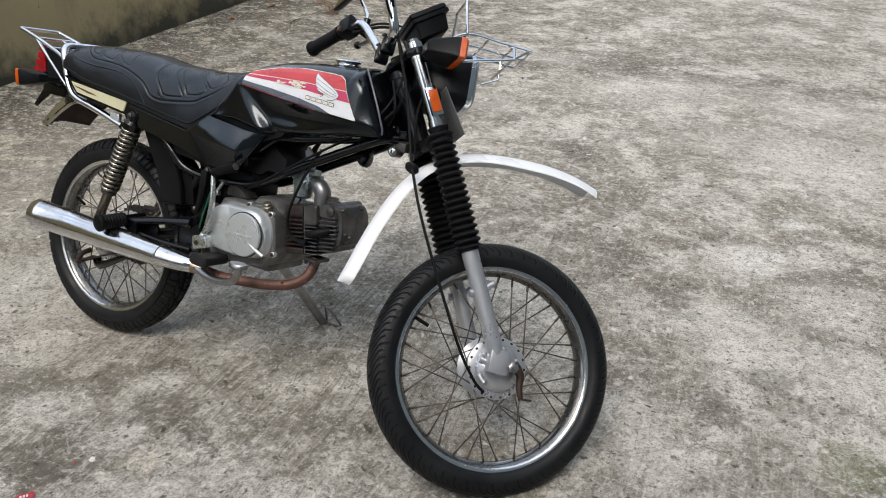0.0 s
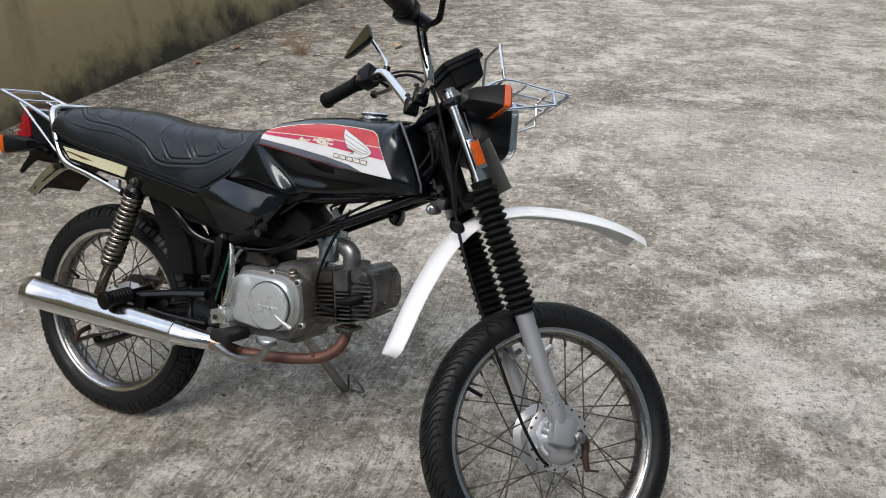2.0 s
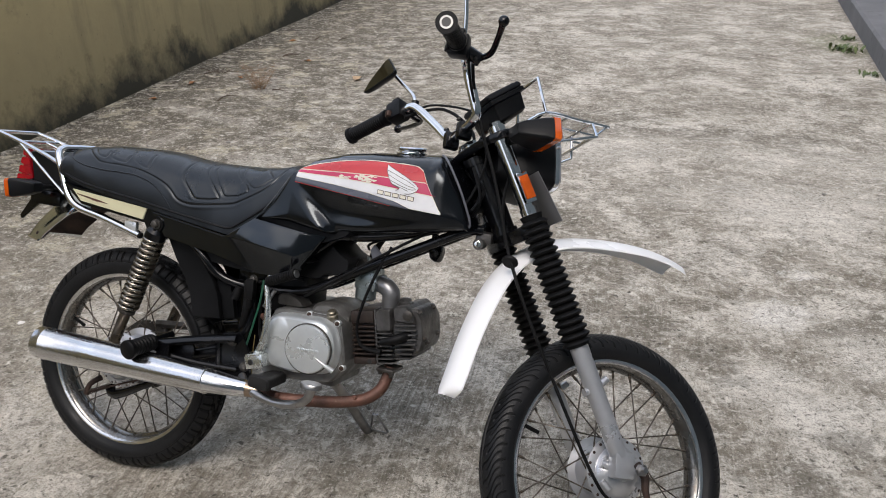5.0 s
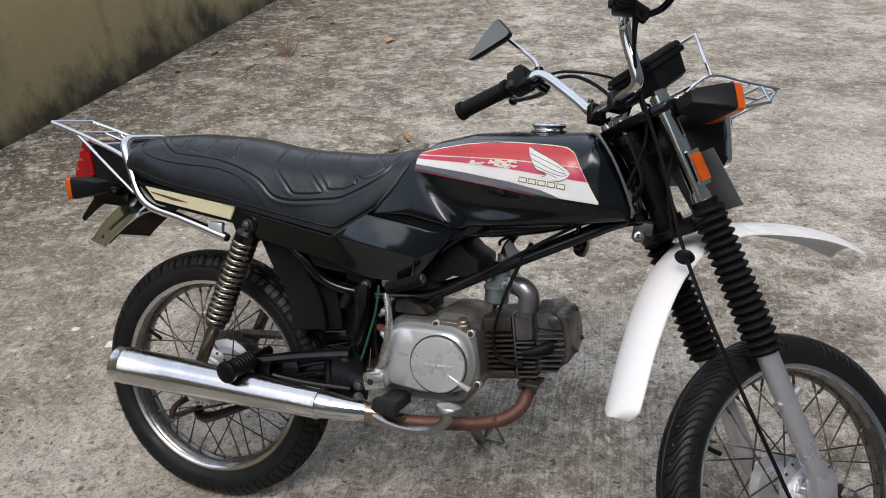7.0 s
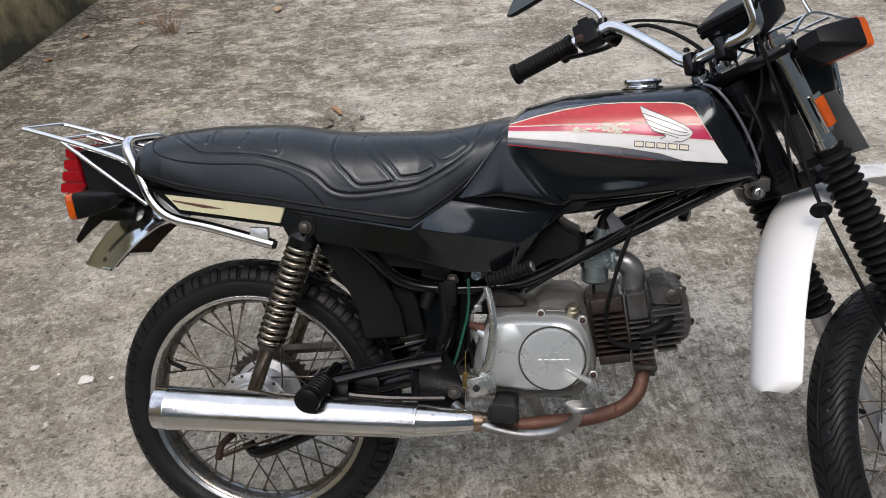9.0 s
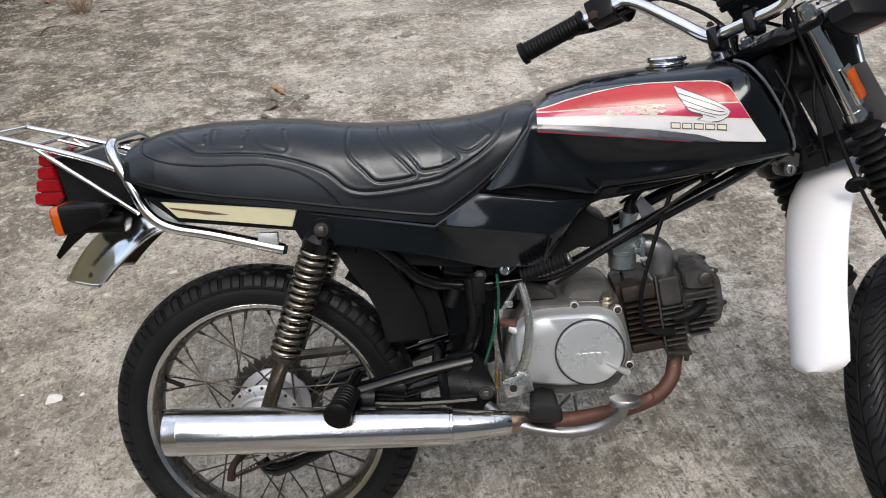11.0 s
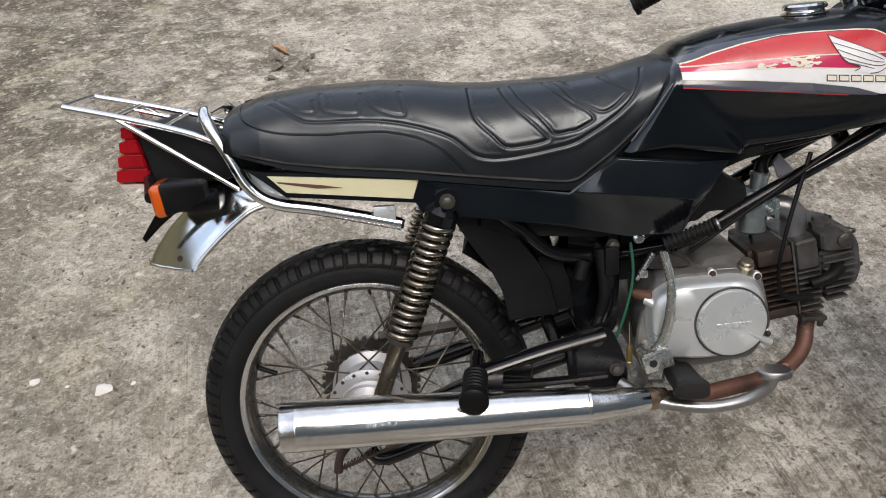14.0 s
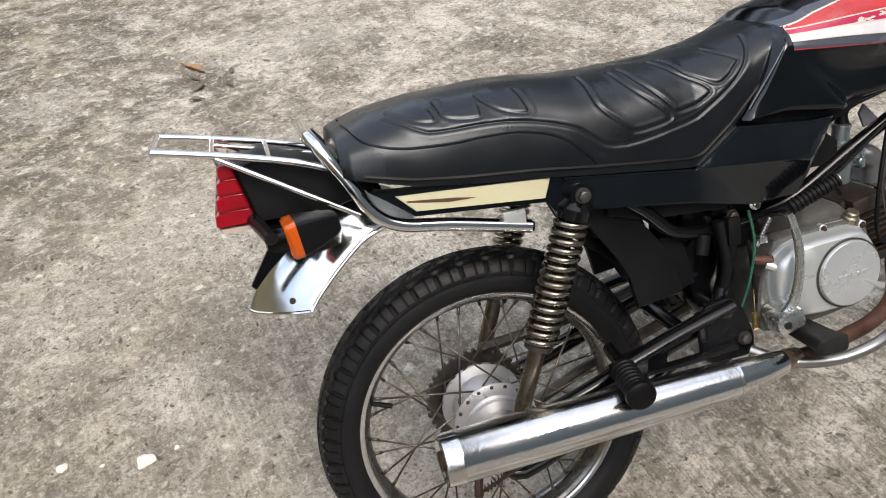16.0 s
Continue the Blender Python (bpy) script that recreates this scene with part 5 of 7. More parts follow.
def tank_shape(name, poly, mat, label, lift=0.0016):
    """A flat shape laid on the tank's curved sides."""
    for s in (-1, 1):
        bm = B()
        bm.faces.new([bm.verts.new((x, 0, z)) for x, z in poly])
        bmesh.ops.triangulate(bm, faces=bm.faces[:])
        if max(x for x, _ in poly) - min(x for x, _ in poly) > 0.012:
            for _ in range(2):
                bmesh.ops.subdivide_edges(bm, edges=[e for e in bm.edges if e.calc_length() > 0.008], cuts=2, use_grid_fill=True)
                bmesh.ops.triangulate(bm, faces=bm.faces[:])
        for v in bm.verts:
            v.co.y = s * (tank_half(v.co.x, v.co.z) + lift)
        part(name, bm, mat, tank, label)


def tank_line(name, path, width, mat, label, lift):
    """A thin line laid on the tank's sides."""
    c = [(q.x, q.z) for q in curve_pts([(x, 0, z) for x, z in path], 4)]
    for s in (-1, 1):
        bm = B()
        loft(bm, [[Vector((x, s * (tank_half(x, z + h) + lift), z + h)) for h in (-width / 2, width / 2)] for x, z in c], cap=False, closed=False)
        part(name, bm, mat, tank, label)


# a plain wing shape crossed by thin lines, and a row of blocks
WING = [(0.7244, 0.8849), (0.7405, 0.878), (0.7629, 0.8693), (0.7852, 0.8596), (0.8013, 0.8509), (0.8087, 0.8437), (0.8053, 0.8366), (0.7922, 0.8293), (0.7797, 0.8283), (0.7573, 0.8326), (0.7661, 0.8381), (0.748, 0.8451), (0.7407, 0.8522), (0.7342, 0.862), (0.7287, 0.8717)]
tank_shape("wing_shape", WING, WHITE_DECAL, "white wing-like shape", 0.002)
tank_line("wing_line", WING[:6], 0.0011, BROWN_LINE, "thin brown line", 0.0026)
tank_line("wing_line", WING[9:] + WING[:1], 0.0016, BROWN_LINE, "thin brown line", 0.0026)
tank_line("wing_line", WING[5:9], 0.0013, BROWN_LINE, "thin brown line", 0.0026)
for path in ([(0.7287, 0.8735), (0.7539, 0.8648), (0.7835, 0.8543), (0.7997, 0.8464)], [(0.7342, 0.8638), (0.7585, 0.8541), (0.7837, 0.8454), (0.8006, 0.8428)], [(0.7406, 0.8531), (0.7632, 0.8452), (0.7901, 0.8383), (0.8035, 0.8402)], [(0.748, 0.8451), (0.7678, 0.8399), (0.7858, 0.8346)]):
    tank_line("wing_line", path, 0.0011, BROWN_LINE, "thin brown line", 0.0026)
for k in range(5):
    x0 = 0.7165 + k * 0.0178
    z0 = 0.8205 - k * 0.0012
    tank_shape("name_block", [(x0 - 0.0002, z0 - 0.0004), (x0 + 0.0152, z0 - 0.0014), (x0 + 0.0152, z0 + 0.0082), (x0 - 0.0002, z0 + 0.0092)], BROWN_LINE, "brown block", 0.0018)
    tank_shape("name_block", [(x0 + 0.0012, z0 + 0.001), (x0 + 0.0138, z0 + 0.0002), (x0 + 0.0138, z0 + 0.0068), (x0 + 0.0012, z0 + 0.0078)], CREAM_DECAL, "cream block", 0.0024)
# worn patches where the stripe has flaked
rnd = random.Random(4)
for k in range(46):
    x = rnd.choice((0.612 + 0.034 * rnd.random(), 0.655 + 0.056 * rnd.random(), 0.66 + 0.04 * rnd.random()))
    z = 0.842 + 0.0135 * rnd.random() * (0.5 if x < 0.65 else 1.0)
    r = 0.0012 + 0.0022 * rnd.random()
    tank_shape("flaked_patch", [(x + r * 2.0 * math.cos(a) * (0.5 + 0.8 * rnd.random()) + 0.4 * r * math.sin(a), z + r * 0.8 * math.sin(a) * (0.5 + 0.8 * rnd.random())) for a in [2 * math.pi * i / 9 for i in range(9)]], CREAM_DECAL, "flaked pale patch", 0.0013 + 0.00002 * k)
# filler cap
bm = B()
lathe(bm, [(0.034, 0), (0.036, 0.002), (0.036, 0.004), (0.03, 0.005), (0.029, 0.008), (0.033, 0.009), (0.034, 0.014), (0.031, 0.017), (0.0, 0.018)], (0.735, 0.0, 0.909), (-0.06, 0, 1), 40)
part("filler_cap", bm, CHROME, tank, "chrome filler cap")
# thin tubes that paint the glint along the edges beside the seat
for s in (-1, 1):
    bm = B()
    tube(bm, [(x, s * (tank_half(x + 0.004, z - 0.004) + 0.0004), z) for x, z in ((0.434, 0.745), (0.452, 0.768), (0.474, 0.799), (0.494, 0.828))], 0.0011, 6, 4)
    part("edge_glint", bm, LIP_METAL, tank, "thin painted glint on the tank edge by the seat")
# front lip of the tank
for s in (-1, 1):
    bm = B()
    tube(bm, [(0.83, s * 0.06, 0.918), (0.845, s * 0.078, 0.913), (0.861, s * 0.09, 0.897), (0.878, s * 0.097, 0.874), (0.897, s * 0.1, 0.842), (0.913, s * 0.1, 0.808), (0.922, s * 0.097, 0.782), (0.914, s * 0.095, 0.771), (0.88, s * 0.1, 0.769)], 0.0026, 8, 4)
    part("tank_lip", bm, LIP_METAL, tank, "worn bare edge of the tank")

# -- side covers and tail --
for s in (-1, 1):
    def sheet(pts, lift=0.0):
        return [Vector((x, s * (y + lift), z)) for x, y, z in pts]
    bm = B()
    vs = [bm.verts.new(q) for q in sheet([(0.34, 0.126, 0.672), (0.413, 0.124, 0.7225), (0.54, 0.122, 0.708), (0.59, 0.107, 0.705), (0.568, 0.112, 0.672), (0.53, 0.136, 0.652), (0.371, 0.138, 0.674),
                                                (0.175, 0.13, 0.645), (0.33, 0.13, 0.622), (0.43, 0.127, 0.598), (0.516, 0.12, 0.597), (0.13, 0.13, 0.702), (0.19, 0.132, 0.694)])]
    for f in ((0, 1, 2, 5, 6), (2, 3, 4, 5), (5, 4, 10), (6, 5, 10, 9), (0, 6, 9, 8), (12, 0, 8, 7), (11, 12, 7)):
        bm.faces.new([vs[i] for i in f])
    geom = bmesh.ops.extrude_face_region(bm, geom=bm.faces[:])
    for v in [g for g in geom["geom"] if isinstance(g, bmesh.types.BMVert)]:
        v.co.y -= s * 0.035
    bmesh.ops.bevel(bm, geom=[e for e in bm.edges if e.is_manifold and e.calc_face_angle(0) > 0.25], offset=0.003, segments=2, affect="EDGES")
    cover = part("side_cover", bm, COVER_PAINT, BIKE, "glossy black angular side cover", smooth=True)
    bm = B()
    bolt(bm, (0.454, s * 0.095, 0.586), (0, s, 0), 0.007, 0.01)
    part("cover_bolt", bm, CHROME, cover, "chrome domed bolt")
    # tail panel with the cream insert
    bm = B()
    plate(bm, [(-0.15, 0.735), (-0.12, 0.729), (0.118, 0.71), (0.185, 0.7), (0.185, 0.645), (0.155, 0.63), (0.125, 0.635), (0.108, 0.668), (-0.09, 0.688), (-0.13, 0.72)], s * 0.092, s * 0.117, 0.003)
    tail_panel = part("tail_panel", bm, BLACK_PAINT, BIKE, "black tail panel under the seat")
    bm = B()
    plate(bm, [(-0.114, 0.7225), (0.113, 0.704), (0.103, 0.6755), (-0.088, 0.696)], s * 0.115, s * 0.1205, 0.0015)
    part("tail_insert", bm, CREAM_PAINT, tail_panel, "yellowed cream panel with brown scratches")
    bm = B()
    plate(bm, [(-0.1, 0.7135), (-0.03, 0.7045), (0.0, 0.6985), (-0.04, 0.7), (-0.098, 0.711)], s * 0.12, s * 0.1212, 0.0003)
    part("scratch", bm, RUST, tail_panel, "brown scratch")

# rear inner mudguard and under-tray
bm = B()
arc = []
for k in range(22):
    a = radians(28 + 30 * k / 21)
    arc.append((math.cos(a) * 0.352, 0.288 + math.sin(a) * 0.352))
rings = []
for x, z in arc:
    n = Vector((x, 0, z - 0.288)).normalized()
    rings.append([Vector((x, y, z)) - n * d for y, d in ((-0.07, 0.02), (-0.055, 0.004), (0.0, 0.0), (0.055, 0.004), (0.07, 0.02), (0.066, 0.022), (0.0, 0.005), (-0.066, 0.022))])
loft(bm, rings)
inner = part("inner_mudguard", bm, BLACK_PLASTIC, BIKE, "black plastic inner mudguard")
for s in (-1, 1):
    bm = B()
    plate(bm, [(0.158, 0.64), (0.22, 0.648), (0.2515, 0.612), (0.2984, 0.549), (0.3145, 0.518), (0.326, 0.463), (0.2474, 0.4545), (0.2357, 0.507), (0.2184, 0.544), (0.183, 0.5963)], s * 0.078, s * 0.092, 0.004)
    part("guard_flap", bm, BLACK_PLASTIC, inner, "black plastic guard panel")
    bm = B()
    plate(bm, [(0.295, 0.56), (0.333, 0.557), (0.345, 0.52), (0.356, 0.468), (0.31, 0.458)], s * 0.06, s * 0.076, 0.003)
    part("guard_flap", bm, BLACK_PLASTIC, inner, "black plastic guard panel")
bm = B()
plate(bm, [(0.38, 0.7), (0.2, 0.69), (0.2, 0.62), (0.26, 0.6), (0.4, 0.59), (0.56, 0.64)], -0.1, 0.1, 0.01)
plate(bm, [(0.36, 0.73), (0.5, 0.745), (0.61, 0.735), (0.66, 0.735), (0.64, 0.712), (0.585, 0.69), (0.5, 0.66), (0.4, 0.64)], -0.1, 0.1, 0.008)
part("air_box", bm, BLACK_PLASTIC, BIKE, "black air box behind the side covers")
bm = B()
block(bm, (0.405, -0.055, 0.5), (0.53, 0.055, 0.612), 0.008)
block(bm, (0.415, -0.06, 0.585), (0.52, 0.06, 0.594), 0.002)
part("battery_box", bm, BLACK_PLASTIC, BIKE, "black battery box behind the engine")

# chrome rear mudguard
bm = B()
arc = [(-0.12, 0.725), (-0.18, 0.712), (-0.233, 0.683), (-0.293, 0.635), (-0.33, 0.593), (-0.348, 0.562), (-0.355, 0.535), (-0.358, 0.5)]
cp = curve_pts([(x, 0, z) for x, z in arc], 4)
rings, liner = [], []
for i, q in enumerate(cp):
    t = (cp[min(i + 1, len(cp) - 1)] - cp[max(i - 1, 0)]).normalized()
    n = Vector((t.z, 0, -t.x))
    grow = min(1.0, i / 20)
    wide, deep = 0.056 + 0.026 * grow, 0.055 + 0.028 * grow
    outer = [q + Vector((0, wide * u, 0)) - n * deep * abs(u) ** 2 for u in [k / 9 - 1 for k in range(19)]]
    rings.append(outer + [v - n * 0.0025 for v in outer][::-1])
    liner.append((q, n, wide, deep))
loft(bm, rings)
bmesh.ops.bisect_plane(bm, geom=bm.verts[:] + bm.edges[:] + bm.faces[:], plane_co=(0, 0, 0.566), plane_no=(0, 0, 1), clear_inner=True)
rear_guard = part("rear_mudguard", bm, MUDGUARD_CHROME, BIKE, "polished chrome rear mudguard")
bm = B()
loft(bm, [[q + Vector((0, 0.95 * wide * u, 0)) - n * (0.006 + h + deep * 0.95 * u * u) for h, us in ((0.0, range(19)), (0.002, range(18, -1, -1))) for u in [k / 9 - 1 for k in us]] for q, n, wide, deep in liner])
bmesh.ops.bisect_plane(bm, geom=bm.verts[:] + bm.edges[:] + bm.faces[:], plane_co=(0, 0, 0.572), plane_no=(0, 0, 1), clear_inner=True)
part("inner_skin", bm, DARK_RUST, rear_guard, "dark brown inner skin")
for s in (-1, 1):
    edge = []
    for i, q in enumerate(cp):
        t = (cp[min(i + 1, len(cp) - 1)] - cp[max(i - 1, 0)]).normalized()
        n = Vector((t.z, 0, -t.x))
        grow = min(1.0, i / 20)
        v = q + Vector((0, s * (0.056 + 0.026 * grow), 0)) - n * (0.0555 + 0.028 * grow)
        if v.z > 0.567:
            edge.append(v)
    bm = B()
    tube(bm, edge, 0.0028, 8, 1)
    part("rolled_edge", bm, CHROME, rear_guard, "bright rolled chrome edge")
bm = B()
for i, q in enumerate(cp[:-1]):
    t = (cp[i + 1] - cp[max(i - 1, 0)]).normalized()
    n = Vector((t.z, 0, -t.x))
    grow = min(1.0, i / 20)
    v = q + Vector((0, -0.78 * (0.056 + 0.026 * grow), 0)) - n * (0.055 + 0.028 * grow) * 0.608
    if v.z < 0.586:
        break
lathe(bm, [(0.005, -0.001), (0.005, 0.0006), (0.003, 0.001), (0.0, 0.001)], v, n * 0.62 + Vector((0, -0.78, 0)), 12)
part("mudguard_rivet", bm, DARK_RUST, rear_guard, "rusty rivet")

bm = B()
lip = []
for k in range(25):
    u = k / 12 - 1
    for i, q in enumerate(cp[:-1]):
        t = (cp[i + 1] - cp[max(i - 1, 0)]).normalized()
        n = Vector((t.z, 0, -t.x))
        grow = min(1.0, i / 20)
        v = q + Vector((0, (0.057 + 0.026 * grow) * u, 0)) - n * (0.055 + 0.028 * grow) * abs(u) ** 2
        if v.z < 0.569:
            break
    lip.append(Vector((v.x, v.y, 0.5675)))
tube(bm, lip, 0.0028, 8, 1)
part("rolled_edge", bm, CHROME, rear_guard, "bright rolled chrome edge")

# tail lamp: black wedge, stepped red lens, clear foot
bm = B()
plate(bm, [(-0.322, 0.793), (-0.281, 0.803), (-0.2, 0.775), (-0.13, 0.755), (-0.13, 0.72), (-0.2, 0.705), (-0.304, 0.708)], -0.055, 0.055, 0.006)
tail = part("tail_lamp", bm, BLACK_PLASTIC, BIKE, "tail lamp in a black housing")
bm = B()
plate(bm, [(-0.3235, 0.795), (-0.334, 0.8), (-0.355, 0.712), (-0.3045, 0.7085)], -0.054, 0.054, 0.004)
lens = part("tail_lens", bm, RED_LENS, tail, "red tail lens")
for k in range(4):
    bm = B()
    z, x = 0.8 - 0.0225 * k, -0.3365 - 0.0055 * k
    f = -0.3235 + 0.0051 * k
    plate(bm, [(f - 0.001, z - 0.001), (x, z), (x - 0.006, z - 0.003), (x - 0.0075, z - 0.018), (x - 0.004, z - 0.0205), (f + 0.004, z - 0.0205)], -0.058, 0.058, 0.003)
    part("lens_rib", bm, RED_LENS, lens, "glossy red lens rib")
bm = B()
plate(bm, [(-0.358, 0.7095), (-0.3045, 0.7075), (-0.304, 0.701), (-0.354, 0.7025)], -0.056, 0.056, 0.002)
part("lens_foot", bm, surf("clear_lens", (0.55, 0.42, 0.38), (0.5, 0.4, 0.36), 0.2, bumps=0.02, coat=0.4), tail, "clear lens strip")
bm = B()
tube(bm, [(-0.31, -0.05, 0.715), (-0.29, -0.12, 0.7)], 0.01, 10, 1)
tube(bm, [(-0.31, 0.05, 0.715), (-0.29, 0.12, 0.7)], 0.01, 10, 1)
block(bm, (-0.3, -0.07, 0.66), (-0.2, 0.07, 0.7), 0.01)
plate(bm, [(-0.255, 0.675), (-0.3, 0.64), (-0.327, 0.615), (-0.332, 0.622), (-0.3, 0.668), (-0.27, 0.69)], -0.068, -0.058, 0.002)
part("lamp_bracket", bm, BLACK_FRAME, tail, "black lamp bracket")
indicator("rear_indicator", (-0.243, -0.148, 0.709), (-1, -0.1, -0.12), (0.05, -1, 0.0), None, 0.8)
indicator("rear_indicator", (-0.243, 0.148, 0.709), (-1, 0.1, -0.12), (0.05, 1, 0.0), None, 0.8)

# rear rack
def bars(parent, name, material, rods, label, steer=None):
    """Each rod a mesh of its own under the rack."""
    for pts, r, k in rods:
        bm = B()
        tube(bm, pts, r, 10, k)
        part(name, bm, material, parent, label, steer)


bm = B()
tube(bm, [(0.082, -0.1, 0.632), (-0.037, -0.1, 0.661), (-0.11, -0.1, 0.676), (-0.146, -0.098, 0.702), (-0.17, -0.093, 0.747), (-0.2, -0.082, 0.798), (-0.21, -0.06, 0.812), (-0.212, -0.03, 0.814), (-0.212, 0.03, 0.814),
          (-0.21, 0.06, 0.812), (-0.2, 0.082, 0.798), (-0.17, 0.093, 0.747), (-0.146, 0.098, 0.702), (-0.11, 0.1, 0.676), (-0.037, 0.1, 0.661), (0.082, 0.1, 0.632)], 0.01, 14, 5)
rack = part("rear_rack", bm, CHROME, BIKE, "chrome tube rear rack")
rods = [([(-0.42, -0.062, 0.835), (-0.42, 0.068, 0.835)], 0.005, 1), ([(-0.345, -0.07, 0.816), (-0.345, 0.072, 0.816)], 0.0042, 1), ([(-0.27, -0.074, 0.797), (-0.27, 0.076, 0.797)], 0.0042, 1), ([(-0.345, 0.02, 0.816), (-0.2, 0.03, 0.775)], 0.003, 1)]
for s in (-1, 1):
    rods += [([(-0.42, s * 0.065, 0.835), (-0.33, s * 0.07, 0.814), (-0.24, s * 0.076, 0.789), (-0.195, s * 0.08, 0.772)], 0.0052, 4), ([(-0.34, s * 0.07, 0.812), (-0.163, s * 0.095, 0.7)], 0.0042, 1), ([(-0.345, s * 0.05, 0.818), (-0.338, s * 0.05, 0.793)], 0.003, 1)]
bars(rack, "rack_bar", CHROME, rods, "chrome rack bar")
for s in (-1, 1):
    bm = B()
    plate(bm, [(-0.1505, 0.7322), (-0.1285, 0.7261), (-0.1207, 0.7122), (-0.1059, 0.6939), (-0.086, 0.6839), (-0.092, 0.6667), (-0.1181, 0.6732), (-0.1353, 0.6889)], s * 0.083, s * 0.0895, 0.001)
    part("rack_bracket", bm, ALLOY, rack, "flat bright rack bracket")
    bm = B()
    block(bm, (0.04, min(s * 0.096, s * 0.108), 0.64), (0.074, max(s * 0.096, s * 0.108), 0.663), 0.002)
    part("rack_lug", bm, ALLOY, rack, "bright square mounting lug")
    bm = B()
    tube(bm, [(0.08, s * 0.1, 0.6325), (0.086, s * 0.1, 0.631)], 0.0078, 12, 1)
    part("tube_plug", bm, RUBBER, rack, "black tube plug")

# -- chassis --
bm = B()
for s in (-1, 1):
    tube(bm, [(0.93, s * 0.03, 0.765), (0.894, s * 0.052, 0.757), (0.805, s * 0.06, 0.71), (0.666, s * 0.06, 0.636), (0.557, s * 0.06, 0.575), (0.495, s * 0.062, 0.558), (0.383, s * 0.075, 0.553), (0.314, s * 0.09, 0.569), (0.265, s * 0.1, 0.615), (0.2, s * 0.1, 0.665)], 0.0115, 12, 5)
    tube(bm, [(0.92, s * 0.03, 0.79), (0.75, s * 0.05, 0.73), (0.55, s * 0.07, 0.7), (0.2, s * 0.1, 0.675), (-0.08, s * 0.1, 0.7)], 0.012, 12, 4)
    tube(bm, [(0.4, s * 0.08, 0.555), (0.405, s * 0.085, 0.48), (0.385, s * 0.09, 0.42), (0.4, s * 0.095, 0.36)], 0.013, 12, 4)
    tube(bm, [(0.6, s * 0.07, 0.7), (0.46, s * 0.09, 0.585)], 0.008, 10, 1)
    tube(bm, [(0.162, s * 0.085, 0.68), (0.158, s * 0.107, 0.673)], 0.018, 14, 1)
tube(bm, [(0.4, -0.08, 0.555), (0.4, 0.08, 0.555)], 0.012, 12, 1)
tube(bm, [(0.384, -0.1, 0.42), (0.384, 0.1, 0.42)], 0.014, 12, 1)
for s in (-1, 1):
    plate(bm, rounded_xz([(0.345, 0.437), (0.37, 0.445), (0.398, 0.448), (0.414, 0.43), (0.436, 0.375), (0.436, 0.335), (0.345, 0.335)]), s * 0.106, s * 0.114, 0.003)
    tube(bm, [(0.395, s * 0.116, 0.434), (0.3, s * 0.125, 0.415), (0.21, s * 0.135, 0.393), (0.17, s * 0.14, 0.383)], 0.0155, 12, 3, flat=0.7)
    tube(bm, [(0.4, s * 0.114, 0.36), (0.3, s * 0.122, 0.358), (0.21, s * 0.132, 0.365), (0.175, s * 0.138, 0.376)], 0.0095, 10, 3, flat=0.7)
    plate(bm, [(0.19, 0.392), (0.27, 0.405), (0.28, 0.385), (0.275, 0.36), (0.19, 0.362)], s * 0.112, s * 0.12, 0.002)
    tube(bm, [(0.34, s * 0.112, 0.43), (0.347, s * 0.112, 0.356)], 0.009, 8, 1)
plate(bm, [(0.345, 0.6), (0.44, 0.59), (0.435, 0.5), (0.43, 0.42), (0.4, 0.37), (0.36, 0.42), (0.34, 0.5)], -0.06, 0.06, 0.01)
chassis = part("frame", bm, BLACK_FRAME, BIKE, "black painted tubular steel frame")
for c, r in (((0.382, -0.118, 0.427), 0.01), ((0.417, -0.114, 0.3695), 0.009), ((0.412, -0.098, 0.577), 0.008)):
    bm = B()
    bolt(bm, c, (0, -1, 0), r, 0.01)
    part("frame_bolt", bm, ENGINE_DARK, chassis, "tarnished steel bolt")

# swinging arm and chain guard
bm = B()
for s in (-1, 1):
    tube(bm, [(0.384, s * 0.085, 0.405), (0.25, s * 0.085, 0.36), (0.05, s * 0.085, 0.295), (-0.03, s * 0.085, 0.282)], 0.014, 12, 3, flat=1.2)
    plate(bm, [(0.05, 0.305), (0.05, 0.27), (-0.05, 0.262), (-0.06, 0.28), (-0.05, 0.298)], s * 0.078, s * 0.092, 0.003)
tube(bm, [(0.33, -0.085, 0.386), (0.33, 0.085, 0.386)], 0.013, 12, 1)
swing = part("swinging_arm", bm, BLACK_FRAME, BIKE, "black steel swinging arm")
bm = B()
lathe(bm, [(0.012, 0.0), (0.012, 0.012), (0.008, 0.014), (0.008, 0.022)], (0, -0.092, 0.282), (0, -1, 0), 6)
part("axle_nut", bm, STEEL, swing, "rear axle nut")
bm = B()
tube(bm, [(0.02, 0.075, 0.37), (0.2, 0.075, 0.39), (0.36, 0.075, 0.425)], 0.007, 6, 2, flat=1.6)
tube(bm, [(0.02, 0.075, 0.197), (0.2, 0.075, 0.28), (0.42, 0.075, 0.35)], 0.007, 6, 2, flat=1.6)
lathe(bm, [(0.06, -0.002), (0.086, -0.003), (0.086, 0.003), (0.06, 0.002)], (0, 0.075, 0.282), (0, 1, 0), 40)
for k in range(38):
    a = 2 * math.pi * k / 38
    lathe(bm, [(0.0045, -0.004), (0.0045, 0.004)], (math.cos(a) * 0.088, 0.075, 0.282 + math.sin(a) * 0.088), (0, 1, 0), 6)
part("chain", bm, ENGINE_DARK, swing, "oily drive chain and sprocket")

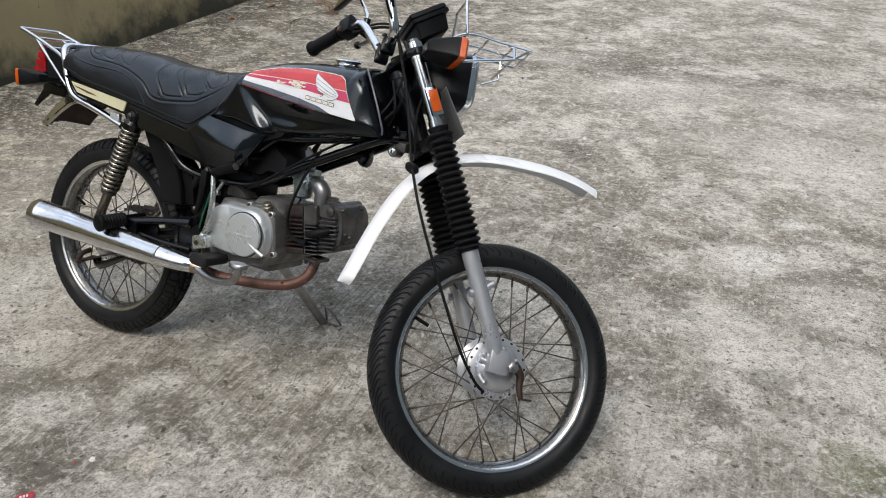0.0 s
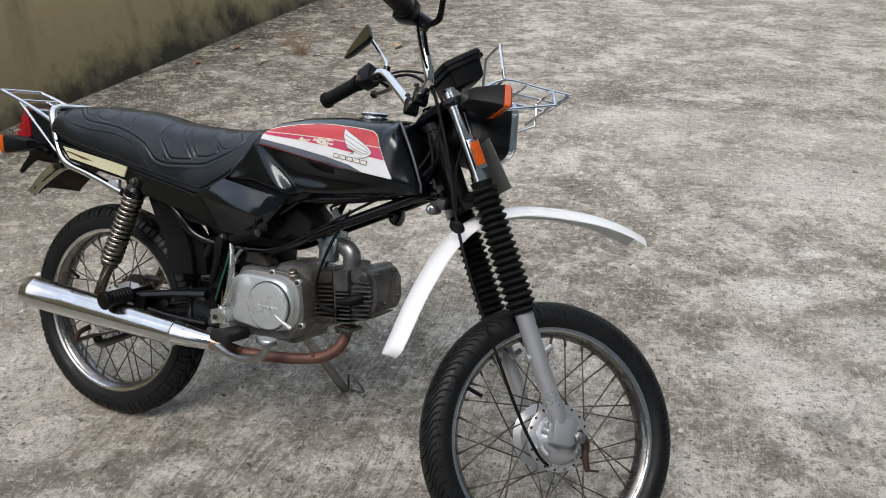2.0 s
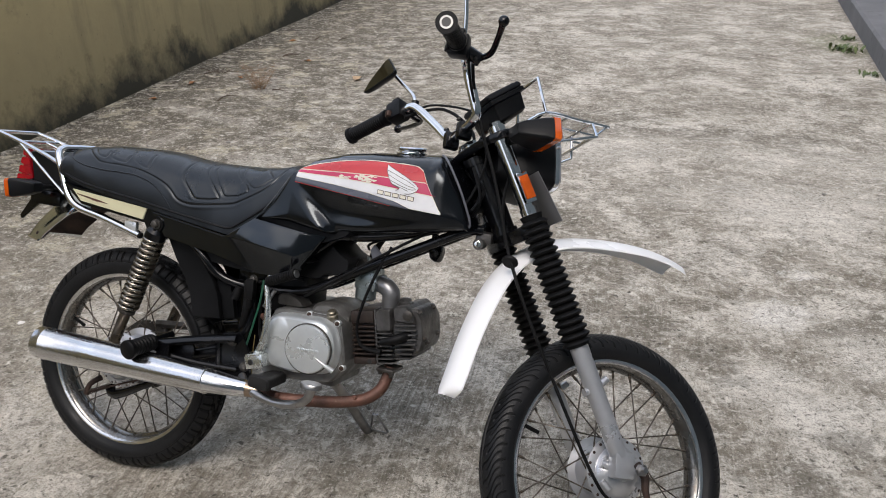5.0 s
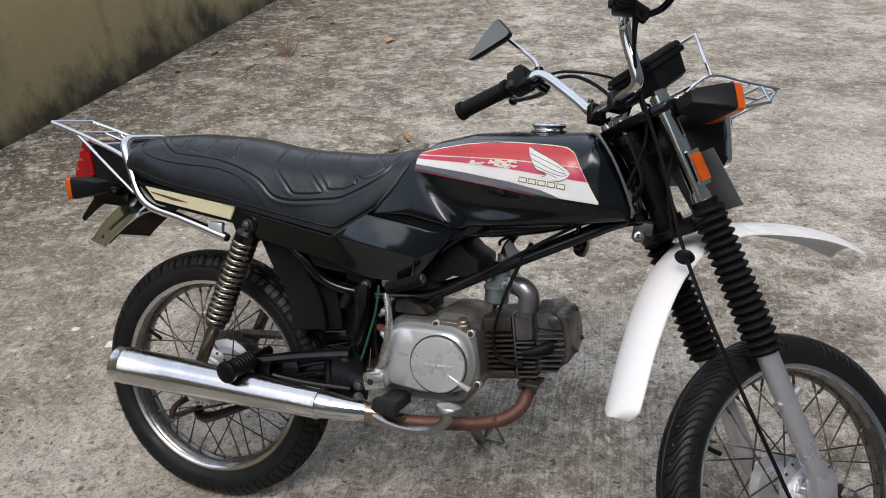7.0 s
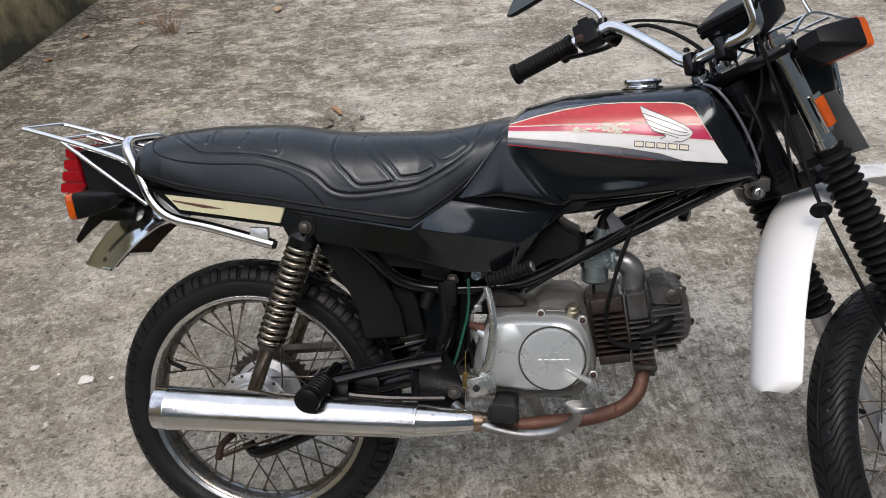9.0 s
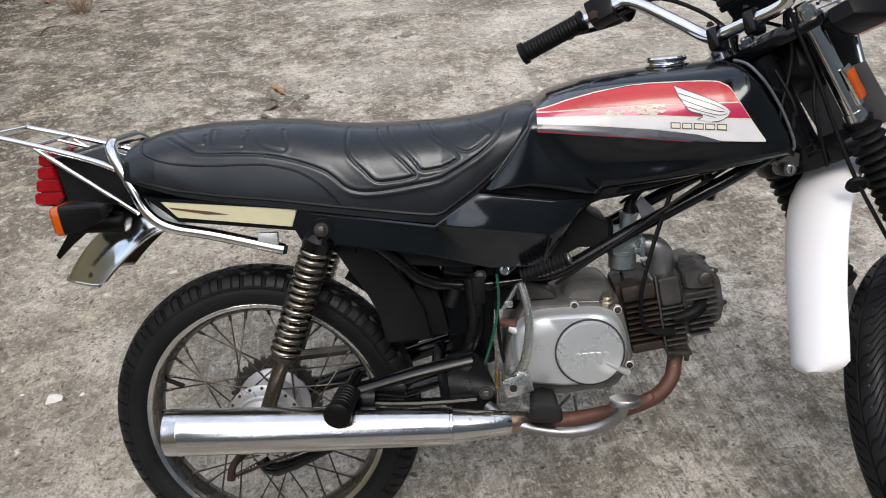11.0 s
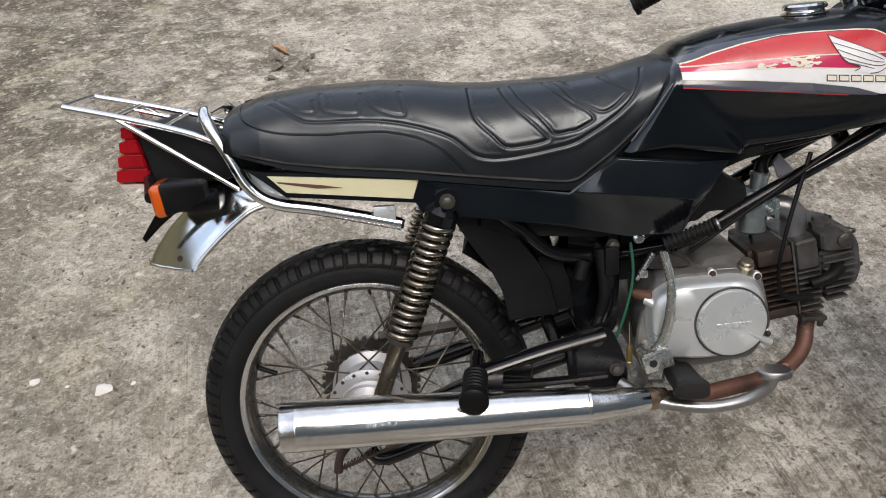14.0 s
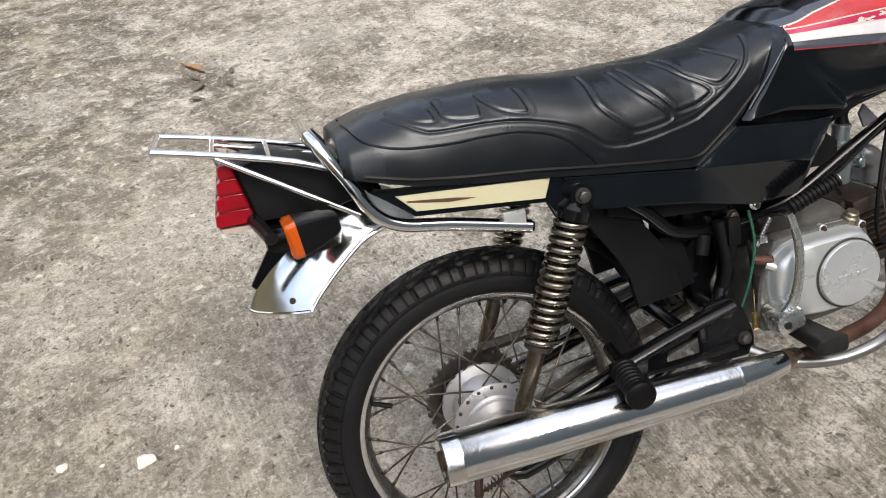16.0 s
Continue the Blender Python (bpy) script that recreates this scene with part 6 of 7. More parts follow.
# rear brake plate (right side)
bm = B()
lathe(bm, [(0.052, -0.044), (0.054, -0.05), (0.051, -0.053), (0.048, -0.051), (0.046, -0.055), (0.034, -0.06), (0.031, -0.058), (0.028, -0.064), (0.02, -0.067), (0.018, -0.078)], REAR, (0, 1, 0), 40)
rbp = part("rear_brake_plate", bm, SILVER_PAINT, BIKE, "cast alloy rear brake plate")
bm = B()
tube(bm, [(-0.03, -0.066, 0.24), (-0.05, -0.085, 0.222), (-0.055, -0.09, 0.195)], [0.008, 0.007, 0.008], 8, 3)
tube(bm, [(-0.052, -0.09, 0.2), (0.05, -0.1, 0.245), (0.2, -0.12, 0.3), (0.42, -0.13, 0.335)], 0.0028, 6, 3)
hel = [(-0.045 + 0.06 * k / 60 + 0.0, -0.09 - 0.006 * math.cos(k * 1.05), 0.203 + 0.03 * k / 60 + 0.006 * math.sin(k * 1.05)) for k in range(61)]
tube(bm, hel, 0.0012, 5, 1)
part("brake_rod", bm, DARK_RUST, rbp, "rusty brake arm, rod and spring")
bm = B()
tube(bm, [(0.0, -0.07, 0.225), (0.03, -0.08, 0.21), (0.15, -0.1, 0.27), (0.3, -0.1, 0.345)], [0.012, 0.013, 0.008, 0.007], 10, 3)
part("torque_arm", bm, BLACK_FRAME, rbp, "black brake torque arm")

# shock absorbers
for s in (-1, 1):
    top, low = Vector((0.154, s * 0.12, 0.672)), Vector((0.021, s * 0.106, 0.318))
    d = (top - low).normalized()
    ln = (top - low).length
    bm = B()
    tube(bm, [low, low + d * 0.03, low + d * 0.13, low + d * 0.16], [0.011, 0.0135, 0.0135, 0.013], 14, 1)
    tube(bm, [low + Vector((0, 0.016, 0)), low - Vector((0, 0.016, 0))], 0.015, 14, 1)
    shock = part("shock_absorber", bm, SHOCK_STEEL, BIKE, "rear shock absorber with a bare steel body")
    bm = B()
    side = d.cross(Vector((0, 1, 0))).normalized()
    oth = d.cross(side)
    turns = 15
    h0, h1 = 0.143, ln - 0.034
    pts = []
    for k in range(turns * 18 + 1):
        f = k / (turns * 18)
        a = 2 * math.pi * turns * f
        pts.append(low + d * (h0 + (h1 - h0) * f) + (side * math.cos(a) + oth * math.sin(a)) * 0.0225)
    tube(bm, pts, 0.0049, 10, 1)
    part("coil_spring", bm, SPRING_STEEL, shock, "tarnished steel coil spring")
    bm = B()
    tube(bm, [low + d * 0.09, low + d * (ln - 0.02)], 0.0085, 10, 1)
    tube(bm, [low + d * 0.13, low + d * 0.139], 0.022, 18, 1)
    part("damper_rod", bm, ENGINE_DARK, shock, "dark damper body")
    bm = B()
    lathe(bm, [(0.014, -0.01), (0.026, -0.008), (0.026, 0.008), (0.016, 0.02)], low + d * (ln - 0.03), d, 20)
    tube(bm, [top + Vector((0, 0.014, 0)), top - Vector((0, 0.014, 0))], 0.019, 16, 1)
    part("shock_top", bm, BLACK_FRAME, shock, "black upper shock mount")
    bm = B()
    bolt(bm, top + Vector((0, s * 0.014, 0)), (0, s, 0), 0.009, 0.012)
    part("shock_bolt", bm, ENGINE_DARK, shock, "tarnished steel nut")

# -- engine --
FLANGE = [(0.449, 0.4), (0.4506, 0.4276), (0.456, 0.46), (0.4627, 0.4809), (0.4826, 0.5222), (0.52, 0.527), (0.6314, 0.5273), (0.6514, 0.5107), (0.662, 0.47), (0.6696, 0.4304), (0.6644, 0.4091), (0.6407, 0.3737), (0.5554, 0.3623), (0.4581, 0.3632)]
bm = B()
plate(bm, rounded_xz(FLANGE, 3, 0.2), -0.107, 0.11, 0.004)
block(bm, (0.5, -0.07, 0.352), (0.63, 0.08, 0.38), 0.008)
engine = part("engine", bm, CASE_ALLOY, BIKE, "horizontal single cylinder engine with dull alloy crankcase")
bm = B()
plate(bm, rounded_xz([(0.545, 0.515), (0.565, 0.545), (0.625, 0.548), (0.65, 0.522), (0.65, 0.5), (0.545, 0.5)], 4, 0.3), -0.075, 0.06, 0.012)
part("gear_hump", bm, CASE_ALLOY, engine, "rounded grimy hump of the crankcase")
bm = B()
tube(bm, [(0.578, -0.1, 0.5262), (0.618, -0.1, 0.5265)], 0.0016, 8, 1)
part("case_joint", bm, ALLOY, engine, "bright joint edge")
bm = B()
cov = [(0.466, 0.46), (0.47, 0.487), (0.4877, 0.5054), (0.515, 0.5158), (0.574, 0.5188), (0.61, 0.5185), (0.635, 0.507), (0.650, 0.48), (0.6545, 0.4484), (0.648, 0.415), (0.6254, 0.397), (0.58, 0.389), (0.5468, 0.3868), (0.5, 0.391), (0.4846, 0.3985), (0.47, 0.425)]
ring = curve_pts([(x, 0, z) for x, z in cov + cov[:1]], 4)[:-1]
c = sum(ring, Vector()) / len(ring)
loft(bm, [[c + (q - c) * f + Vector((0, y, 0)) for q in ring] for f, y in ((1.035, -0.104), (1.035, -0.111), (1.02, -0.113), (1.0, -0.116), (0.985, -0.126), (0.955, -0.133), (0.88, -0.1375), (0.5, -0.139))])
part("clutch_cover", bm, ALLOY, engine, "silver cast clutch cover")
bm = B()
lathe(bm, [(0.0585, 0.13), (0.0585, 0.1408), (0.056, 0.1408), (0.0552, 0.1448), (0.0535, 0.1466), (0.03, 0.1478), (0.0, 0.148)], (0.5922, 0, 0.4517), (0, -1, 0), 64)
part("round_cover", bm, ALLOY, engine, "round silver engine cover")
bm = B()
lathe(bm, [(0.0588, 0.138), (0.0588, 0.1412), (0.0557, 0.1412), (0.0557, 0.138)], (0.5922, 0, 0.4517), (0, -1, 0), 64, closed=True)
part("cover_groove", bm, ENGINE_DARK, engine, "dark groove round the cover")
bm = B()
for k in range(5):
    block(bm, (0.567 + k * 0.0115, -0.1492, 0.4455 + k * 0.0006), (0.5765 + k * 0.0115, -0.1465, 0.4525 + k * 0.0006), 0.0009)
part("cover_mark", bm, ALLOY, engine, "raised cast blocks")
bm = B()
tube(bm, [(0.612, -0.146, 0.439), (0.634, -0.144, 0.426), (0.657, -0.136, 0.412)], [0.0015, 0.0045, 0.0065], 10, 3)
part("cover_rib", bm, ALLOY, engine, "cast rib on the cover")
bm = B()
tube(bm, [(0.463, -0.112, 0.487), (0.475, -0.122, 0.481), (0.495, -0.134, 0.47)], [0.0085, 0.007, 0.002], 10, 3)
part("cover_rib", bm, ALLOY, engine, "cast rib on the cover")
for x, z in ((0.6642, 0.4141), (0.6425, 0.5138), (0.5698, 0.5225)):
    bm = B()
    lathe(bm, [(0.0075, -0.008), (0.0075, 0.002), (0.0062, 0.003)], (x, -0.105, z), (0, -1, 0), 14)
    boss = part("screw_boss", bm, ALLOY, engine, "cast screw boss")
    bm = B()
    bolt(bm, (x, -0.108, z), (0, -1, 0), 0.004, 0.005)
    part("cover_screw", bm, DARK_RUST, boss, "rusty steel cover screw")
bm = B()
lathe(bm, [(0.0125, -0.01), (0.0135, 0.0), (0.0135, 0.006), (0.0105, 0.008), (0.0105, 0.014), (0.008, 0.016)], (0.625, -0.1, 0.527), (0, -0.45, 0.9), 8)
part("oil_cap", bm, BRASSY, engine, "tarnished oil filler cap")
bm = B()
plate(bm, rounded_xz([(0.472, 0.55), (0.5, 0.556), (0.53, 0.545), (0.545, 0.53), (0.5, 0.527), (0.47, 0.527)]), -0.085, -0.04, 0.004)
part("sprocket_guard", bm, ENGINE_DARK, engine, "grimy guard behind the cover")
# cylinder and head with long fins, tipped up a little
TIP = Matrix.Translation((0.665, 0, 0.48)) @ Matrix.Rotation(radians(-10), 4, "Y") @ Matrix.Translation((-0.665, 0, -0.48))


def tipped(name, bm, mat, parent, label):
    bmesh.ops.transform(bm, matrix=TIP, verts=bm.verts)
    return part(name, bm, mat, parent, label)


bm = B()
block(bm, (0.655, -0.05, 0.425), (0.73, 0.05, 0.54), 0.008)
block(bm, (0.664, -0.071, 0.513), (0.7215, 0.071, 0.542), 0.006)
block(bm, (0.666, -0.069, 0.417), (0.7215, 0.069, 0.434), 0.004)
cylinder = tipped("cylinder", bm, BARREL, BIKE, "rusty brown finned cylinder barrel")
for k in range(7):
    z = 0.4425 + k * 0.0104
    bm = B()
    block(bm, (0.666, -0.072, z - 0.0018), (0.7215, 0.072, z + 0.0018), 0.001)
    tipped("fin", bm, BARREL, cylinder, "")
# no hole is cut: a dark disc gives its shade
bm = B()
lathe(bm, [(0.006, -0.002), (0.006, 0.0005), (0.003, 0.0005)], (0.706, -0.0694, 0.4255), (0, -1, 0), 10)
tipped("barrel_hole_shade", bm, DARK_LINE, cylinder, "dark disc painted as shade in the drilled hole")
bm = B()
block(bm, (0.7235, -0.05, 0.425), (0.806, 0.05, 0.54), 0.014)
block(bm, (0.7225, -0.068, 0.416), (0.7265, 0.068, 0.545), 0.001)
plate(bm, rounded_xz([(0.727, 0.493), (0.764, 0.493), (0.764, 0.545), (0.727, 0.543)], 3, 0.15), -0.071, 0.071, 0.004)
plate(bm, rounded_xz([(0.77, 0.517), (0.823, 0.51), (0.82, 0.53), (0.802, 0.553), (0.77, 0.549)], 3, 0.2), -0.071, 0.071, 0.005)
lathe(bm, [(0.03, -0.06), (0.034, -0.055), (0.034, 0.055), (0.03, 0.06)], (0.796, 0, 0.49), (0, 1, 0), 28)
plate(bm, rounded_xz([(0.806, 0.438), (0.826, 0.446), (0.835, 0.47), (0.835, 0.52), (0.824, 0.542), (0.806, 0.545)], 3, 0.2), -0.06, 0.06, 0.006)
head = tipped("cylinder_head", bm, HEAD_ALLOY, BIKE, "grey grimy finned cylinder head")
for k in range(8):
    z = 0.421 + k * 0.0098
    bm = B()
    block(bm, (0.7275, -0.07, z - 0.0017), (0.764, 0.07, z + 0.0017), 0.0009)
    tipped("fin", bm, HEAD_ALLOY, head, "")
for k in range(8):
    z = 0.432 + k * 0.0108
    bm = B()
    block(bm, (0.7705, -0.07, z - 0.0018), (0.824 - 0.0006 * abs(k - 5.2) ** 2.1, 0.07, z + 0.0018), 0.0009)
    tipped("fin", bm, HEAD_ALLOY, head, "")
bm = B()
lathe(bm, [(0.017, -0.006), (0.018, 0.0), (0.018, 0.006), (0.013, 0.009), (0.013, 0.014), (0.01, 0.016)], (0.786, -0.03, 0.55), (0.1, 0, 1), 6)
tipped("valve_cap", bm, HEAD_ALLOY, head, "hexagonal valve cap")
bm = B()
lathe(bm, [(0.012, 0), (0.012, 0.005), (0.008, 0.007)], (0.807, -0.07, 0.531), (0, -1, 0), 12)
tipped("head_plug", bm, ENGINE_DARK, head, "round head plug")
bm = B()
tube(bm, [(0.742, -0.082, 0.472), (0.772, -0.08, 0.476), (0.79, -0.07, 0.481), (0.802, -0.05, 0.484)], [0.0075, 0.0105, 0.012, 0.012], 12, 3)
tipped("plug_cap", bm, RUBBER, head, "black rubber spark plug cap")
for y, z in ((-0.05, 0.535), (-0.03, 0.52), (-0.05, 0.475), (-0.03, 0.465), (0.035, 0.475), (0.035, 0.535)):
    bm = B()
    x = 0.822 if z > 0.5 else 0.829
    lathe(bm, [(0.0085, -0.012), (0.0085, 0.004), (0.006, 0.006), (0.0035, 0.012)], (x, y, z), (1, 0, 0), 10)
    tipped("head_nut", bm, ENGINE_DARK, head, "domed head nut")
bm = B()
tube(bm, [(0.731, -0.02, 0.545), (0.7315, -0.021, 0.57), (0.729, -0.021, 0.588), (0.715, -0.02, 0.601), (0.692, -0.016, 0.605)], [0.0215, 0.021, 0.0215, 0.021, 0.019], 18, 6)
block(bm, (0.706, -0.05, 0.541), (0.756, 0.015, 0.552), 0.003)
part("intake_elbow", bm, surf("grey_intake", (0.27, 0.27, 0.28), (0.17, 0.17, 0.175), 0.36, 0.75, bumps=0.25, dirt=(0.12, 0.11, 0.1), dirt_at=0.64), engine, "grey cast intake elbow")
bm = B()
block(bm, (0.643, -0.04, 0.591), (0.693, 0.016, 0.635), 0.005)
lathe(bm, [(0.019, -0.033), (0.0245, -0.029), (0.025, -0.004), (0.028, -0.003), (0.028, 0.003), (0.024, 0.004)], (0.663, -0.014, 0.593), (0, 0, 1), 24)
lathe(bm, [(0.0145, 0.0), (0.0145, 0.022), (0.0165, 0.0225), (0.0165, 0.029), (0.01, 0.031)], (0.672, -0.014, 0.633), (0.08, 0, 1), 20)
lathe(bm, [(0.007, 0), (0.007, 0.012), (0.005, 0.014)], (0.655, -0.04, 0.615), (-0.1, -1, 0), 10)
lathe(bm, [(0.006, 0), (0.006, 0.014), (0.004, 0.016)], (0.682, -0.04, 0.603), (0.1, -1, 0), 10)
block(bm, (0.69, -0.045, 0.588), (0.698, 0.02, 0.622), 0.002)
tube(bm, [(0.66, -0.014, 0.563), (0.66, -0.014, 0.553)], 0.0055, 8, 1)
carb = part("carburettor", bm, surf("carb_alloy", (0.36, 0.41, 0.42), (0.22, 0.26, 0.265), 0.34, 0.75, big=30, bumps=0.2, dirt=(0.15, 0.14, 0.12), dirt_at=0.66), engine, "dull blue-grey alloy carburettor")
bm = B()
tube(bm, [(0.675, -0.014, 0.662), (0.677, -0.014, 0.68), (0.69, -0.02, 0.7), (0.71, -0.03, 0.72)], [0.013, 0.009, 0.006, 0.004], 10, 4)
part("carb_cap", bm, RUBBER, carb, "black rubber cap and cable")
bm = B()
plate(bm, [(0.6883, 0.6984), (0.7176, 0.6676), (0.6891, 0.6592), (0.679, 0.6842)], -0.052, -0.046, 0.001)
part("carb_bracket", bm, LIP_METAL, engine, "flat grey bracket under the tank")
bm = B()
lathe(bm, [(0.022, 0.0), (0.027, 0.003), (0.023, 0.006), (0.027, 0.009), (0.023, 0.012)], (0.645, -0.012, 0.628), (-1, 0, 0), 18)
part("intake_hose", bm, RUBBER, engine, "ribbed black intake hose")
bm = B()
plate(bm, rounded_xz([(0.47, 0.6), (0.555, 0.594), (0.578, 0.612), (0.634, 0.61), (0.636, 0.652), (0.61, 0.664), (0.57, 0.7), (0.47, 0.7)]), -0.06, 0.06, 0.006)
part("air_duct", bm, BLACK_PLASTIC, engine, "black air duct behind the carburettor")
bm = B()
tube(bm, [(0.66, -0.014, 0.558), (0.662, -0.03, 0.54), (0.645, -0.04, 0.525), (0.63, -0.04, 0.52)], 0.003, 6, 4)
part("drain_hose", bm, RUBBER, engine)
bm = B()
tube(bm, [(0.735, -0.06, 0.7), (0.712, -0.075, 0.64), (0.694, -0.085, 0.58), (0.684, -0.09, 0.525), (0.688, -0.088, 0.485), (0.705, -0.084, 0.466), (0.745, -0.082, 0.463)], [0.004, 0.004, 0.0035, 0.0035, 0.0035, 0.005, 0.007], 8, 6)
part("plug_lead", bm, RUBBER, engine, "black spark plug lead")

# exhaust
bm = B()
tube(bm, [(0.757, -0.045, 0.425), (0.753, -0.05, 0.395), (0.744, -0.065, 0.368), (0.715, -0.085, 0.346), (0.66, -0.108, 0.334), (0.6, -0.12, 0.327), (0.53, -0.138, 0.324), (0.475, -0.15, 0.331)], 0.0135, 16, 6)
lathe(bm, [(0.006, 0.01), (0.007, 0.013), (0.005, 0.017)], (0.705, -0.088, 0.345), (-0.3, -1, 0.5), 10)
lathe(bm, [(0.006, 0.01), (0.007, 0.013), (0.005, 0.017)], (0.53, -0.138, 0.326), (0, -1, 0.7), 10)
pipe = part("exhaust_pipe", bm, RUST, BIKE, "rusty brown exhaust downpipe")
bm = B()
block(bm, (0.735, -0.074, 0.416), (0.778, -0.015, 0.424), 0.002)
bolt(bm, (0.77, -0.066, 0.416), (0, 0, -1), 0.005, 0.012)
bolt(bm, (0.742, -0.066, 0.416), (0, 0, -1), 0.005, 0.008)
part("exhaust_flange", bm, ENGINE_DARK, pipe, "steel exhaust flange")
e0, e1, e2 = Vector((-0.122, -0.189, 0.34)), Vector((0.359, -0.175, 0.338)), Vector((0.487, -0.152, 0.334))
d = (e1 - e0).normalized()
L0 = (e1 - e0).length
bm = B()
lathe(bm, [(0.022, 0.006), (0.03, 0.004), (0.034, 0.0), (0.0385, 0.001), (0.0395, 0.005), (0.0395, 0.022), (0.0405, 0.024), (0.0405, 0.027), (0.0395, 0.029), (0.039, L0 * 0.3), (0.0355, L0 * 0.65), (0.031, L0 - 0.004), (0.032, L0 - 0.003), (0.032, L0 + 0.001), (0.029, L0 + 0.002)], e0, d, 48)
muffler = part("muffler", bm, MUFFLER_CHROME, BIKE, "long polished chrome muffler")
bm = B()
tube(bm, [e1 - d * 0.003, e1.lerp(e2, 0.4) + Vector((0, -0.002, 0)), e1.lerp(e2, 0.75)], [0.0295, 0.0245, 0.0195], 24, 4)
part("muffler_cone", bm, MUFFLER_CHROME, muffler, "chrome muffler cone")
bm = B()
tube(bm, [e1.lerp(e2, 0.745), e1.lerp(e2, 0.88), e2], [0.0194, 0.0178, 0.0158], 24, 3)
part("cone_tip", bm, HEAT_STAIN, muffler, "heat-browned cone tip")
bm = B()
lathe(bm, [(0.012, -0.002), (0.015, -0.002), (0.015, 0.02), (0.033, 0.02), (0.033, 0.012)], e0, d, 24)
part("muffler_outlet", bm, DARK_RUST, muffler, "sooty muffler outlet")
bm = B()
plate(bm, [(0.19, 0.395), (0.23, 0.395), (0.225, 0.35), (0.195, 0.35)], -0.15, -0.14, 0.002)
part("muffler_bracket", bm, BLACK_FRAME, muffler, "black muffler bracket")

# kick starter
bm = B()
tube(bm, [(0.458, -0.15, 0.405), (0.478, -0.155, 0.43), (0.489, -0.157, 0.475), (0.49, -0.156, 0.53), (0.478, -0.15, 0.58)], [0.0088, 0.0085, 0.008, 0.0072, 0.0066], 14, 6)
boss = B()
block(boss, (-0.024, -0.02, -0.0155), (0.024, 0.02, 0.0155), 0.004)
block(boss, (-0.02, -0.021, 0.012), (0.018, 0.012, 0.02), 0.003)
bmesh.ops.transform(boss, matrix=Matrix.Translation((0.471, -0.145, 0.402)) @ Matrix.Rotation(radians(-17), 4, "Y"), verts=boss.verts)
spare = bpy.data.meshes.new("boss")
boss.to_mesh(spare)
boss.free()
bm.from_mesh(spare)
bpy.data.meshes.remove(spare)
tube(bm, [(0.466, -0.158, 0.404), (0.466, -0.11, 0.404)], 0.014, 14, 1)
kick = part("kick_starter", bm, GALVANISED, BIKE, "bare steel kick start lever")
# boss stays solid: a dark disc paints the bolt hole's shade
bm = B()
lathe(bm, [(0.0065, 0), (0.0065, 0.0015), (0.003, 0.0015)], (0.463, -0.165, 0.4), (0, -1, 0), 12)
part("boss_hole_shade", bm, DARK_LINE, kick, "dark disc painted as shade in the bolt hole")
bm = B()
bolt(bm, (0.474, -0.158, 0.422), (0.3, -0.4, 0.9), 0.006, 0.007)
part("pinch_bolt", bm, GALVANISED, kick, "bright pinch bolt")
bm = B()
a, b = Vector((0.48, -0.15, 0.588)), Vector((0.552, -0.16, 0.619))
prof = [(0.0085, 0)]
for k in range(11):
    h = (b - a).length * k / 11
    prof += [(0.0095, h), (0.0118, h + 0.001), (0.0118, h + 0.004), (0.0095, h + 0.005)]
prof += [(0.0125, (b - a).length - 0.001), (0.0125, (b - a).length + 0.003)]
lathe(bm, prof, a, b - a, 16)
part("kick_rubber", bm, RUBBER, kick, "ribbed black rubber")
bm = B()
lathe(bm, [(0.009, 0), (0.009, 0.003), (0.005, 0.004)], b + (b - a).normalized() * 0.003, b - a, 12)
part("kick_end", bm, STEEL, kick, "steel cap")


# footpegs
def peg(a, b, name, s):
    a, b = Vector(a), Vector(b)
    d = b - a
    bm = B()
    ln = d.length
    prof = [(0.012, 0), (0.018, 0.003)]
    for k in range(7):
        h = 0.006 + (ln - 0.02) * k / 7
        prof += [(0.018, h), (0.02, h + 0.002), (0.02, h + 0.006), (0.018, h + 0.008)]
    prof += [(0.023, ln - 0.012), (0.023, ln - 0.003), (0.019, ln)]
    lathe(bm, prof, a, d, 16)
    ob = part(name, bm, RUBBER, BIKE, "black ribbed rubber footpeg")
    bm = B()
    tube(bm, [a - d.normalized() * 0.06, a], 0.011, 10, 1)
    part("peg_mount", bm, BLACK_FRAME, ob, "black peg mount")


for s in (-1, 1):
    bm = B()
    ring = rounded([(-0.024, 0, -0.012), (0.024, 0, -0.014), (0.022, 0, 0.012), (-0.02, 0, 0.014)], 4, 0.3)
    loft(bm, [[Vector((0.513 + q.x * f, s * y, 0.368 + dz + q.z * f)) for q in ring] for y, f, dz in ((0.118, 0.7, 0), (0.122, 0.95, 0), (0.15, 1.0, 0.001), (0.195, 1.05, 0.003), (0.197, 1.2, 0.003), (0.207, 1.2, 0.004), (0.212, 1.0, 0.004), (0.213, 0.6, 0.004))])
    rider_peg = part("rider_footpeg", bm, WORN_RUBBER, BIKE, "flat worn black rubber footpeg")
    bm = B()
    tube(bm, [(0.515, s * 0.06, 0.362), (0.513, s * 0.13, 0.367)], 0.011, 10, 1)
    part("peg_mount", bm, BLACK_FRAME, rider_peg, "black peg mount")
    peg((0.185, s * 0.15, 0.393), (0.176, s * 0.235, 0.385), "pillion_footpeg", s)

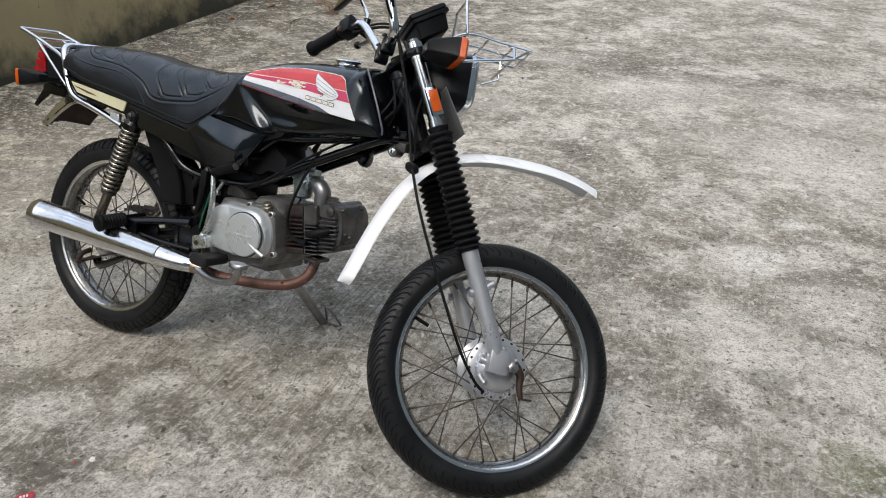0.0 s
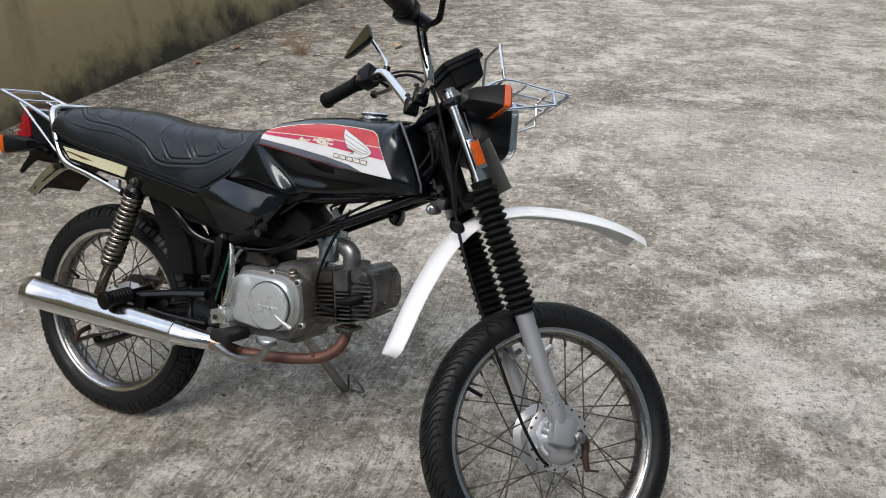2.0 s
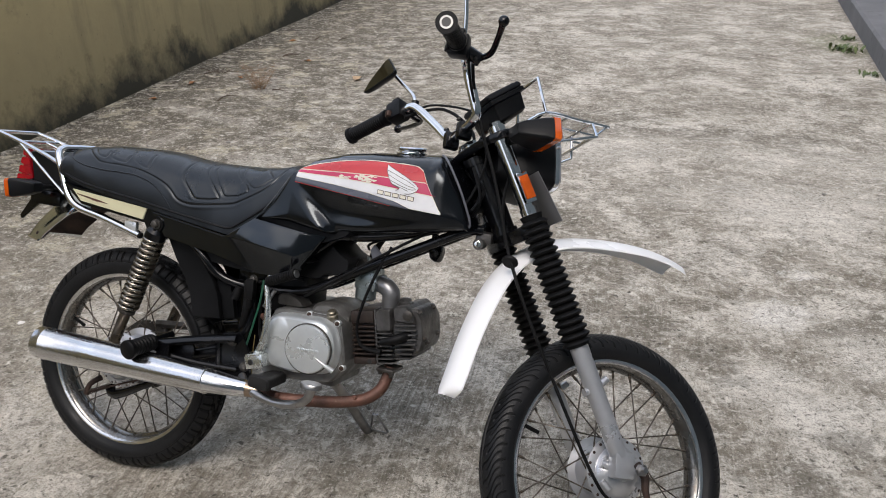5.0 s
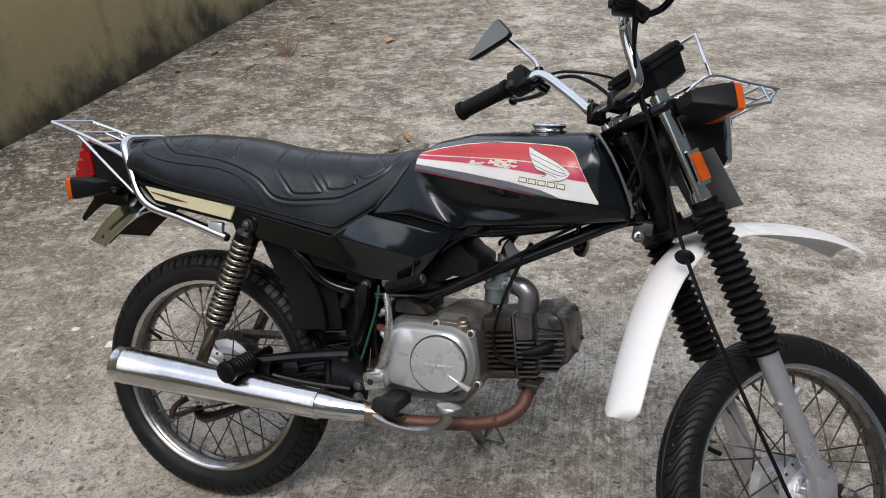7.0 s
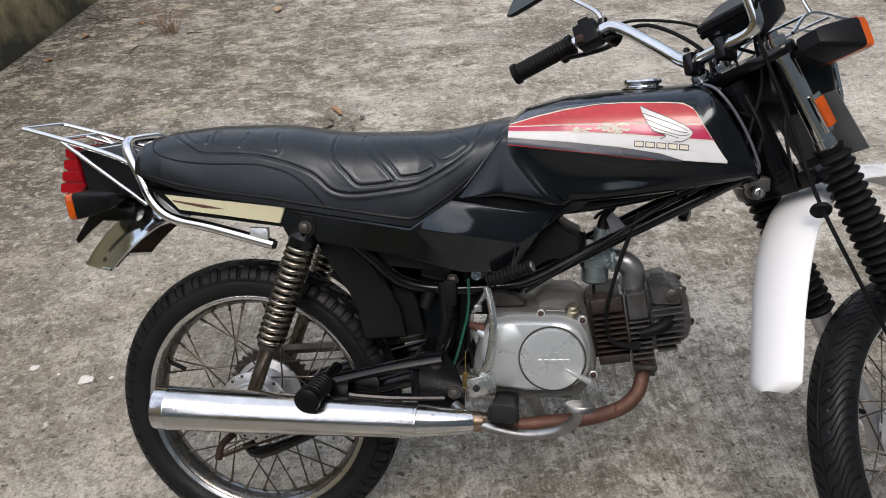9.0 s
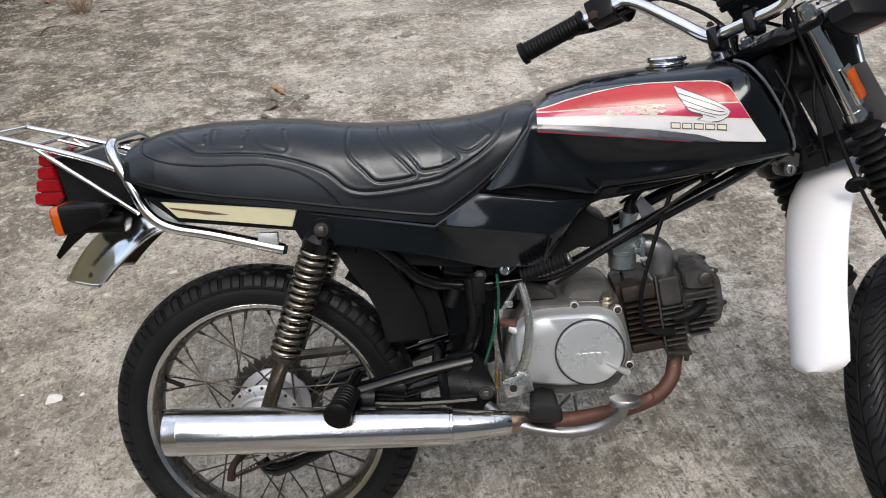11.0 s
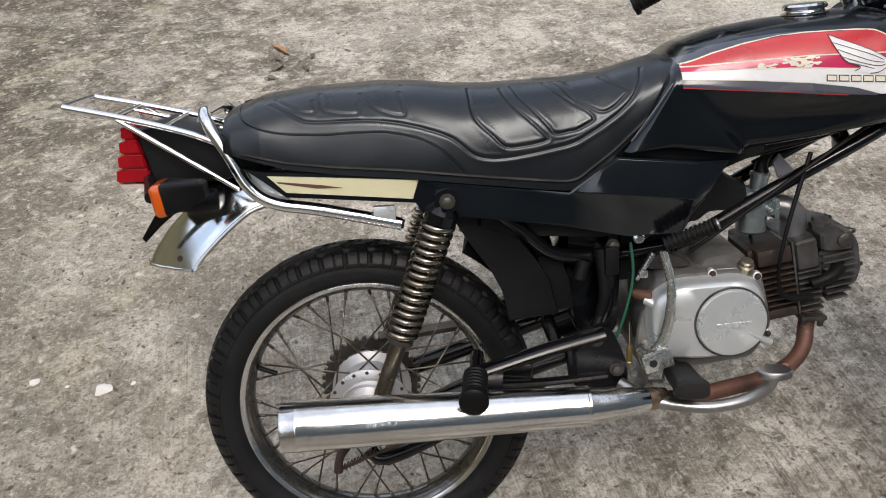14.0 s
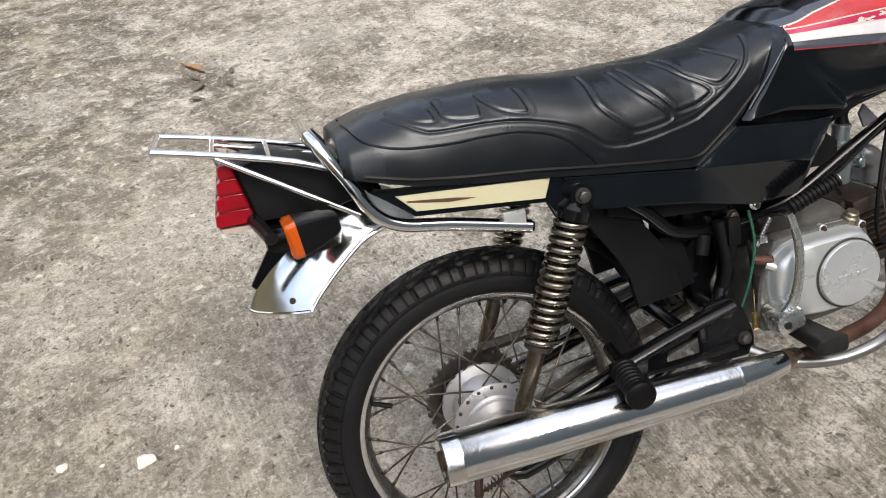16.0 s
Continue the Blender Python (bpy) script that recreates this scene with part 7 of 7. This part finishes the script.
# brake pedal
bm = B()
tube(bm, [(0.42, -0.125, 0.35), (0.464, -0.16, 0.334), (0.54, -0.175, 0.324), (0.6, -0.183, 0.335), (0.632, -0.194, 0.36), (0.64, -0.2, 0.386)], 0.0098, 14, 5)
pedal = part("brake_pedal", bm, STEEL, BIKE, "dull steel brake pedal arm")
bm = B()
loft(bm, [[Vector((0.641 + 0.026 * math.cos(a) * f, -0.203 + 0.019 * math.sin(a) * f, z)) for a in [2 * math.pi * k / 20 for k in range(20)]] for f, z in ((0.85, 0.384), (1.0, 0.386), (1.0, 0.394), (0.9, 0.397))])
part("pedal_pad", bm, STEEL, pedal, "worn steel pedal pad")

# side stand
bm = B()
tube(bm, [(0.52, 0.1, 0.34), (0.545, 0.2, 0.24), (0.565, 0.3, 0.137), (0.568, 0.337, 0.105)], [0.014, 0.0135, 0.013, 0.011], 12, 3)
loft(bm, [[Vector((0.555 + dx, 0.335 + dy, 0.118 - 0.3365 * dy + dz)) for dx, dy in ((0, -0.018), (0.068, -0.012), (0.072, 0.014), (0, 0.018))] for dz in (0.0, 0.006)])
stand = part("side_stand", bm, STEEL, BIKE, "dark steel side stand")
bm = B()
tube(bm, [(0.622, 0.336, 0.124), (0.61, 0.27, 0.19), (0.6, 0.265, 0.193), (0.574, 0.325, 0.132)], 0.0036, 8, 1)
part("stand_wire", bm, STEEL, stand, "bent wire foot tab")

# horn under the tank
bm = B()
lathe(bm, [(0.01, -0.012), (0.021, -0.01), (0.025, -0.002), (0.025, 0.006), (0.015, 0.012), (0.0, 0.013)], (0.818, 0.012, 0.697), (1.0, -0.15, 0.1), 28)
block(bm, (0.806, -0.004, 0.705), (0.812, 0.028, 0.752), 0.002)
horn = part("horn", bm, BLACK_FRAME, BIKE, "round black horn")

# cables and wires
CABLES = [
    ("brake_cable", [(0.775, -0.21, 1.04), (0.79, -0.16, 1.05), (0.83, -0.1, 1.0), (0.862, -0.09, 0.93), (0.893, -0.088, 0.858), (0.92, -0.086, 0.778), (0.947, -0.088, 0.69), (1.0, -0.1, 0.56), (1.13, -0.105, 0.33), (1.2, -0.085, 0.245), (1.235, -0.078, 0.22)], 0.0036, True),
    ("throttle_cable", [(0.765, -0.19, 1.05), (0.8, -0.14, 1.01), (0.85, -0.085, 0.965), (0.885, -0.06, 0.9), (0.875, -0.035, 0.83), (0.85, -0.03, 0.78)], 0.003, True),
    ("clutch_cable", [(0.765, 0.19, 1.06), (0.84, 0.17, 1.1), (0.93, 0.08, 1.06), (0.94, 0.02, 0.95), (0.9, 0.0, 0.82)], 0.003, True),
    ("speedo_cable", [(0.925, 0.02, 1.0), (0.95, -0.06, 0.93), (0.94, -0.05, 0.82), (0.96, -0.04, 0.72)], 0.0032, True),
    ("wire_loom", [(0.765, 0.175, 1.05), (0.85, 0.14, 1.08), (0.9, 0.06, 1.0), (0.88, 0.03, 0.9), (0.9, -0.03, 0.84), (0.87, -0.045, 0.78)], 0.004, True),
    ("wire_loom", [(0.9, -0.05, 0.9), (0.93, -0.07, 0.83), (0.9, -0.06, 0.78), (0.86, -0.05, 0.77)], 0.0035, False),
    ("carb_cable", [(0.88, -0.02, 0.78), (0.78, -0.04, 0.74), (0.68, -0.045, 0.7), (0.66, -0.015, 0.68)], 0.003, False),
    ("clutch_cable", [(0.86, -0.075, 0.77), (0.75, -0.08, 0.7), (0.62, -0.085, 0.61), (0.54, -0.085, 0.555)], 0.0033, False),
]
for name, pts, r, st in CABLES:
    bm = B()
    tube(bm, pts, r, 8, 7)
    part(name, bm, RUBBER, BIKE, "black sheathed cable", STEER if st else None)
bm = B()
tube(bm, [(0.44, -0.1, 0.58), (0.442, -0.112, 0.53), (0.43, -0.115, 0.47), (0.415, -0.11, 0.42)], 0.0025, 6, 5)
part("breather_hose", bm, GREEN_WIRE, BIKE, "thin green hose")
bm = B()
tube(bm, [(0.395, -0.09, 0.57), (0.4, -0.1, 0.5), (0.39, -0.1, 0.46)], [0.012, 0.01, 0.007], 10, 3)
tube(bm, [(0.37, -0.085, 0.55), (0.36, -0.09, 0.52)], 0.012, 10, 1)
part("switch_boot", bm, RUBBER, BIKE, "black rubber switch boot")
hel = [(0.437 + 0.0045 * math.cos(k * 1.0), -0.115 + 0.0045 * math.sin(k * 1.0), 0.38 + 0.03 * k / 70) for k in range(71)]
bm = B()
tube(bm, hel, 0.001, 5, 1)
tube(bm, [(0.437, -0.115, 0.41), (0.437, -0.113, 0.45)], 0.001, 5, 1)
tube(bm, [(0.437, -0.115, 0.38), (0.44, -0.115, 0.355)], 0.001, 5, 1)
part("switch_spring", bm, surf("brass_spring", (0.45, 0.33, 0.12), (0.35, 0.25, 0.1), 0.35, 0.9, bumps=0), BIKE, "small brass coloured spring")

# clutch cable adjuster and arm behind the cover
bm = B()
tube(bm, [(0.475, -0.105, 0.562), (0.462, -0.105, 0.54), (0.449, -0.105, 0.519)], 0.0042, 10, 1)
for k in range(8):
    q = Vector((0.475, -0.105, 0.562)).lerp(Vector((0.449, -0.105, 0.519)), 0.1 + 0.1 * k)
    lathe(bm, [(0.0045, -0.001), (0.0056, 0), (0.0045, 0.001)], q, (-0.026, 0, -0.043), 10)
adjuster = part("cable_adjuster", bm, STEEL, engine, "threaded steel cable adjuster")
bm = B()
block(bm, (0.452, -0.112, 0.523), (0.466, -0.098, 0.535), 0.002)
part("adjuster_nut", bm, GALVANISED, adjuster, "bright lock nut")
bm = B()
tube(bm, [(0.446, -0.1, 0.495), (0.462, -0.11, 0.493), (0.472, -0.113, 0.492)], [0.007, 0.009, 0.008], 12, 2)
lathe(bm, [(0.0095, 0.0), (0.0105, 0.002), (0.0095, 0.004)], (0.466, -0.11, 0.493), (1, 0, 0), 14)
part("clutch_arm", bm, RUST, engine, "rusty clutch arm end")
bm = B()
tube(bm, [(0.438, -0.1, 0.53), (0.44, -0.104, 0.5), (0.443, -0.104, 0.46), (0.45, -0.1, 0.42)], 0.0032, 8, 4)
part("wire_loom", bm, RUBBER, BIKE, "black sheathed wire")
bm = B()
block(bm, (0.398, -0.112, 0.53), (0.42, -0.092, 0.578), 0.004)
lathe(bm, [(0.008, 0), (0.0085, 0.02), (0.006, 0.024)], (0.408, -0.102, 0.53), (0, 0, -1), 12)
part("brake_switch", bm, RUBBER, BIKE, "black brake light switch")

# ---- litter on the yard ----
rnd = random.Random(11)
DRY_LEAF = surf("dry_leaf", (0.36, 0.17, 0.07), (0.26, 0.12, 0.05), 0.6, big=40, bumps=0.3, dirt=(0.14, 0.07, 0.035), dirt_at=0.6)
PALE_LEAF = surf("pale_leaf", (0.46, 0.27, 0.13), (0.36, 0.2, 0.1), 0.6, big=40, bumps=0.3)
OLD_LEAF = surf("old_leaf", (0.2, 0.18, 0.145), (0.12, 0.105, 0.085), 0.7, big=40, bumps=0.3)
TAN_LEAF = surf("tan_leaf", (0.5, 0.36, 0.22), (0.4, 0.27, 0.16), 0.6, big=40, bumps=0.3)
STRAW = surf("dry_straw", (0.3, 0.19, 0.11), (0.19, 0.12, 0.07), 0.7, big=30, bumps=0.1)
TWIG_BARK = surf("twig_bark", (0.06, 0.043, 0.03), (0.1, 0.07, 0.05), 0.8, big=40, bumps=0.4)
PEBBLE = surf("pebble_stone", (0.3, 0.28, 0.25), (0.18, 0.17, 0.15), 0.8, big=50, bumps=0.3)
PALE_CHIP = surf("pale_plaster", (0.78, 0.76, 0.72), (0.66, 0.64, 0.6), 0.8, big=50, bumps=0.3)
RED_FOIL = surf("red_wrapper", (0.5, 0.03, 0.05), (0.42, 0.025, 0.04), 0.3, big=50, bumps=0.1)
GREEN_LEAF = surf("weed_green", (0.075, 0.11, 0.03), (0.11, 0.14, 0.05), 0.6, big=20, bumps=0.2)


def leaf(x, y, length, turn, material, label, width=0.34, curl=0.25):
    bm = B()
    rows = []
    for i in range(13):
        f = i / 12
        w = width * length * math.sin(math.pi * min(1, f * 0.93 + 0.04)) ** 0.8 / 2
        z = 0.006 + curl * length * (0.35 * (f - 0.45) ** 2)
        rows.append([Vector(((f - 0.5) * length, w * k, z + abs(k) ** 1.5 * w * 0.7 + 0.002 * math.sin(9 * f + 3 * k))) for k in (-1, -0.6, -0.25, 0, 0.25, 0.6, 1)])
    loft(bm, [r + [v - Vector((0, 0, 0.0008)) for v in r[::-1]] for r in rows])
    ob = tagged(link("leaf", bm, material), label, "leaf", group="fallen leaves")
    ob.matrix_basis = pose(x, y, ground_height(x, y), 0, 0, turn)
    bm = B()
    tube(bm, [(-0.66 * length, 0.004, 0.004), (-0.5 * length, 0, 0.009), (0, 0, 0.008), (0.42 * length, 0, 0.012)], [0.0012, 0.0014, 0.001, 0.0006], 6, 3)
    link("midrib", bm, TWIG_BARK, ob)
    return ob


def twig(x, y, length, turn, thick=0.004, fork=True):
    bm = B()
    pts = [(length * (f - 0.5), length * 0.07 * math.sin(5 * f + x * 7), 0.004 + 0.012 * math.sin(math.pi * f) * length / 0.15) for f in (0, 0.25, 0.5, 0.75, 1)]
    tube(bm, pts, [thick, thick * 0.9, thick * 0.8, thick * 0.6, thick * 0.35], 8, 4)
    if fork:
        tube(bm, [pts[2], (length * 0.12, length * 0.14, 0.02), (length * 0.3, length * 0.24, 0.012)], [thick * 0.6, thick * 0.45, thick * 0.25], 6, 3)
    ob = tagged(link("twig", bm, TWIG_BARK), "thin dark dry twig lying on the concrete", "twig", group="fallen twigs")
    ob.matrix_basis = pose(x, y, ground_height(x, y), 0, 0, turn)


def pebble(x, y, size, material=PEBBLE, name="pebble", label="small grey pebble lying on the concrete", flat=0.6):
    bm = B()
    bmesh.ops.create_icosphere(bm, subdivisions=2, radius=size / 2)
    for v in bm.verts:
        v.co *= 1 + 0.45 * noise.noise(v.co * 2.2 / size + Vector((x * 9, y * 7, 1)))
        v.co.z *= flat
    ob = tagged(link(name, bm, material), label, name.replace("_", " "), group=name + "s on the yard")
    ob.matrix_basis = pose(x, y, ground_height(x, y) + size * flat * 0.3, 0, 0, rnd.uniform(0, 360))


leaf(-0.28, 4.585, 0.13, -85, PALE_LEAF, "curled pale orange-brown dry leaf on the concrete", 0.2, 0.5)
for x, y, ln, turn in ((-0.36, 4.42, 0.06, 20), (-0.27, 4.36, 0.05, 80), (-0.42, 4.35, 0.05, 140), (-0.2, 4.45, 0.045, 60), (-0.33, 4.5, 0.04, 110)):
    leaf(x, y, ln, turn, OLD_LEAF, "dark crumbled leaf scrap on the concrete", 0.5, 0.5)
leaf(-0.16, 6.45, 0.1, 70, TAN_LEAF, "curled tan dry leaf on the concrete", 0.6, 1.2)
for x, y, ln, turn in ((-0.62, 7.9, 0.07, 20), (-0.98, 6.62, 0.06, 120), (-1.3, 6.5, 0.07, 60), (-0.5, 7.1, 0.06, -30), (-1.5, 6.1, 0.06, 10)):
    leaf(x, y, ln, turn, DRY_LEAF, "small brown dry leaf by the wall", 0.45, 0.6)
for x, y, ln, turn in ((-1.03, 6.07, 0.16, 42), (-1.19, 6.79, 0.12, 10), (-1.11, 6.89, 0.14, 75), (-0.65, 7.35, 0.12, 50), (-0.63, 7.32, 0.14, 30), (-1.25, 6.9, 0.1, 130), (-0.4, 8.0, 0.16, 60), (-1.15, 6.83, 0.09, 95), (-1.07, 6.81, 0.08, 20), (-0.7, 6.22, 0.1, -20), (-0.2, 7.9, 0.12, 45)):
    twig(x, y, ln, turn)

# dry weed in a crack
weed = tagged(new("dry_weed"), "dead straw-brown weed growing from a crack", "weed")
weed.matrix_basis = pose(-0.83, 6.3, ground_height(-0.83, 6.3))
for k in range(44):
    bm = B()
    a, r, h = rnd.uniform(0, 2 * math.pi), rnd.uniform(0.04, 0.16), rnd.uniform(0.05, 0.19)
    b = Vector((0.03 * math.cos(a * 3), 0.03 * math.sin(a * 3), -0.005))
    pts = [b]
    for m in range(1, 5):
        f = m / 4
        pts.append(b + Vector((r * f * math.cos(a + f) + rnd.uniform(-0.014, 0.014), r * f * math.sin(a + f) + rnd.uniform(-0.014, 0.014), h * math.sin(f * 2.0))))
    tube(bm, pts, [0.0011, 0.001, 0.0008, 0.0007, 0.0004], 5, 3)
    for m in range(3):
        q = pts[rnd.randint(2, 4)]
        t = Vector((rnd.uniform(-1, 1), rnd.uniform(-1, 1), rnd.uniform(-0.3, 0.6))).normalized()
        tube(bm, [q, q + t * 0.014, q + t * 0.028 + Vector((0, 0, -0.005))], [0.0005, 0.0012, 0.0003], 5, 2)
    link("stalk", bm, STRAW, weed)

# chips, pebbles, wrapper
for x, y, s in ((-1.373, 3.045, 0.038), (-1.5, 3.155, 0.024), (-1.31, 3.03, 0.012), (-1.44, 3.1, 0.01), (-0.851, 1.761, 0.018)):
    pebble(x, y, s, PALE_CHIP, "plaster_chip", "pale flake of plaster on the concrete", 0.22)
for x, y, s in ((1.218, 2.345, 0.022), (-0.62, 3.62, 0.016), (0.42, 4.9, 0.02), (-0.95, 5.1, 0.025), (0.9, 5.8, 0.025), (1.9, 3.9, 0.02)):
    pebble(x, y, s)
bm = B()
rows = [[Vector((0.02 * (i - 2) + 0.003 * math.sin(j * 2.1), 0.014 * (j - 1.5), 0.006 + 0.006 * math.sin(i * 1.9 + j) ** 2)) for j in range(4)] for i in range(5)]
loft(bm, [r + [v - Vector((0, 0, 0.0006)) for v in r[::-1]] for r in rows])
wrapper = tagged(link("wrapper", bm, RED_FOIL, smooth=False), "crumpled red and white wrapper scrap on the concrete", "wrapper")
wrapper.matrix_basis = pose(-0.956, 1.626, ground_height(-0.956, 1.626), 0, 0, 25) @ Matrix.Scale(0.5, 4)
for k in range(3):
    bm = B()
    block(bm, (-0.022 + 0.014 * k, -0.01, 0.0125), (-0.013 + 0.014 * k, 0.006, 0.0135), 0)
    link("white_bar", bm, PALE_CHIP, wrapper, "white printed bar")
pebble(-0.89, 1.75, 0.007, RED_FOIL, "red_scrap", "small red scrap on the concrete", 0.3)

# grit swept against the wall and over the yard
verts, faces = [], []
for k in range(900):
    if k < 420:
        q = WALL_A + WALL_DIR * rnd.uniform(-1.5, 5.5) + WALL_N * abs(rnd.gauss(0.05, 0.5))
    else:
        q = Vector((rnd.uniform(-2.2, 3.5), rnd.uniform(1.2, 7.5), 0))
    r = rnd.uniform(0.002, 0.0065) * (1.2 if k < 420 else 0.85)
    z = ground_height(q.x, q.y) + r * 0.3
    t = rnd.uniform(0, 6.28)
    i = len(verts)
    ring = [(q.x + r * math.cos(t + j * 1.2566) * rnd.uniform(0.7, 1.3), q.y + r * math.sin(t + j * 1.2566) * rnd.uniform(0.7, 1.3), z - r * 0.5) for j in range(5)]
    verts += ring + [(x0 * 0.6 + q.x * 0.4, y0 * 0.6 + q.y * 0.4, z + r * 0.5) for x0, y0, _ in ring]
    faces += [(i + j, i + (j + 1) % 5, i + 5 + (j + 1) % 5, i + 5 + j) for j in range(5)] + [(i + 5, i + 6, i + 7, i + 8, i + 9)]
me = bpy.data.meshes.new("grit")
me.from_pydata(verts, [], faces)
me.materials.append(PEBBLE)
tagged(new("grit", me), "loose grit and crumbs on the concrete", "grit", kind="stuff")


def weed_tuft(x, y, size, count):
    tuft = tagged(new("weed_tuft"), "small green weed growing at the kerb", "weed", group="green weeds at the kerb")
    tuft.matrix_basis = pose(x, y, 0)
    bm = B()
    for k in range(count):
        a, tilt_ = rnd.uniform(0, 6.28), rnd.uniform(0.3, 1.0)
        c = Vector((rnd.gauss(0, size * 0.4), rnd.gauss(0, size * 0.4), 0))
        d = Vector((math.cos(a) * tilt_, math.sin(a) * tilt_, 0.7)).normalized()
        w = d.cross(Vector((0, 0, 1))).normalized()
        ln = size * rnd.uniform(0.3, 0.7)
        loft(bm, [[c + d * ln * f + Vector((0, 0, -0.25 * ln * f * f)) + w * ln * g * e for e in (-1, 0, 1)] for f, g in ((0, 0.04), (0.4, 0.14), (0.75, 0.13), (1, 0.01))], cap=False, closed=False)
    link("leaves", bm, GREEN_LEAF, tuft)


weed_tuft(3.85, 6.95, 0.14, 60)
weed_tuft(4.15, 7.35, 0.1, 40)
weed_tuft(3.55, 6.1, 0.09, 40)
